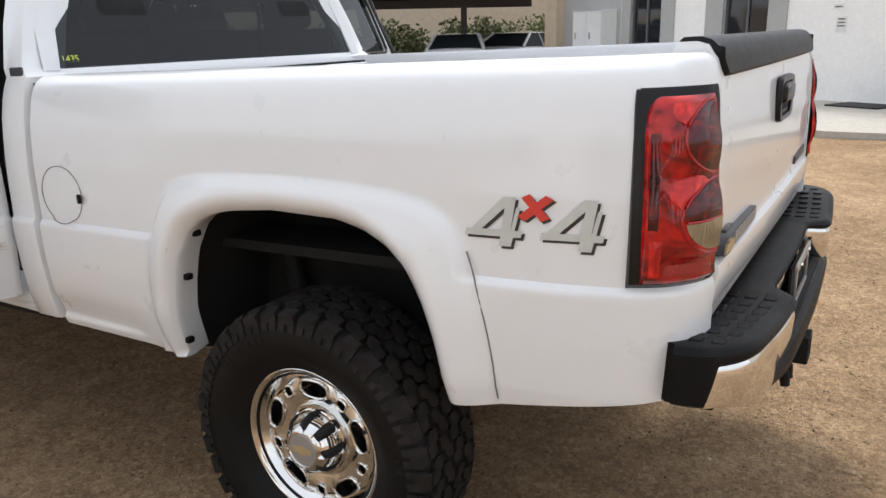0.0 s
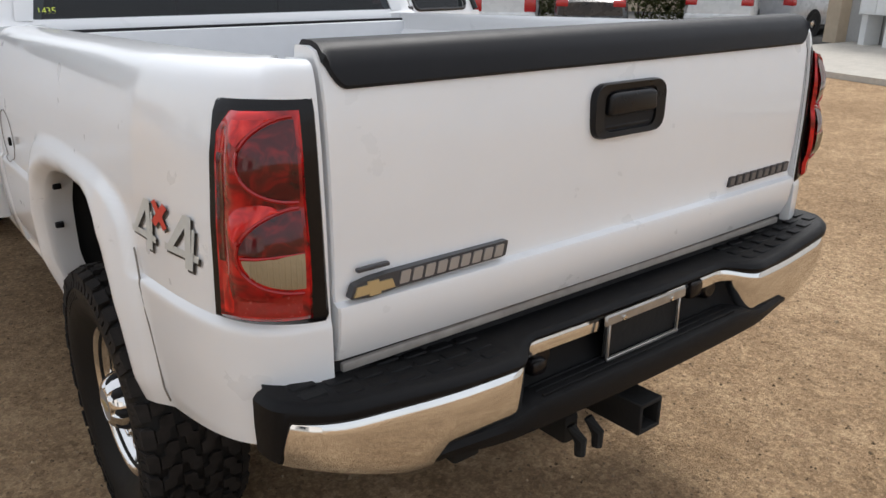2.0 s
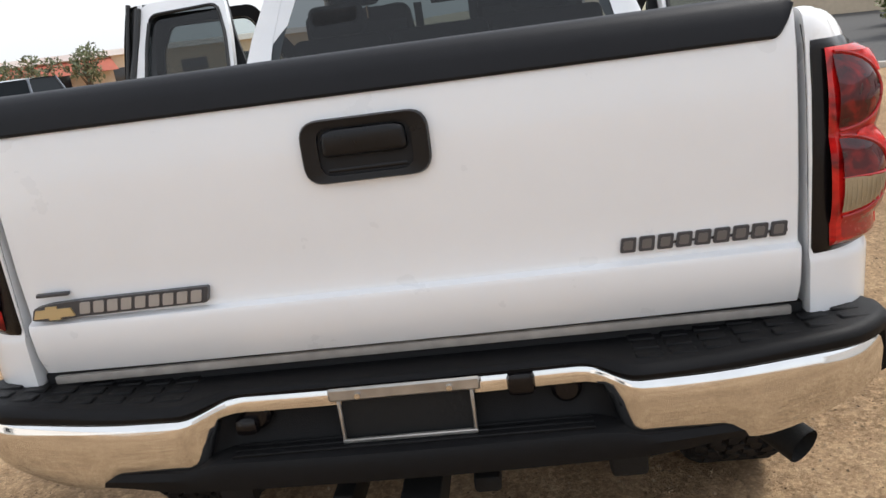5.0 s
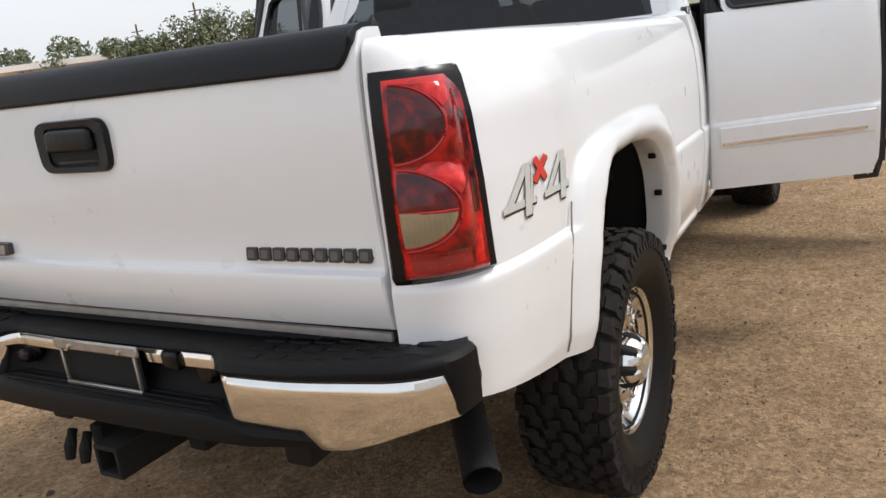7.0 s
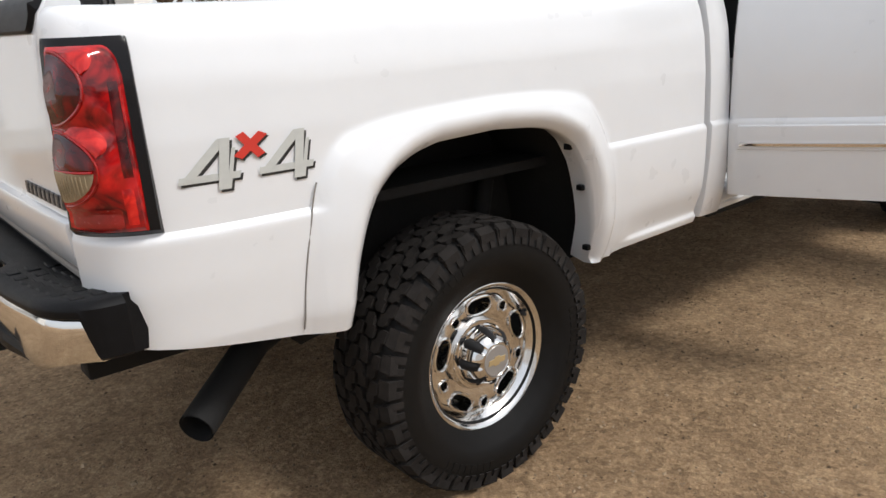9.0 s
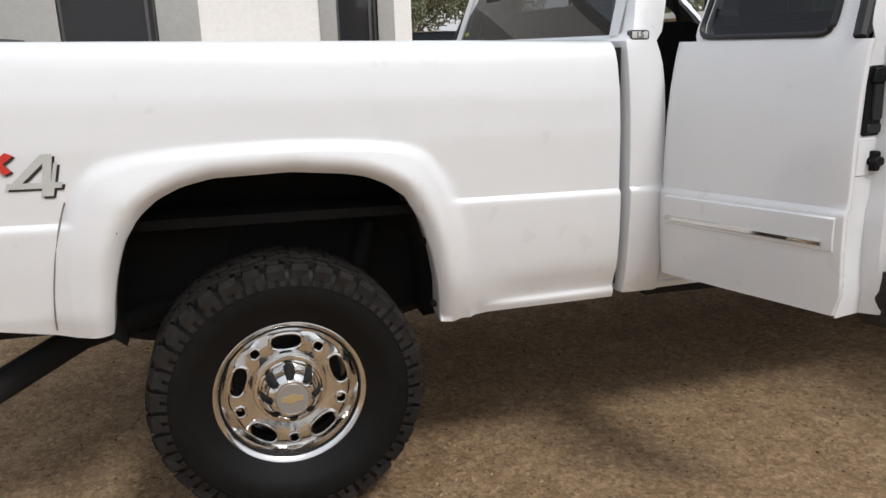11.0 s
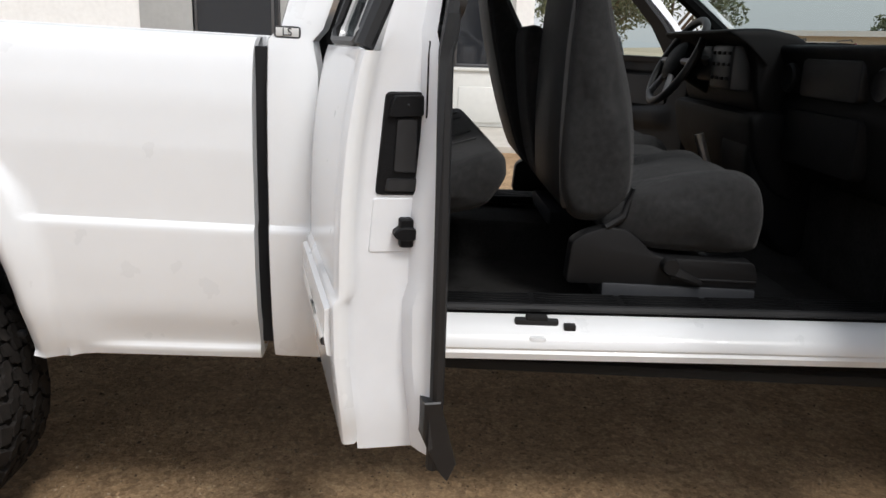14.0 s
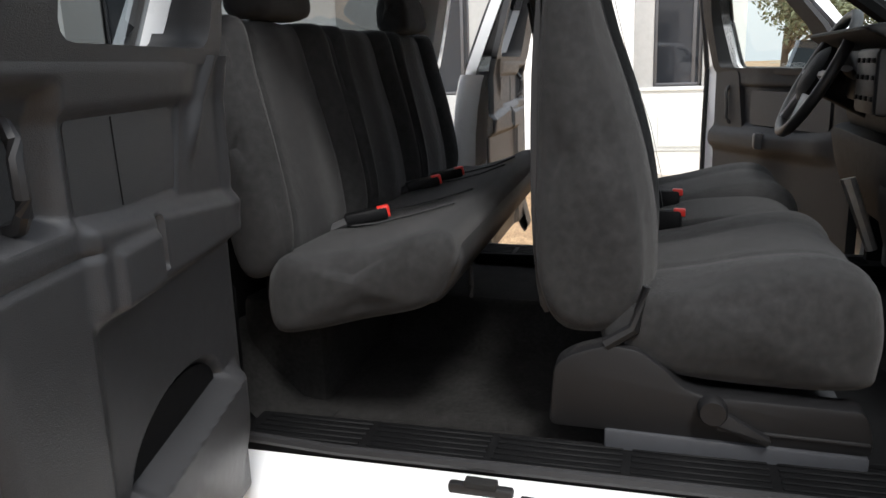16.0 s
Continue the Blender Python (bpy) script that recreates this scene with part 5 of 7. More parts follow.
part("knee_panel", blob(bmesh.new(), -0.72, 0.16, spline([(2.60, 1.27), (2.585, 1.20), (2.62, 1.08), (2.70, 0.98), (2.80, 0.98), (2.80, 1.25)], 4), 0.03), TRIMDARK, dash)
part("console_lower", blob(bmesh.new(), -0.14, 0.14, spline([(2.62, 1.2), (2.60, 1.05), (2.66, 0.90), (2.74, 0.78), (2.86, 0.78), (2.86, 1.2)], 3), 0.03), TRIMDARK, dash)
for x in (-0.30, -0.42):
    part("pedal", B(x - 0.035, x + 0.035, 2.70, 2.72, 0.86, 0.94, 0.008), UNDER, dash)
    part("pedal_arm", tube(bmesh.new(), [(x, 2.72, 0.92), (x, 2.80, 1.10)], 0.01, 6), STEEL, dash)
part("steering_brace", tube(bmesh.new(), [(-0.25, 2.55, 1.15), (-0.24, 2.62, 0.95)], 0.016, 8), STEEL, dash)
wheelobj = empty("steering_wheel")
wheelobj.parent = truck
wheelobj["label"] = "black steering wheel with silver spokes"
m = pose(-0.40, 2.535, 1.43 - RAKE * 2.53, 62, 0, 0)
bm = bmesh.new()
rows = []
for k in range(49):
    a = 2 * math.pi * k / 48
    rows.append([m @ Vector(((0.185 + 0.016 * math.cos(b)) * math.cos(a), (0.185 + 0.016 * math.cos(b)) * math.sin(a), 0.016 * math.sin(b))) for b in [2 * math.pi * j / 10 for j in range(10)]])
grid(bm, rows, close_u=True)
part("steering_rim", bm, SEAL, wheelobj, rake=False)
bm = bmesh.new()
lathe(bm, [(0.0, 0.03), (0.06, 0.028), (0.085, 0.01), (0.09, -0.02), (0.0, -0.03)], 24, "z")
for v in bm.verts:
    v.co = m @ v.co
part("steering_hub", bm, TRIMDARK, wheelobj, rake=False)
for a in (0, 180, 235, 305):
    c, s_ = math.cos(radians(a)), math.sin(radians(a))
    part("spoke", tube(bmesh.new(), [m @ Vector((0.07 * c, 0.07 * s_, 0.0)), m @ Vector((0.18 * c, 0.18 * s_, 0.0))], 0.014, 8), DRUM, wheelobj, rake=False)
part("steering_column", tube(bmesh.new(), [m @ Vector((0, 0, -0.02)), m @ Vector((0, 0, -0.25))], 0.05, 12), TRIMDARK, wheelobj, rake=False)
part("shift_lever", tube(bmesh.new(), [(-0.36, 2.60, 1.40), (-0.20, 2.53, 1.44), (-0.15, 2.52, 1.45)], 0.009, 8), SEAL, wheelobj)
part("mirror", B(-0.12, 0.12, 2.50, 2.53, 1.74, 1.80, 0.012), SEAL, cab)


# ---- doors ----
def door_parts(name, hinge, along, out, length, front, label):
    """A swung-open door. along: from the hinge to the free edge; out: its outer face's direction."""
    d = empty(name)
    d.parent = truck
    d["label"] = label
    A, O, H = Vector((*along, 0)).normalized(), Vector((*out, 0)).normalized(), Vector((*hinge, 0))

    def P(u, w, z):
        return H + A * u + O * w + Vector((0, 0, z + 0.055 * u * smoothstep(1.18, 1.0, z) * (0.4 if front else 1)))

    def face(z):
        return cab_x(z) - 0.988

    L = length
    zz = [0.69, 0.70, 0.72, 0.75, 0.80, 0.86, 0.885, 0.90, 0.92, 0.955, 0.963, 0.970, 0.978, 1.0, 1.08, 1.18, 1.28, 1.35, 1.395, 1.415, 1.425]

    def tip(z):
        return L - 0.012 * smoothstep(1.05, 1.45, z) - (0.02 * smoothstep(0.76, 0.69, z))

    rows = []
    for z in zz:
        rows.append([P(-0.004, face(z) - 0.10, z), P(-0.034, face(z) - 0.05, z), P(-0.034, face(z) - 0.025, z), P(-0.026, face(z) - 0.009, z), P(-0.010, face(z) - 0.002, z), P(0.006, face(z), z)] + [P(u, face(z), z) for u in np.linspace(0.04, tip(z) - 0.008, 10)] + [P(tip(z) - 0.002, face(z) - 0.003, z), P(tip(z), face(z) - 0.010, z), P(tip(z) - 0.002, face(z) - 0.02, z), P(tip(z) - 0.012, face(z) - 0.03, z)])
    bm = bmesh.new()
    grid(bm, rows)
    bm2 = [P(u, -0.085 if w else face(1.425), 1.425) for u, w in ((0, 1), (0, 0), (L - 0.03, 0), (L - 0.03, 1))]
    bm.faces.new([bm.verts.new(p) for p in bm2])
    part("outer_skin", bm, PAINT, d)
    # free edge: a stamped white jamb, deeper towards the sill
    rows = []
    for z in np.linspace(0.675, 1.43, 22):
        t = tip(z)
        step_ = 0.018 * smoothstep(0.69, 0.78, z)
        rows.append([P(t - 0.012, face(z) - 0.028, z), P(t - 0.010 - step_ * 0.8, face(z) - 0.036, z), P(t - 0.010 - step_, face(z) - 0.046, z), P(t - 0.010 - step_, max(face(z) - 0.128, -0.152), z), P(t + 0.016, max(face(z) - 0.138, -0.162), z), P(t + 0.038, -0.169, z)])
    for z in np.linspace(1.46, 1.86, 8):
        u = interp(z, [(1.43, tip(1.43) - 0.024), (1.66, L - 0.075), (1.86, L - 0.115)])
        w0, w1 = interp(z, [(1.43, face(1.43) - 0.03), (1.66, -0.152), (1.86, -0.23)]), interp(z, [(1.43, max(face(1.43) - 0.142, -0.166)), (1.86, -0.245)])
        rows.append([P(u, w0, z), P(u + 0.002, w0 * 0.8 + w1 * 0.2, z), P(u, w0 * 0.6 + w1 * 0.4, z), P(u - 0.002, w0 * 0.25 + w1 * 0.75, z), P(u + 0.010, w0 * 0.1 + w1 * 0.9, z), P(u + 0.026, w1, z)])
    bm = bmesh.new()
    grid(bm, rows)
    part("edge_panel", bm, PAINT2, d, "white stamped door edge")
    bm = bmesh.new()
    pts = [P(tip(z) + 0.044, -0.176, z) for z in np.linspace(0.655, 1.43, 12)]
    pts += [P(L + 0.030 - 0.016 * k, -0.174 - 0.022 * k, 1.43 + 0.11 * k) for k in range(1, 5)]
    tube(bm, pts, 0.0125, 8)
    part("edge_seal", bm, SEAL, d, "black rubber door seal")
    # window frame
    def W(u, z):
        return P(u, interp(z, [(1.40, -0.05), (1.90, -0.245)]), z)
    fr = [(0.03, 1.415), (L - 0.045, 1.415), (L - 0.075, 1.66), (L - 0.115, 1.86), (0.07, 1.87), (0.04, 1.66)]
    gl = [(0.055, 1.437), (L - 0.125, 1.437), (L - 0.14, 1.66), (L - 0.165, 1.80), (0.10, 1.815), (0.065, 1.66)]
    if front:
        gl = [(0.16, 1.437), (L - 0.10, 1.437), (L - 0.14, 1.66), (L - 0.22, 1.81), (0.40, 1.815), (0.25, 1.6)]
        fr = [(0.04, 1.415), (L - 0.03, 1.415), (L - 0.06, 1.66), (L - 0.14, 1.87), (0.36, 1.88), (0.12, 1.56)]
    ro, ri = rounded(fr, 0.05, 4), rounded(gl, 0.04, 4)
    bm = bmesh.new()
    o1 = [W(u, z) for u, z in ro]
    i1 = [W(u, z) + O * 0.003 for u, z in ri]
    o2 = [p - O * 0.045 for p in o1]
    i2 = [p - O * 0.045 for p in i1]
    grid(bm, [o1, i1, i2, o2, o1], close_u=True)
    part("window_frame", bm, PAINT, d)
    bm = bmesh.new()
    tube(bm, [p + O * 0.004 for p in i1] + [i1[0] + O * 0.004], 0.009, 6, caps=False)
    part("window_gasket", bm, SEAL, d)
    bm = bmesh.new()
    bm.faces.new([bm.verts.new(p - O * 0.012) for p in i1])
    g = part("door_glass", bm, TINTED if not front else CLEARGLASS, d)
    g.visible_shadow = False
    # belt moulding with a chrome insert
    bm = bmesh.new()
    rows = []
    for u in np.linspace(0.012, L - 0.02, 9):
        rows.append([P(u, face(0.955) - 0.002, 0.957), P(u, face(0.95) + 0.010, 0.952), P(u, face(0.90) + 0.012, 0.90), P(u, face(0.87) + 0.008, 0.868), P(u, face(0.87) - 0.003, 0.864)])
    grid(bm, rows)
    for r in (rows[0], rows[-1]):
        bm.faces.new([bm.verts.new(p) for p in r])
    mould = part("side_moulding", bm, PAINT, d, "white side moulding")
    bm = bmesh.new()
    rows = [[P(u, face(0.9) + 0.011, 0.893), P(u, face(0.9) + 0.016, 0.890), P(u, face(0.9) + 0.016, 0.880), P(u, face(0.9) + 0.009, 0.876)] for u in np.linspace(0.02, L - 0.05, 6)]
    grid(bm, rows)
    part("chrome_insert", bm, CHROME, mould)
    # latch set into the free edge
    if not front:
        def EP(poly, depth, start=0.034):
            """A plate on the free edge: an outline of (w, z) pushed outwards."""
            bm = bmesh.new()
            lo = [P(tip(z) - start, w, z) for w, z in poly]
            hi = [P(tip(z) - start + depth, w, z) for w, z in poly]
            mid = [P(tip(z) - start + depth - 0.003, w, z) for w, z in poly]
            c = sum(hi, Vector()) / len(hi)
            grid(bm, [lo, mid, [p + (c - p).normalized() * 0.003 for p in hi]], close_u=True)
            bm.faces.new([bm.verts.new(p + (c - p).normalized() * 0.003) for p in hi])
            return bm
        plate = rounded([(-0.157, 1.187), (-0.074, 1.187), (-0.092, 1.360), (-0.157, 1.362)], 0.010, 3)
        latch = part("latch_handle", EP(plate, 0.011), BLACK, d, "black door-edge release handle")
        part("latch_grip", EP(rounded([(-0.143, 1.226), (-0.104, 1.226), (-0.110, 1.318), (-0.145, 1.318)], 0.005, 3), 0.017), SEAL, latch)
        part("latch_cap", EP(rounded([(-0.155, 1.322), (-0.094, 1.318), (-0.104, 1.355), (-0.155, 1.358)], 0.006, 3), 0.021), BLACK, latch)
        part("latch_screw", EP(rounded([(-0.132, 1.336), (-0.124, 1.336), (-0.124, 1.344), (-0.132, 1.344)], 0.004, 3), 0.0225), SEAL, latch)
        part("latch_foot", EP(rounded([(-0.150, 1.194), (-0.090, 1.194), (-0.094, 1.216), (-0.150, 1.216)], 0.004, 3), 0.015), SEAL, latch)
        part("edge_plate", EP(rounded([(-0.158, 1.062), (-0.062, 1.062), (-0.070, 1.182), (-0.158, 1.182)], 0.006, 3), 0.0085), PAINT2, d)
        ring = [(-0.127 + 0.023 * math.cos(k * math.pi / 8), 1.112 + 0.017 * math.sin(k * math.pi / 8)) for k in range(16)]
        bump_ = part("wedge_bumper", EP(ring, 0.032), BLACK, d, "black wedge bumper")
        part("bumper_post", EP(rounded([(-0.139, 1.078), (-0.115, 1.078), (-0.115, 1.146), (-0.139, 1.146)], 0.006, 3), 0.024), BLACK, bump_)
        part("edge_foot", EP([(-0.150, 0.80), (-0.180, 0.80), (-0.218, 0.665), (-0.202, 0.630), (-0.182, 0.655), (-0.152, 0.725)], 0.094), SEAL, d)
        part("upper_seal", tube(bmesh.new(), [P(L - 0.045, -0.055, 1.43), P(L - 0.075, -0.14, 1.62), P(L - 0.105, -0.21, 1.84)], 0.017, 8), SEAL, d)
    # inner trim
    T = -0.135 if front else -0.176
    def I(u, z, w=0.0):
        lean = interp(z, [(0.60, 0.0), (1.42, 0.0), (1.9, -0.09)])
        return P(u, T + lean - w, z)
    u0 = -0.02 if front else -0.045
    us, zs_ = np.linspace(u0, L - 0.02 if front else L + 0.056, 56 if front else 150), np.linspace(0.705, 1.44 if front else 1.488, 90 if front else 190)
    rows = []
    for z in zs_:
        row = []
        for u in us:
            f = u / L
            e = min(1, min(u - u0, us[-1] - u) / (0.03 if front or u < 0.3 else 0.045)) if u0 < u < us[-1] else 0
            h = (0.028 if front else 0.010) * math.sqrt(max(0, 1 - (1 - max(0, e)) ** 2))
            arm = 1.10 + 0.05 * (1 - f)
            if not front:
                # the edge rolls back towards the seal
                h -= 0.016 * (1 - smoothstep(0.0, 0.022, us[-1] - u))
            plain = h
            if front:
                h += 0.030 * math.exp(-((z - arm) / 0.055) ** 4) * smoothstep(0.05, 0.2, f)
            else:
                # pull cup, padded insert, hinge-side ridge, armrest ledge with its catch, raised lower panel, map pocket
                h -= 0.028 * smoothstep(0.474, 0.496, u) * smoothstep(0.610, 0.594, u) * smoothstep(1.300, 1.320, z) * smoothstep(1.466, 1.436, z)
                h += 0.008 * smoothstep(0.06, 0.16, u) * smoothstep(1.410, 1.436, z) * smoothstep(1.500, 1.464, z)
                side = 0.150 + 0.3 * max(0, 1.42 - z)
                h -= 0.005 * smoothstep(side - 0.006, side + 0.006, u) * smoothstep(0.476, 0.462, u) * smoothstep(1.292, 1.304, z) * smoothstep(1.426, 1.414, z)
                h += 0.014 * math.exp(-((u - 0.040 - 0.60 * max(0, 1.488 - z)) / 0.020) ** 2) * smoothstep(1.31, 1.40, z)
                h += 0.010 * math.exp(-((u + 0.020) / 0.016) ** 2) * smoothstep(1.20, 1.30, z)
                top = 1.256 + 0.10 * max(0, u)
                h += 0.018 * smoothstep(0.476, 0.446, u) * smoothstep(top + 0.016, top - 0.012, z) * smoothstep(1.172, 1.202, z)
                h += 0.009 * smoothstep(0.300, 0.312, u) * smoothstep(0.430, 0.414, u) * smoothstep(1.272, 1.258, z) * smoothstep(1.178, 1.196, z)
                h -= 0.024 * smoothstep(0.276, 0.284, u) * smoothstep(0.302, 0.294, u) * smoothstep(1.206, 1.216, z) * smoothstep(1.284, 1.272, z)
                h += 0.006 * smoothstep(0.455, 0.475, u) * smoothstep(1.318, 1.296, z)
                h -= 0.005 * math.exp(-((z - 1.268) / 0.005) ** 2) * smoothstep(0.43, 0.45, u)
                h -= 0.010 * smoothstep(0.450, 0.415, u + 0.02 * math.sin(5 * z)) * smoothstep(1.196, 1.172, z)
                ax = (u - 0.23) / 0.175
                lip = 0.935 - 0.020 * ax
                low = smoothstep(lip + 0.010, lip - 0.010, z)
                h += 0.036 * smoothstep(0.44, 0.40, u) * smoothstep(-0.02, 0.05, u) * low * smoothstep(0.70, 0.88, z)
                q = ax ** 2 + ((z - lip) / 0.085) ** 2
                h -= 0.020 * smoothstep(1.0, 0.75, q) * (1 - low)
                h = plain + (h - plain) * smoothstep(0.012, 0.050, us[-1] - u)
            h -= 0.014 * smoothstep(arm + 0.07, arm + 0.085, z) * smoothstep(1.37, 1.355, z) * (1 if front else 0) * smoothstep(0.12, 0.15, f) * smoothstep(0.80, 0.77, f)
            h += (0.02 if front else 0.0) * smoothstep(0.92, 0.86, z) * smoothstep(0.30, 0.42, f) * smoothstep(0.97, 0.9, f)
            row.append(I(u, z, h))
        rows.append(row)
    bm = bmesh.new()
    grid(bm, rows)
    skin_mat = DOORDARK if front else TRIM
    trim = part("inner_trim", bm, skin_mat, d, "grey moulded door trim")
    bm = bmesh.new()
    gi = ri if front else rounded([(u, 1.497 if z < 1.5 else z) for u, z in gl], 0.04, 4)
    tr_o = rounded([(-0.01, 1.475), (L + 0.036, 1.475), (L + 0.018, 1.66), (L - 0.02, 1.86), (0.07, 1.87), (0.04, 1.66)] if not front else fr, 0.05, 4)
    io = [P(u, interp(z, [(1.40, T - (0.028 if front else 0.010)), (1.90, -0.315 if front else -0.29)]), z) for u, z in tr_o]
    ii = [P(u, interp(z, [(1.40, T - (0.028 if front else 0.010)), (1.90, -0.315 if front else -0.29)]), z) for u, z in gi]
    ib = [p + O * 0.09 for p in ii]
    grid(bm, [[p + O * 0.025 for p in io], io, ii, ib], close_u=True)
    part("upper_trim", bm, skin_mat, d)
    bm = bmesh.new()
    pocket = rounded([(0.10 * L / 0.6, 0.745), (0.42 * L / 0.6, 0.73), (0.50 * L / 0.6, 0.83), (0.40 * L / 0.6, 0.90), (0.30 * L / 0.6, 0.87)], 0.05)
    # rear doors: a near-black sheet inside the pocket paints its shade
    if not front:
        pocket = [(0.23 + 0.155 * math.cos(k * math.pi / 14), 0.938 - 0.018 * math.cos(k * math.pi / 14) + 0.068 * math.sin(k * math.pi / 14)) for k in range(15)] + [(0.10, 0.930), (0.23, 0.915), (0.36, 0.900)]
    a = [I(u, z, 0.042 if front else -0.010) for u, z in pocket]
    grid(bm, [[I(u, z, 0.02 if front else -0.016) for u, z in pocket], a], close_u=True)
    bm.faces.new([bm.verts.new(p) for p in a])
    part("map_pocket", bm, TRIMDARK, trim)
    dz = 0.0 if front else 0.085
    if not front:
        pull = [I(0.548 + 0.012 * math.sin(3.1 * k / 4), 1.316 + 0.027 * k, h) for k, h in ((0, -0.012), (0.15, 0.002), (0.7, 0.012), (1.3, 0.015), (2, 0.016), (2.7, 0.015), (3.3, 0.012), (3.85, 0.002), (4, -0.012))]
    else:
        pull = [I(L * (0.80 + 0.005 * k), 1.19 + dz + 0.042 * k, w) for k, w in ((0, 0.030), (0.3, 0.042), (0.7, 0.048), (1.3, 0.046), (2, 0.044), (2.7, 0.046), (3.3, 0.048), (3.7, 0.042), (4, 0.030))]
    part("pull_strap", tube(bmesh.new(), pull, 0.0085, 8), SEAL, trim)
    if front:
        bm = bmesh.new()
        cup = rounded([(L * 0.68, 1.16 + dz), (L * 0.90, 1.14 + dz), (L * 0.93, 1.42 + dz * 0.4), (L * 0.74, 1.43 + dz * 0.4)], 0.03)
        grid(bm, [[I(u, z, 0.0) for u, z in cup], [I(u, z, 0.033) for u, z in cup]], close_u=True)
        bm.faces.new([bm.verts.new(I(u, z, 0.033)) for u, z in cup])
        part("pull_pod", bm, skin_mat, trim)
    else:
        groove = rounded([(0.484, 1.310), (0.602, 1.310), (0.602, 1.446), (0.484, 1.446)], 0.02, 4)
        # near-black line round the pull cup's inner edge
        part("cup_edge_line", tube(bmesh.new(), [I(u, z, -0.017) for u, z in groove] + [I(*groove[0], -0.017)], 0.0035, 6, caps=False), TRIMDARK, trim)
    if front:
        part("armrest_catch", B(-0.03, 0.03, -0.02, 0.02, -0.035, 0.035, 0.012, m=Matrix.Translation(I(L * 0.50, 1.135, 0.056))), TRIM, trim)
    bm = bmesh.new()
    z_lo, z_hi = (1.20, 1.345) if front else (1.304, 1.416)
    u_lo, u_hi, h_in = (L * 0.14, L * 0.62, 0.032) if front else (0.172, 0.458, 0.0068)
    ins = rounded([(u_lo, z_lo), (u_hi, z_lo), (u_hi, z_hi), (u_lo, z_hi)], 0.025 if front else 0.012)
    grid(bm, [[I(u, z, 0.0) for u, z in ins], [I(u, z, h_in) for u, z in ins]], close_u=True)
    bm.faces.new([bm.verts.new(I(u, z, h_in)) for u, z in ins])
    part("cloth_insert", bm, CLOTHDARK if front else TRIM, trim)
    if not front:
        part("insert_seam", tube(bmesh.new(), [I(0.345, 1.306, 0.0070), I(0.348, 1.36, 0.0070), I(0.350, 1.414, 0.0070)], 0.0014, 5), TRIMDARK, trim)
    T0 = 0.0285 if front else 0.0102
    for z, u in ((0.72, 0.90), (0.80, 0.84), (0.86, 0.93)):
        part("scuff", tube(bmesh.new(), [I(u * L, z, T0), I((u - 0.02) * L, z - 0.02, T0), I((u - 0.035) * L, z - 0.018, T0)], 0.0016, 5), SCUFF, trim)
    return d


a = radians(12.5)
door_parts("rear_door", (1.02, 1.197), (math.cos(a), math.sin(a)), (math.sin(a), -math.cos(a)), 0.615, False, "open white rear door with a grey inner trim")
a = radians(1)
door_parts("rear_door", (-1.0, 1.235), (-math.cos(a), math.sin(a)), (-math.sin(a), -math.cos(a)), 0.615, False, "open white rear door with a grey inner trim")
a = radians(69)
door_parts("front_door", (-0.985, 2.85), (-math.sin(a), -math.cos(a)), (-math.cos(a), math.sin(a)), 1.08, True, "open white front door with a charcoal inner trim")
a = radians(88)
door_parts("front_door", (1.0, 2.93), (math.sin(a), -math.cos(a)), (math.cos(a), math.sin(a)), 1.08, True, "open white front door with a charcoal inner trim")

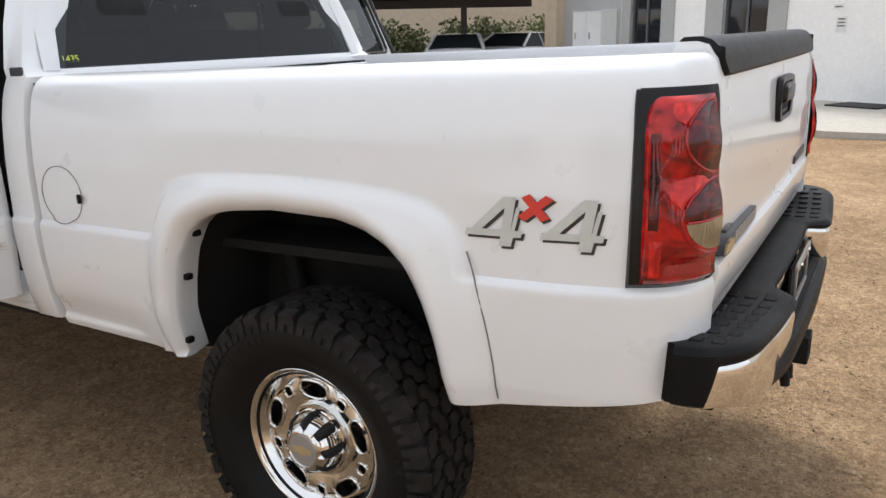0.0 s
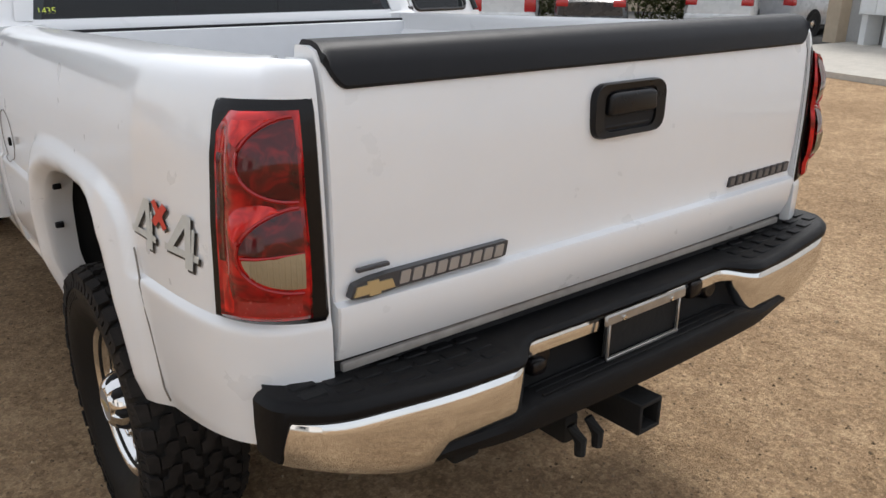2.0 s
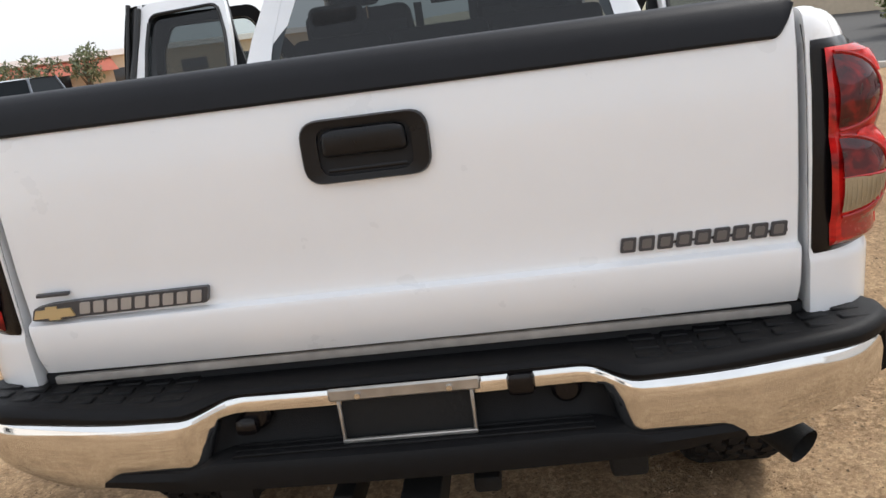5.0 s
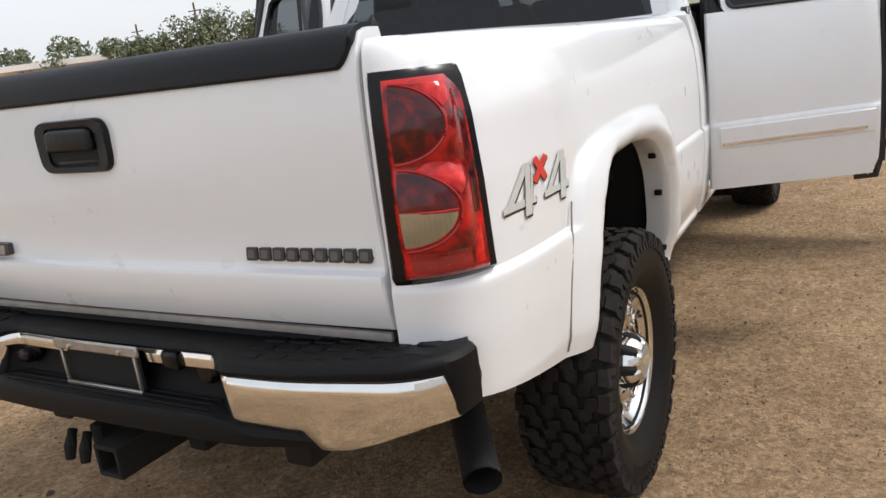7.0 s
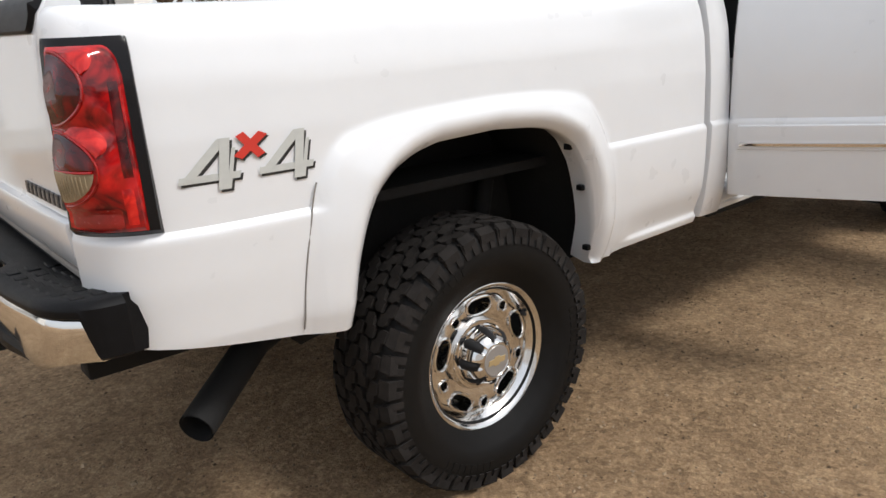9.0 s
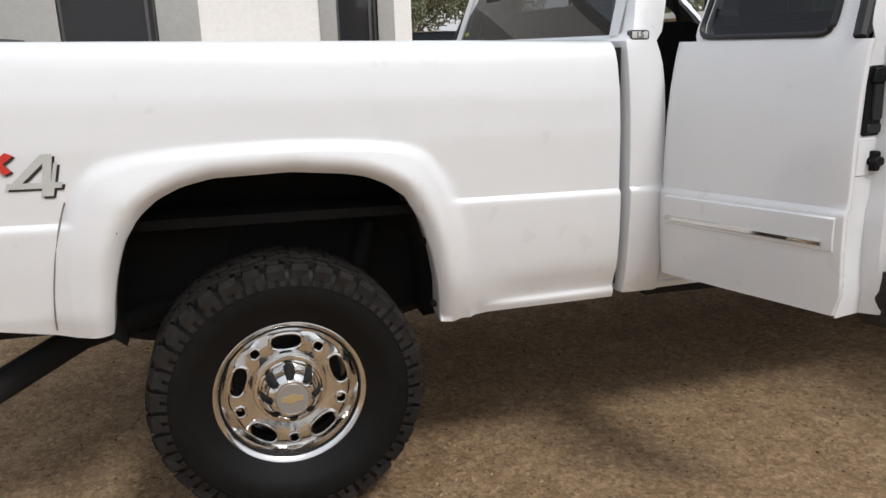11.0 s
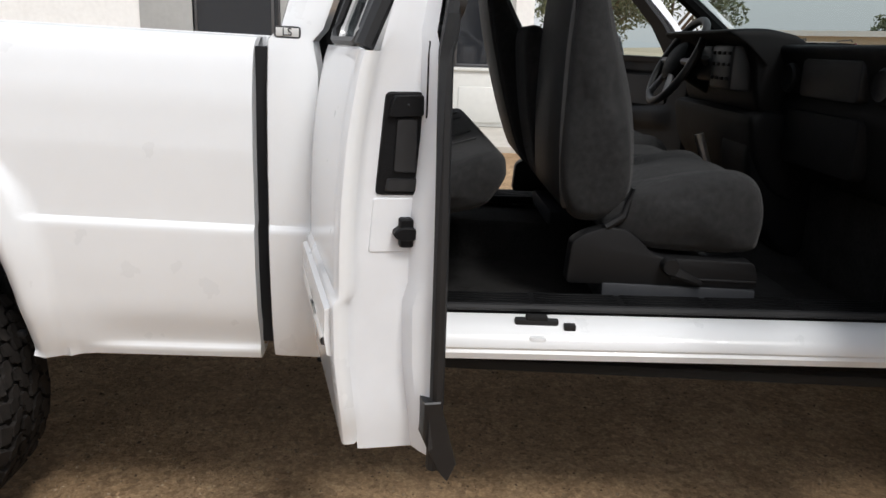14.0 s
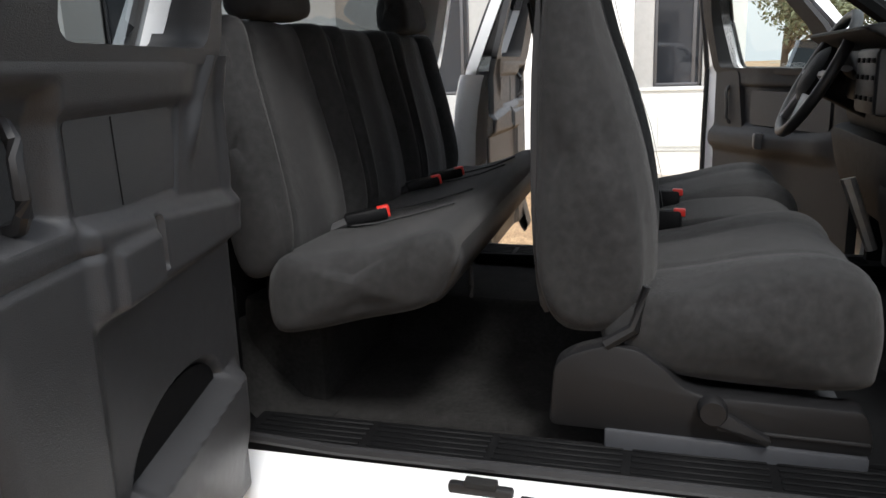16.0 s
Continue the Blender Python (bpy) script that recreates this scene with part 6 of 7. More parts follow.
# ---- ground ----
def dirt():
    m = bpy.data.materials.new("tan_dirt")
    m.use_nodes = True
    n, l = m.node_tree.nodes, m.node_tree.links
    p = n["Principled BSDF"]
    p.inputs["Roughness"].default_value = 0.95
    p.inputs["Specular IOR Level"].default_value = 0.15
    where = n.new("ShaderNodeTexCoord")

    def noise_tex(scale, detail=6, rough=0.6):
        t = n.new("ShaderNodeTexNoise")
        t.inputs["Scale"].default_value, t.inputs["Detail"].default_value, t.inputs["Roughness"].default_value = scale, detail, rough
        l.new(where.outputs["Object"], t.inputs["Vector"])
        return t

    big, mid, fine = noise_tex(0.55), noise_tex(5.0, 8, 0.7), noise_tex(70.0, 10, 0.8)
    ramp = n.new("ShaderNodeValToRGB")
    e = ramp.color_ramp.elements
    e[0].position, e[0].color = 0.34, (0.160, 0.097, 0.050, 1)
    e[1].position, e[1].color = 0.68, (0.86, 0.63, 0.39, 1)
    e.new(0.5).color = (0.44, 0.293, 0.168, 1)
    add = n.new("ShaderNodeMath")
    add.operation = "MULTIPLY_ADD"
    add.inputs[1].default_value = 0.55
    half = n.new("ShaderNodeMath")
    half.operation = "MULTIPLY_ADD"
    half.inputs[1].default_value = 0.22
    quarter = n.new("ShaderNodeMath")
    quarter.operation = "MULTIPLY"
    quarter.inputs[1].default_value = 0.23
    l.new(big.outputs["Fac"], quarter.inputs[0])
    l.new(mid.outputs["Fac"], half.inputs[0])
    l.new(quarter.outputs[0], half.inputs[2])
    l.new(fine.outputs["Fac"], add.inputs[0])
    l.new(half.outputs[0], add.inputs[2])
    l.new(add.outputs[0], ramp.inputs[0])
    cells = n.new("ShaderNodeTexVoronoi")
    cells.inputs["Scale"].default_value = 48
    l.new(where.outputs["Object"], cells.inputs["Vector"])
    speck = n.new("ShaderNodeMixRGB")
    speck.blend_type = "OVERLAY"
    speck.inputs[0].default_value = 0.30
    grey = n.new("ShaderNodeRGBToBW")
    l.new(cells.outputs["Color"], grey.inputs[0])
    l.new(ramp.outputs[0], speck.inputs[1])
    l.new(grey.outputs[0], speck.inputs[2])
    l.new(speck.outputs[0], p.inputs["Base Color"])
    grit = n.new("ShaderNodeTexVoronoi")
    grit.inputs["Scale"].default_value = 150
    l.new(where.outputs["Object"], grit.inputs["Vector"])
    hsum = n.new("ShaderNodeMath")
    hsum.operation = "MULTIPLY_ADD"
    hsum.inputs[1].default_value = -0.30
    l.new(grit.outputs["Distance"], hsum.inputs[0])
    l.new(fine.outputs["Fac"], hsum.inputs[2])
    b = n.new("ShaderNodeBump")
    b.inputs["Strength"].default_value, b.inputs["Distance"].default_value = 1.0, 0.018
    l.new(hsum.outputs[0], b.inputs["Height"])
    b2 = n.new("ShaderNodeBump")
    b2.inputs["Strength"].default_value, b2.inputs["Distance"].default_value = 0.9, 0.06
    l.new(mid.outputs["Fac"], b2.inputs["Height"])
    l.new(b.outputs[0], b2.inputs["Normal"])
    l.new(b2.outputs[0], p.inputs["Normal"])
    return m


DIRT = dirt()
bm = bmesh.new()
cs = [-400, -120, -50, -25] + [-14 + 0.25 * k for k in range(113)] + [25, 50, 120, 400]
rows = []
for y in cs:
    rows.append([(x, y, 0.012 * noise.noise((x * 0.5, y * 0.5, 0)) + 0.006 * noise.noise((x * 2.1, y * 2.1, 3)) if max(abs(x), abs(y)) < 14 else 0.0) for x in cs])
grid(bm, rows)
tagged(link("ground", bm, DIRT, rake=False), "bare tan dirt with fine gravel", "ground", kind="structure")


# loose grit and small stones, thicker near the truck
GRIT = material("gravel_stones", (0.36, 0.27, 0.18), 0.9, spec=0.2)
gn, gl_ = GRIT.node_tree.nodes, GRIT.node_tree.links
isl = gn.new("ShaderNodeNewGeometry")
tone = gn.new("ShaderNodeValToRGB")
tone.color_ramp.elements[0].color, tone.color_ramp.elements[1].color = (0.09, 0.058, 0.034, 1), (0.50, 0.37, 0.24, 1)
gl_.new(isl.outputs["Random Per Island"], tone.inputs[0])
gl_.new(tone.outputs[0], gn["Principled BSDF"].inputs["Base Color"])
stones = random.Random(3)
vs, fs = [], []
for _ in range(42000):
    a, r = stones.uniform(0, 6.283), stones.random() ** 0.6 * 4.6
    x, y = 1.2 * math.sin(a) * r * 0.9 + 0.3, math.cos(a) * r * 1.1 + 0.4
    s = stones.choice((0.0022, 0.003, 0.003, 0.004, 0.004, 0.006)) * stones.uniform(0.7, 1.5)
    if stones.random() < 0.006:
        s *= 2.6
    z = 0.012 * noise.noise((x * 0.5, y * 0.5, 0)) + 0.006 * noise.noise((x * 2.1, y * 2.1, 3)) + 0.2 * s
    k = len(vs)
    t = stones.uniform(0, 3.1)
    c, d = math.cos(t), math.sin(t)
    for px, py, pz in ((1, 0, 0), (0, 0.8, 0), (-0.9, 0.1, 0), (0.1, -0.75, 0), (0.1, 0, 0.7), (0, 0, -0.6)):
        px, py = px * stones.uniform(0.7, 1.3), py * stones.uniform(0.7, 1.3)
        vs.append((x + s * (c * px - d * py), y + s * (d * px + c * py), z + s * pz))
    fs += [(k + i, k + (i + 1) % 4, k + 4) for i in range(4)] + [(k + (i + 1) % 4, k + i, k + 5) for i in range(4)]
me = bpy.data.meshes.new("gravel")
me.from_pydata(vs, [], fs)
me.materials.append(GRIT)
tagged(new("gravel", me), "loose grit and small stones on the dirt", "gravel", kind="stuff")

# ---- buildings round the lot ----
rng = random.Random(7)
STUCCO = material("white_stucco", (0.86, 0.85, 0.83), 0.9, vary=0.05, scale=14, bump=0.35, bump_scale=90, spec=0.2)
GREYWALL = material("grey_painted_stucco", (0.40, 0.40, 0.39), 0.9, vary=0.06, scale=14, bump=0.35, bump_scale=90, spec=0.2)
TANWALL = material("beige_stucco", (0.55, 0.45, 0.33), 0.9, vary=0.08, scale=6, bump=0.3, bump_scale=60, spec=0.2)
CONCRETE = material("concrete", (0.46, 0.43, 0.38), 0.9, vary=0.12, scale=18, bump=0.3, bump_scale=120, spec=0.2)
ASPHALT = material("asphalt", (0.085, 0.083, 0.08), 0.92, vary=0.25, scale=30, bump=0.5, bump_scale=200, spec=0.2)
DOORPAINT = material("painted_door", (0.66, 0.66, 0.63), 0.5, vary=0.04, scale=10)
DARKPANE = material("dark_window_glass", (0.02, 0.022, 0.026), 0.04, spec=0.7)
FRAMEGREY = material("window_frame_metal", (0.12, 0.12, 0.125), 0.4, metal=0.4)
REDROOF = material("red_tile_roof", (0.33, 0.09, 0.055), 0.85, vary=0.2, scale=12)
SAND = material("dry_hillside", (0.48, 0.41, 0.30), 1.0, vary=0.15, scale=0.6, bump=0.3, bump_scale=4, spec=0.1)
BARK = material("bark", (0.13, 0.10, 0.075), 0.95, vary=0.3, scale=20, bump=0.6, bump_scale=40, spec=0.1)
POLEWOOD = material("weathered_pole", (0.30, 0.29, 0.27), 0.8, vary=0.15, scale=10)
PAPER = material("paper_notice", (0.72, 0.72, 0.70), 0.8, vary=0.05, scale=60)


def frame_at(x, y, d):
    """A frame whose x runs along d and whose y points into the building behind it."""
    u = Vector((*d, 0)).normalized()
    w = Vector((-u.y, u.x, 0))
    return Matrix(((u.x, w.x, 0, x), (u.y, w.y, 0, y), (0, 0, 1, 0), (0, 0, 0, 1)))


def fbox(M, a, b, c, d, e, f, r=0.0):
    return box(bmesh.new(), a, b, c, d, e, f, r, m=M)


def bfill(bm, M, a, b, c, d, e, f):
    return box(bm, a, b, c, d, e, f, m=M)


def facade(name, M, k0, k1, height, openings, mat, label, thick=0.25):
    """A wall along M's x from k0 to k1, with openings (a, b, bottom, top) cut through it."""
    bm = bmesh.new()
    at = k0
    for a, b, z0, z1 in sorted(openings):
        bfill(bm, M, at, a, 0, thick, 0, height)
        if z0 > 0.02:
            bfill(bm, M, a, b, 0, thick, 0, z0)
        bfill(bm, M, a, b, 0, thick, z1, height)
        at = b
    bfill(bm, M, at, k1, 0, thick, 0, height)
    return tagged(link(name, bm, mat, rake=False, smooth=False), label, "wall", kind="structure")


window_count = [0]


def window(M, a, b, z0, z1, mullion, label, surround=None):
    """A dark glazed window set back in its opening, with a metal frame and one upright bar; surround: the painted band's reach (left, right, below, above)."""
    window_count[0] += 1
    w = empty("window_%d" % window_count[0])
    tagged(w, label, "window", kind="structure")
    t = 0.05
    for name, q in (("frame_side", (a, a + t, z0, z1)), ("frame_side", (b - t, b, z0, z1)), ("frame_rail", (a + t, b - t, z0, z0 + t)), ("frame_rail", (a + t, b - t, z1 - t, z1)), ("mullion", (mullion - 0.025, mullion + 0.025, z0 + t, z1 - t))):
        part(name, fbox(M, q[0], q[1], 0.06, 0.13, q[2], q[3], 0.006), FRAMEGREY, w, rake=False)
    for p, q in ((a + t, mullion - 0.025), (mullion + 0.025, b - t)):
        part("pane", fbox(M, p, q, 0.09, 0.10, z0 + t, z1 - t), DARKPANE, w, rake=False)
    if surround:
        l, r, lo, hi = surround
        for q in ((a - l, a, z0 - lo, z1 + hi), (b, b + r, z0 - lo, z1 + hi), (a, b, z1, z1 + hi), (a, b, z0 - lo, z0)):
            if q[1] - q[0] > 0.02 and q[3] - q[2] > 0.02:
                part("surround", fbox(M, q[0], q[1], -0.03, 0.12, q[2], q[3], 0.008), GREYWALL, w, rake=False)
    return w


# west building: its front faces the truck
WM = frame_at(-10.0, 0.0, (0, 1))
facade("wall_west", WM, -14.0, 3.2, 4.6, [(-2.26, -0.86, 1.0, 3.0), (1.93, 2.62, 1.05, 2.95), (-7.6, -6.1, 1.0, 3.0)], STUCCO, "white stucco wall with grey window surrounds")
tagged(link("wall_west_end", fbox(WM, 2.95, 3.2, 0.25, 9.0, 0, 4.6), STUCCO, rake=False, smooth=False), "white stucco end wall", "wall", kind="structure")
tagged(link("roof_west", fbox(WM, -14.0, 3.2, 0.0, 9.0, 4.6, 4.8), GREYWALL, rake=False, smooth=False), "flat roof edge of the building", "roof", kind="structure")
window(WM, -2.26, -0.86, 1.0, 3.0, -1.0, "dark window in a grey painted surround", (0.83, 0.63, 0.85, 0.6))
window(WM, -7.6, -6.1, 1.0, 3.0, -6.85, "dark window in a grey painted surround", (0.83, 0.63, 0.85, 0.6))
window(WM, 1.93, 2.62, 1.05, 2.95, 2.50, "narrow dark window beside a grey frame", (0.28, 0.28, 0.02, 0.3))
door = empty("door_1")
tagged(door, "white panelled lower door with a sill", "door", kind="structure")
part("door_leaf", fbox(WM, 1.72, 2.88, -0.035, 0.0, 0.10, 1.0, 0.006), DOORPAINT, door, rake=False)
part("door_panel", fbox(WM, 2.02, 2.74, -0.06, -0.033, 0.16, 0.74, 0.014), DOORPAINT, door, rake=False)
part("door_sill", fbox(WM, 1.66, 2.94, -0.07, 0.0, 0.99, 1.04, 0.01), DOORPAINT, door, rake=False)
tagged(link("pavement_west", fbox(WM, -14.0, 3.6, -2.5, 0.0, -0.1, 0.09, 0.02), CONCRETE, rake=False), "pale concrete walk along the building", "pavement", kind="structure")

# east building
ed = Vector((0.49, 0.872, 0)).normalized()
EM = Matrix(((ed.x, ed.y, 0, 13.4), (ed.y, -ed.x, 0, -0.8), (0, 0, 1, 0), (0, 0, 0, 1)))
facade("wall_east", EM, -13.0, 6.55, 4.6, [(2.33, 3.44, 1.1, 3.1), (5.2, 6.2, 1.1, 3.1)], STUCCO, "white stucco wall with grey window surrounds")
facade("wall_east_return", EM, 6.55, 8.75, 4.6, [], GREYWALL, "grey stucco wall", 0.20)
tagged(link("column", fbox(EM, 8.75, 9.25, -0.25, 0.25, 0, 4.6, 0.01), TANWALL, rake=False), "beige stucco column at the corner", "column", kind="structure")
tagged(link("roof_east", fbox(EM, -13.0, 9.25, 0.0, 9.0, 4.6, 4.8), GREYWALL, rake=False, smooth=False), "flat roof edge of the building", "roof", kind="structure")
window(EM, 2.33, 3.44, 1.1, 3.1, 2.88, "dark window in a grey painted surround", (0.43, 0.46, 1.0, 0.5))
window(EM, 5.2, 6.2, 1.1, 3.1, 5.72, "dark window in a grey painted surround", (0.40, 0.3, 1.0, 0.5))
tagged(link("pavement_east", prism(bmesh.new(), [(9.2, -1.2), (9.2, -0.4), (10.3, 1.4), (11.0, 2.8), (12.2, 7.5), (13.4, 6.85), (17.6, 6.6), (13.2, -1.2), (7.0, -13.0), (4.0, -13.0)], "z", -0.1, 0.09), CONCRETE, rake=False), "pale concrete walk along the building", "pavement", kind="structure")
# thin black patch on the walk at the wall's foot
tagged(link("walk_dark_patch", fbox(EM, -0.6, 0.35, -0.85, -0.08, 0.088, 0.11, 0.005), BLACK, rake=False), "flat black patch on the concrete walk", "mat")
meter = empty("electrical_box")
tagged(meter, "white metal electrical cabinet on two legs by the wall", "utility box")
CABINET = material("cabinet_paint", (0.72, 0.73, 0.72), 0.5, vary=0.04, scale=8)
part("cabinet", fbox(EM, 6.7, 7.8, -0.45, -0.02, 0.75, 1.92, 0.02), CABINET, meter, rake=False)
for k in (6.75, 7.55):
    part("leg", fbox(EM, k, k + 0.2, -0.40, -0.05, 0.08, 0.76, 0.01), CABINET, meter, rake=False)
for k in (6.74, 7.28):
    dr = part("cabinet_door", fbox(EM, k, k + 0.48, -0.465, -0.445, 0.80, 1.87, 0.006), CABINET, meter, rake=False)
    part("door_handle", fbox(EM, k + 0.40, k + 0.43, -0.485, -0.46, 1.25, 1.40, 0.004), STEEL, dr, rake=False)
for k, z0, z1 in ((0.66, 1.33, 1.60), (0.74, 1.75, 1.82)):
    notice = tagged(link("notice", fbox(EM, k, k + 0.2, -0.012, -0.002, z0, z1), PAPER, rake=False, smooth=False), "small paper notice fixed to the white wall", "notice", group="notices on the wall")
    for j in range(3 if z1 - z0 > 0.1 else 1):
        part("text_bar", fbox(EM, k + 0.03, k + 0.17, -0.016, -0.012, z1 - 0.05 - 0.06 * j, z1 - 0.03 - 0.06 * j), BADGEDARK, notice, rake=False)

# parking lot to the north-east
tagged(link("parking_lot", prism(bmesh.new(), [(-6.0, 18.5), (13.4, 6.95), (17.8, 6.7), (19.0, 3.0), (60, 20), (40, 70), (0, 60)], "z", -0.1, 0.022), ASPHALT, rake=False), "grey asphalt parking lot", "road", kind="structure")
kd = Vector((13.35 + 6.0, 6.9 - 18.4, 0)).normalized()
KM = Matrix(((kd.x, -kd.y, 0, -6.0), (kd.y, kd.x, 0, 18.35), (0, 0, 1, 0), (0, 0, 0, 1)))
tagged(link("kerb", fbox(KM, 0.0, 21.4, -0.16, 0.0, -0.1, 0.10, 0.02), CONCRETE, rake=False), "pale concrete kerb at the lot's edge", "kerb", kind="structure")


# ---- parked vehicles ----
def car_paint(name, c):
    return material(name, c, 0.28, coat=0.8, vary=0.03, scale=6)


SILVER, WHITECAR, DARKCAR, REDCAR, GREYCAR = car_paint("silver_car_paint", (0.50, 0.51, 0.53)), car_paint("white_car_paint", (0.78, 0.78, 0.77)), car_paint("black_car_paint", (0.025, 0.026, 0.03)), car_paint("maroon_car_paint", (0.14, 0.02, 0.02)), car_paint("blue_grey_car_paint", (0.10, 0.12, 0.15))
CARGLASS = material("car_glass", (0.018, 0.022, 0.026), 0.45, spec=0.05)
LAMPRED = material("tail_lamp_red", (0.50, 0.02, 0.02), 0.15, coat=0.5)
SHAPES = {
    # length, width, roof height, belt line (y, z), greenhouse foot and roof (y rear to front)
    "sedan": (4.6, 1.78, 1.44, [(-2.3, 0.86), (-2.2, 0.98), (-1.5, 1.02), (0.9, 0.95), (1.7, 0.86), (2.2, 0.70), (2.3, 0.60)], (-1.75, 1.05), (-0.95, 0.25)),
    "hatch": (4.5, 1.80, 1.60, [(-2.25, 0.92), (-2.15, 1.02), (-1.5, 1.05), (0.9, 1.0), (1.7, 0.92), (2.15, 0.76), (2.25, 0.62)], (-2.1, 1.1), (-1.75, 0.3)),
    "suv": (4.8, 1.88, 1.82, [(-2.4, 1.08), (-2.3, 1.13), (0.9, 1.10), (1.9, 1.05), (2.3, 0.9), (2.4, 0.7)], (-2.32, 1.15), (-2.12, 0.45)),
    "pickup": (5.7, 1.96, 1.86, [(-2.85, 1.28), (-2.8, 1.30), (0.9, 1.24), (2.2, 1.18), (2.75, 1.05), (2.85, 0.8)], (-0.75, 1.35), (-0.55, 0.75)),
}


def vehicle(name, shape, paint, label, x, y, heading, group="parked cars", rack=False):
    """A parked vehicle; heading: degrees clockwise from +y."""
    L, W, H, belt, foot, roof = SHAPES[shape]
    v = empty(name, pose(x, y, 0.022 if x > 0 else 0.0, 0, 0, -heading))
    tagged(v, label, shape if shape in ("suv", "pickup") else "car", group=group)
    hw, low = W / 2, 0.24 if shape in ("sedan", "hatch") else 0.36
    bm = bmesh.new()
    rows = []
    ys = np.linspace(-L / 2, L / 2, 25)
    for yy in ys:
        end = max(0, abs(yy) - (L / 2 - 0.35)) / 0.35
        w = hw * (1 - 0.14 * end ** 2)
        top = interp(yy, belt)
        lo = low + 0.10 * end ** 3
        half = [(0.75 * w, lo), (0.97 * w, lo + 0.05), (w, lo + 0.25 * (top - lo)), (w, lo + 0.6 * (top - lo)), (0.97 * w, lo + 0.85 * (top - lo)), (0.93 * w, top - 0.02), (0.88 * w, top), (0.4 * w, top + 0.03)]
        rows.append([(a, yy, b) for a, b in half] + [(-a, yy, b) for a, b in reversed(half)])
    grid(bm, rows, close_u=True)
    for r in (rows[0], rows[-1]):
        bm.faces.new([bm.verts.new(p) for p in r])
    part("body", bm, paint, v, rake=False)
    fw, rw = hw * 0.90, hw * 0.70
    zb = interp(0, belt)
    F4 = [(-fw, foot[0], interp(foot[0], belt)), (fw, foot[0], interp(foot[0], belt)), (fw, foot[1], interp(foot[1], belt)), (-fw, foot[1], interp(foot[1], belt))]
    R4 = [(-rw, roof[0], H - 0.05), (rw, roof[0], H - 0.05), (rw, roof[1], H - 0.06), (-rw, roof[1], H - 0.06)]
    for name_, ids in (("rear_window", (0, 1)), ("side_window", (1, 2)), ("windscreen", (2, 3)), ("side_window", (3, 0))):
        i, j = ids
        gb = bmesh.new()
        gb.faces.new([gb.verts.new(p) for p in (F4[i], F4[j], R4[j], R4[i])])
        part(name_, gb, CARGLASS, v, rake=False, smooth=False)
    rb = bmesh.new()
    grid(rb, [[(xx * rw * 1.03, yy, H - 0.055 + 0.05 * (1 - (abs(xx)) ** 4) * math.sin(math.pi * min(1, max(0, 0.12 + 0.76 * (yy - roof[0]) / (roof[1] - roof[0]))))) for xx in (-1, -0.9, -0.5, 0, 0.5, 0.9, 1)] for yy in np.linspace(roof[0] - 0.04, roof[1] + 0.04, 7)])
    part("roof", rb, paint, v, rake=False)
    for i in range(4):
        part("pillar", tube(bmesh.new(), [F4[i], R4[i]], 0.045, 8), paint, v, rake=False)
    for s in (1, -1):
        my = (foot[0] + foot[1]) / 2
        part("door_pillar", tube(bmesh.new(), [(s * fw, my, zb), (s * rw, my - 0.05, H - 0.06)], 0.035, 8), paint if shape != "suv" else SEAL, v, rake=False)
        part("mirror", B(s * (hw + 0.09) - 0.09, s * (hw + 0.09) + 0.09, foot[1] - 0.35, foot[1] - 0.25, zb + 0.02, zb + 0.16, 0.03), paint, v, rake=False)
        zt = interp(-L / 2 + 0.1, belt)
        part("tail_lamp", B(s * hw * 0.76 - 0.15 if shape != "pickup" else s * hw * 0.84 - 0.09, s * hw * 0.76 + 0.15 if shape != "pickup" else s * hw * 0.84 + 0.09, -L / 2 - 0.015, -L / 2 + 0.16, zt - (0.20 if shape == "sedan" else 0.42), zt - 0.04, 0.03), LAMPRED, v, rake=False)
        for yy in (-L * 0.30, L * 0.31):
            r = 0.31 if low < 0.3 else 0.37
            wheel = part("wheel", lathe(bmesh.new(), [(0.20, -0.09), (r - 0.02, -0.10), (r, -0.07), (r, 0.07), (r - 0.02, 0.10), (0.20, 0.09)], 24, "x", (s * (hw - 0.085), yy, r), close=True), RUBBER, v, rake=False)
            part("rim", lathe(bmesh.new(), [(0.0, 0.07 * s), (0.06, 0.075 * s), (0.19, 0.05 * s), (0.215, 0.09 * s), (0.215, 0.0)], 20, "x", (s * (hw - 0.085), yy, r)), ALLOY, wheel, rake=False)
            part("wheel_arch", lathe(bmesh.new(), [(r + 0.07, 0.0), (r + 0.07, 0.004), (0.1, 0.004)], 24, "x", (s * (hw + 0.001) - (0.002 if s > 0 else 0.002), yy, r)), DARK, v, rake=False)
    part("rear_bumper", B(-hw * 0.93, hw * 0.93, -L / 2 - 0.06, -L / 2 + 0.12, low + 0.10, low + 0.34, 0.05), paint if shape != "pickup" else CHROME, v, rake=False)
    part("number_plate", B(-0.16, 0.16, -L / 2 - 0.075, -L / 2 - 0.058, low + 0.16, low + 0.30, 0.003), PAPER, v, rake=False)
    if shape == "pickup":
        part("tailgate_handle", B(-0.1, 0.1, -L / 2 - 0.01, -L / 2 + 0.02, 1.10, 1.17, 0.01), SEAL, v, rake=False)
        part("bed_liner", B(-hw * 0.80, hw * 0.80, -L / 2 + 0.08, -0.85, 1.29, 1.335, 0.01), UNDER, v, rake=False)
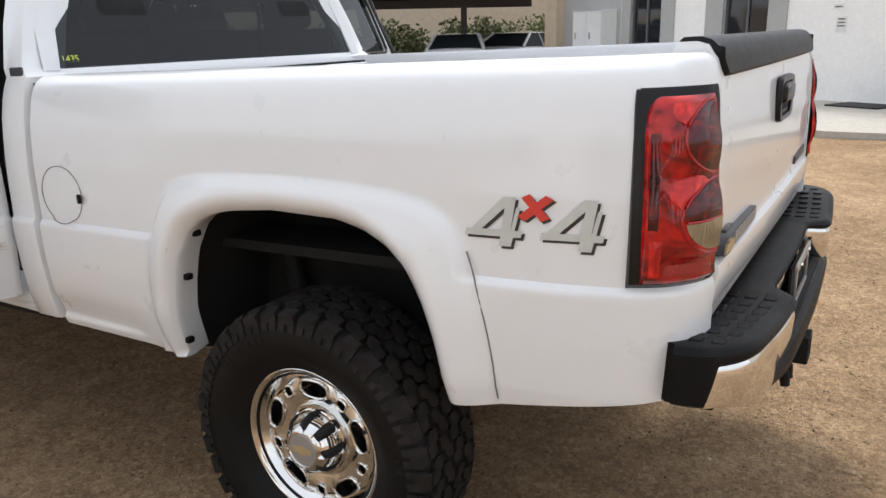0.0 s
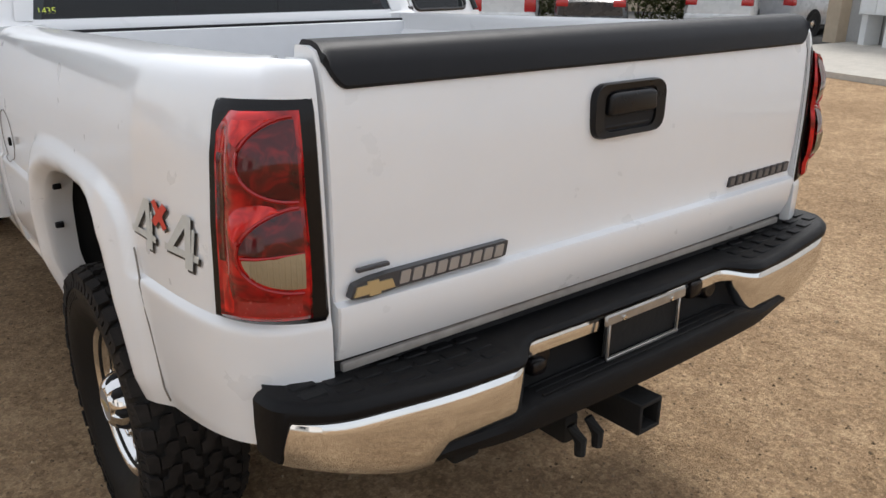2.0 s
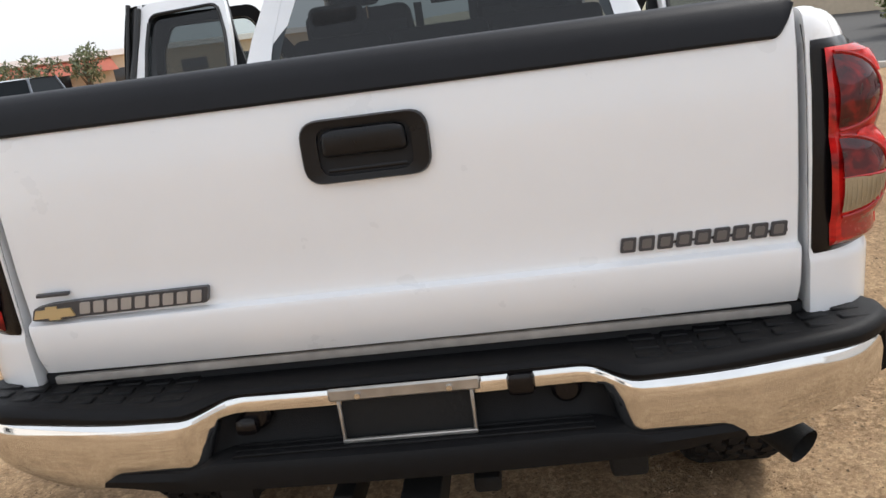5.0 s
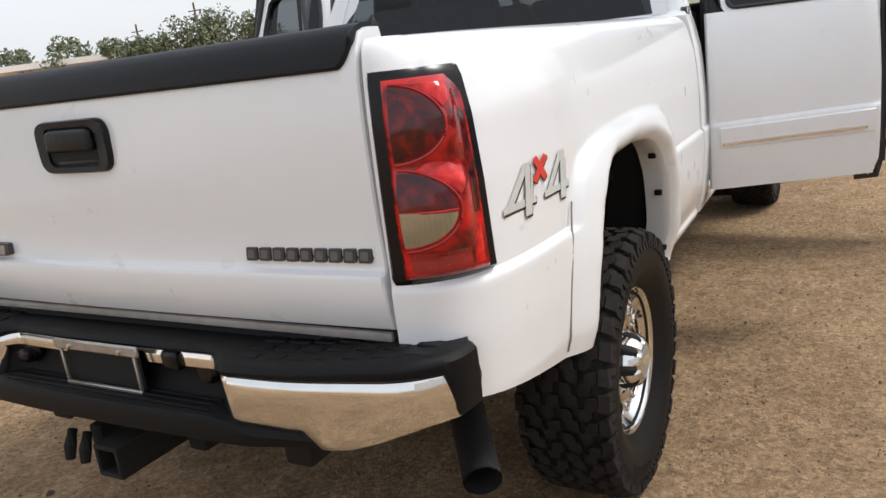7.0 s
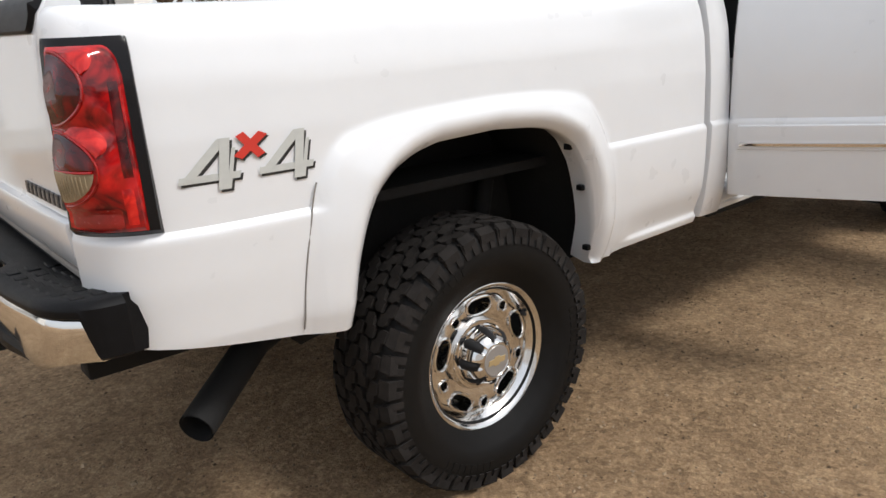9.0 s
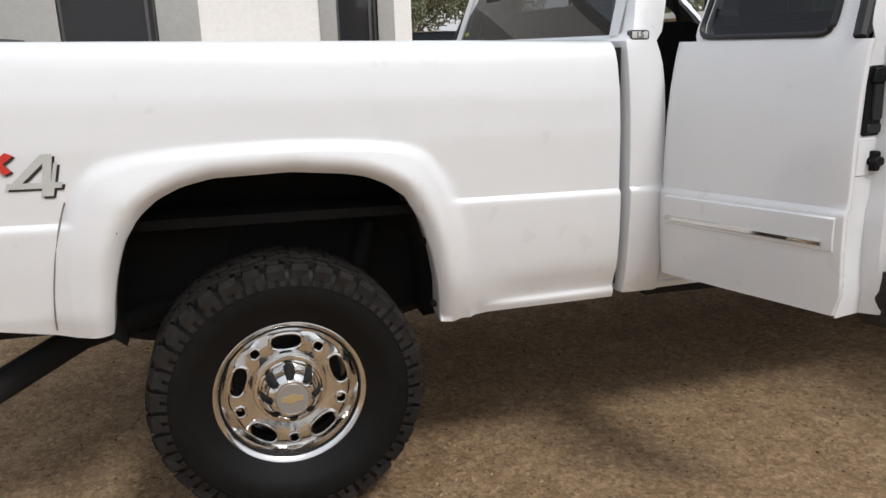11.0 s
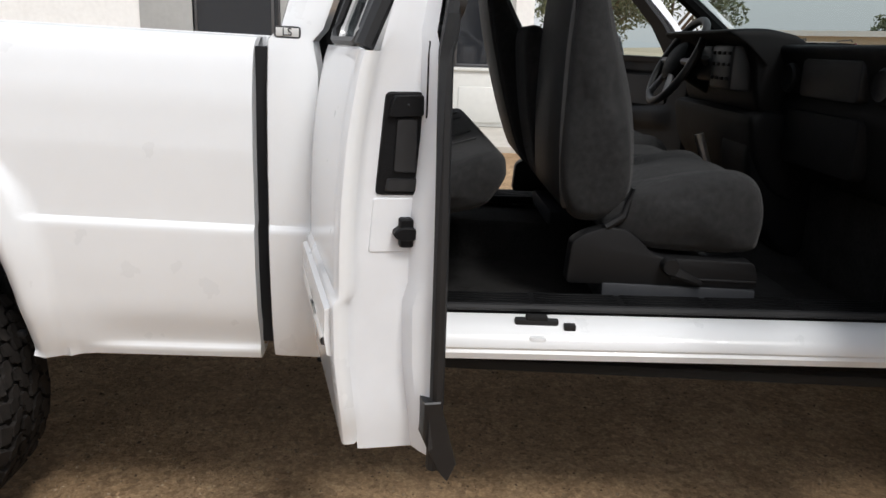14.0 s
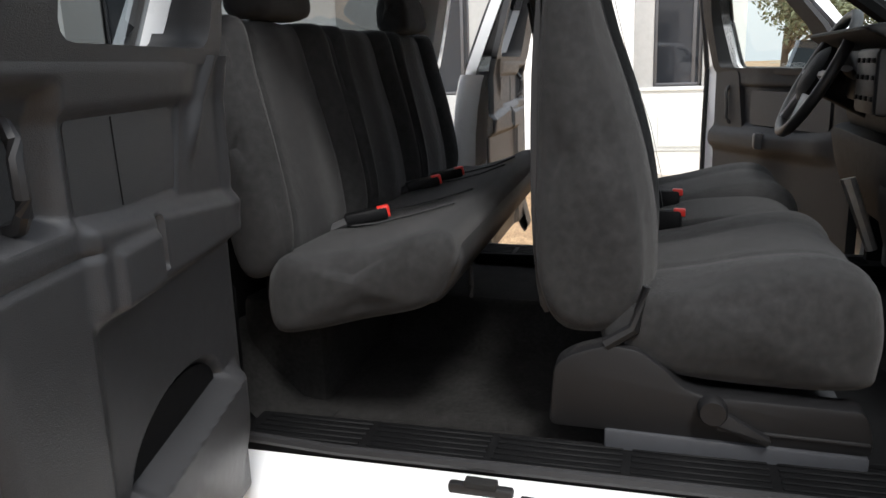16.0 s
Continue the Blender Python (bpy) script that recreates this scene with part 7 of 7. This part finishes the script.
    if rack:
        for s in (1, -1):
            part("roof_rail", tube(bmesh.new(), [(s * rw * 0.9, roof[0] + 0.1, H), (s * rw * 0.9, roof[0] + 0.2, H + 0.05), (s * rw * 0.9, roof[1] - 0.2, H + 0.05), (s * rw * 0.9, roof[1] - 0.1, H)], 0.018, 6), SEAL, v, rake=False)
    return v


vehicle("sedan", "sedan", WHITECAR, "white sedan with a dark rear window, parked on asphalt", 18.6, 10.6, 64)
vehicle("sedan", "sedan", SILVER, "silver sedan parked on asphalt beside a white one", 20.4, 9.2, 92)
vehicle("hatchback_car", "hatch", WHITECAR, "white hatchback parked before green shrubs", 13.9, 14.6, 45)
vehicle("sedan", "sedan", DARKCAR, "black car parked before green shrubs", 14.9, 12.3, 50)
vehicle("suv", "suv", REDCAR, "dark maroon suv parked on asphalt", 11.9, 16.6, 45)
vehicle("parked_pickup", "pickup", WHITECAR, "white pickup parked on dirt by a lamp pole", -16.8, 19.05, -88, "vehicles across the lot")
vehicle("suv", "suv", GREYCAR, "blue-grey suv parked behind a white pickup", -17.4, 24.0, -80, "vehicles across the lot")
vehicle("suv", "suv", DARKCAR, "dark suv with roof rails before trees", -18.8, 16.4, -62, "vehicles across the lot", rack=True)
vehicle("suv", "suv", REDCAR, "dark red suv parked on dirt", -21.2, 13.4, -72, "vehicles across the lot", rack=True)
vehicle("suv", "suv", GREYCAR, "blue-grey suv with red lamps parked before trees", -19.5, 6.2, -75, "vehicles across the lot")


# ---- plants ----
def foliage(name, dark_, light):
    m = bpy.data.materials.new(name)
    m.use_nodes = True
    n, l = m.node_tree.nodes, m.node_tree.links
    p = n["Principled BSDF"]
    p.inputs["Roughness"].default_value = 0.6
    geo = n.new("ShaderNodeNewGeometry")
    ramp = n.new("ShaderNodeValToRGB")
    ramp.color_ramp.elements[0].color, ramp.color_ramp.elements[1].color = (*dark_, 1), (*light, 1)
    l.new(geo.outputs["Random Per Island"], ramp.inputs[0])
    l.new(ramp.outputs[0], p.inputs["Base Color"])
    p.inputs["Subsurface Weight"].default_value = 0.0
    return m


LEAF = foliage("leaves", (0.06, 0.08, 0.04), (0.19, 0.21, 0.11))
SHRUB = foliage("shrub_leaves", (0.06, 0.085, 0.022), (0.20, 0.21, 0.07))


def leaves(clumps, count, size):
    """Many small folded leaves scattered in round clumps (x, y, z, radius)."""
    vs, fs = [], []
    total = sum(c[3] ** 2 for c in clumps)
    for cx, cy, cz, cr in clumps:
        for _ in range(int(count * cr * cr / total)):
            d = Vector((rng.gauss(0, 1), rng.gauss(0, 1), rng.gauss(0, 1))).normalized() * cr * (rng.random() ** 0.4)
            a = Vector((rng.gauss(0, 1), rng.gauss(0, 1), rng.gauss(0, 1))).normalized()
            b = a.cross(Vector((rng.gauss(0, 1), rng.gauss(0, 1), rng.gauss(0, 1)))).normalized()
            s = size * rng.uniform(0.6, 1.3)
            p = Vector((cx, cy, cz)) + d
            if p.z < 0.03:
                continue
            k = len(vs)
            vs += [p - a * s, p + b * s * 0.4, p + a * s, p - b * s * 0.4]
            fs.append((k, k + 1, k + 2, k + 3))
    me = bpy.data.meshes.new("leaves")
    me.from_pydata([tuple(v) for v in vs], [], fs)
    return me


def tree(x, y, h, spread, label, count=2600, size=0.16):
    t = empty("tree", pose(x, y, 0))
    tagged(t, label, "tree", group="trees beyond the lot")
    part("trunk", tube(bmesh.new(), [(0, 0, 0), (0.05, 0.02, h * 0.25), (0.0, 0.05, h * 0.55)], [h * 0.04, h * 0.03, h * 0.02], 8), BARK, t, rake=False)
    clumps = []
    for k in range(9):
        a, r = rng.uniform(0, 6.28), rng.uniform(0.25, 1.0) * spread
        tip_ = (r * math.cos(a), r * math.sin(a), h * rng.uniform(0.5, 0.92))
        part("limb", tube(bmesh.new(), [(0.03, 0.03, h * rng.uniform(0.25, 0.45)), (tip_[0] * 0.5, tip_[1] * 0.5, tip_[2] * 0.8), tip_], [h * 0.016, h * 0.011, h * 0.005], 6), BARK, t, rake=False)
        clumps.append((*tip_, spread * rng.uniform(0.28, 0.5)))
    clumps.append((0, 0, h * 0.8, spread * 0.5))
    me = leaves(clumps, count, size)
    me.materials.append(LEAF)
    c = new("crown", me)
    c.parent = t
    return t


for x, y, h, sp in ((-33.0, 27.5, 3.2, 2.0), (-31.0, 30.0, 3.9, 2.4), (-28.6, 31.5, 3.4, 2.0), (-24.8, 34.5, 2.5, 1.2), (-22.0, 34.0, 3.0, 1.2), (-20.0, 35.5, 3.2, 1.1), (-33.0, 9.0, 5.0, 2.8), (-31.0, 6.5, 4.6, 2.6), (-35.0, 13.0, 5.4, 3.0)):
    tree(x, y, h, sp, "grey-green leafy tree with an uneven crown", 3600 if sp > 1.6 else 700, 0.13)
for x, y, h, sp in ((-62, 45, 5.5, 2.4), (-60, 48, 5.2, 2.2), (-57, 45, 4.8, 1.0), (-66, 42, 5.0, 2.2)):
    tree(x, y, h, sp, "dark tree on the dry hillside", 900, 0.25)
for k in range(13):
    f = k / 12
    x, y = 24.5 - 12.5 * f + rng.uniform(-0.4, 0.4), 9.5 + 12.0 * f + rng.uniform(-0.4, 0.4)
    h = rng.uniform(1.6, 2.4)
    s = empty("shrub", pose(x, y, 0.02))
    tagged(s, "yellow-green leafy shrub along the lot", "shrub", group="hedge of shrubs")
    clumps = [(rng.uniform(-0.7, 0.7), rng.uniform(-0.5, 0.5), rng.uniform(0.4, h - 0.4), rng.uniform(0.4, 0.65)) for _ in range(8)]
    for q in clumps[:4]:
        part("stem", tube(bmesh.new(), [(0.1 * q[0], 0.1 * q[1], 0), (q[0], q[1], q[2])], [0.03, 0.012], 6), BARK, s, rake=False)
    me = leaves(clumps, 1800, 0.085)
    me.materials.append(SHRUB)
    c = new("crown", me)
    c.parent = s

# ---- carport, poles and far buildings ----
port = empty("carport")
tagged(port, "dark steel carport with posts and a long beam", "carport")
CARPORT = material("carport_steel", (0.045, 0.032, 0.028), 0.5, vary=0.15, scale=10)
pa, pb = Vector((20.3, 9.0, 0)), Vector((11.5, 19.1, 0))
pd = (pb - pa).normalized()
PM = Matrix(((pd.x, pd.y, 0, pa.x), (pd.y, -pd.x, 0, pa.y), (0, 0, 1, 0), (0, 0, 0, 1)))
for k in (2.1, 6.2, 10.3):
    part("post", fbox(PM, k - 0.07, k + 0.07, -0.07, 0.07, 0.0, 2.2, 0.01), CARPORT, port, rake=False)
part("beam", fbox(PM, 0.0, 13.2, -0.1, 0.1, 2.2, 2.42, 0.01), CARPORT, port, rake=False)
part("roof_deck", fbox(PM, 0.0, 13.2, -2.6, 2.6, 2.42, 2.50, 0.01), CARPORT, port, rake=False)
tagged(link("boundary_wall", fbox(PM, -8.0, 26.0, 11.1, 11.4, 0.0, 4.2), TANWALL, rake=False, smooth=False), "beige stucco wall behind the shrubs", "wall", kind="structure")
# long low building and hillside to the north-west
ND = frame_at(-75.0, 34.0, (0.80, 0.60))
far = empty("far_building")
tagged(far, "long low beige building across the lot", "building")
part("wall", fbox(ND, 0, 75, 0, 12, 0, 3.2), TANWALL, far, rake=False, smooth=False)
part("roof", fbox(ND, -0.5, 75.5, -0.4, 12.4, 3.2, 3.7), STUCCO, far, "pale flat roof", rake=False, smooth=False)
bm = bmesh.new()
prism(bm, [(-2.6, 2.0), (0.0, 3.1), (0.0, 2.0)], "x", 42, 52)
for q in bm.verts:
    q.co = ND @ q.co
part("porch_roof", bm, REDROOF, far, "red tiled porch roof", rake=False, smooth=False)
for k in range(12):
    part("window", fbox(ND, 4 + 6 * k, 6.4 + 6 * k, -0.03, 0.02, 1.0, 2.1), DARKPANE, far, rake=False, smooth=False)
hill = bmesh.new()
grid(hill, [[(x, y + 0.25 * x, h * (0.6 + 0.4 * math.sin(x * 0.02 + 1.0)) + 0.5 * noise.noise((x * 0.05, y * 0.05, 2))) for x in np.linspace(-230, 60, 40)] for y, h in ((80, -0.3), (100, 1.5), (140, 4.0), (190, 5.5), (230, -1.0))])
tagged(link("hillside", hill, SAND, rake=False), "dry sandy hillside in the distance", "ground", kind="structure")
lamp = empty("street_lamp")
tagged(lamp, "tall grey lamp pole with one arm", "street lamp")
part("pole", tube(bmesh.new(), [(-16.1, 20.6, 0), (-16.1, 20.6, 8.5)], [0.13, 0.08], 12), POLEWOOD, lamp, rake=False)
part("arm", tube(bmesh.new(), [(-16.1, 20.6, 8.4), (-15.6, 20.3, 8.7), (-14.9, 19.9, 8.75)], 0.04, 8), POLEWOOD, lamp, rake=False)
part("lamp_head", B(-15.1, -14.5, 19.7, 20.05, 8.68, 8.82, 0.04), GREYWALL, lamp, rake=False)
part("foot", fbox(Matrix.Translation((-16.1, 20.6, 0)), -0.3, 0.3, -0.3, 0.3, 0, 0.6, 0.03), CONCRETE, lamp, rake=False)
for x, y, h in ((-38, 37, 5.6), (-45, 38, 5.0)):
    u = empty("utility_pole", pose(x, y, 0))
    tagged(u, "slim wooden utility pole with a crossarm", "utility pole", group="utility poles")
    part("pole", tube(bmesh.new(), [(0, 0, 0), (0.15, 0, h)], [0.10, 0.06], 8), BARK, u, rake=False)
    part("crossarm", B(-0.45, 0.75, -0.03, 0.03, h - 0.55, h - 0.48, 0.01), BARK, u, rake=False)
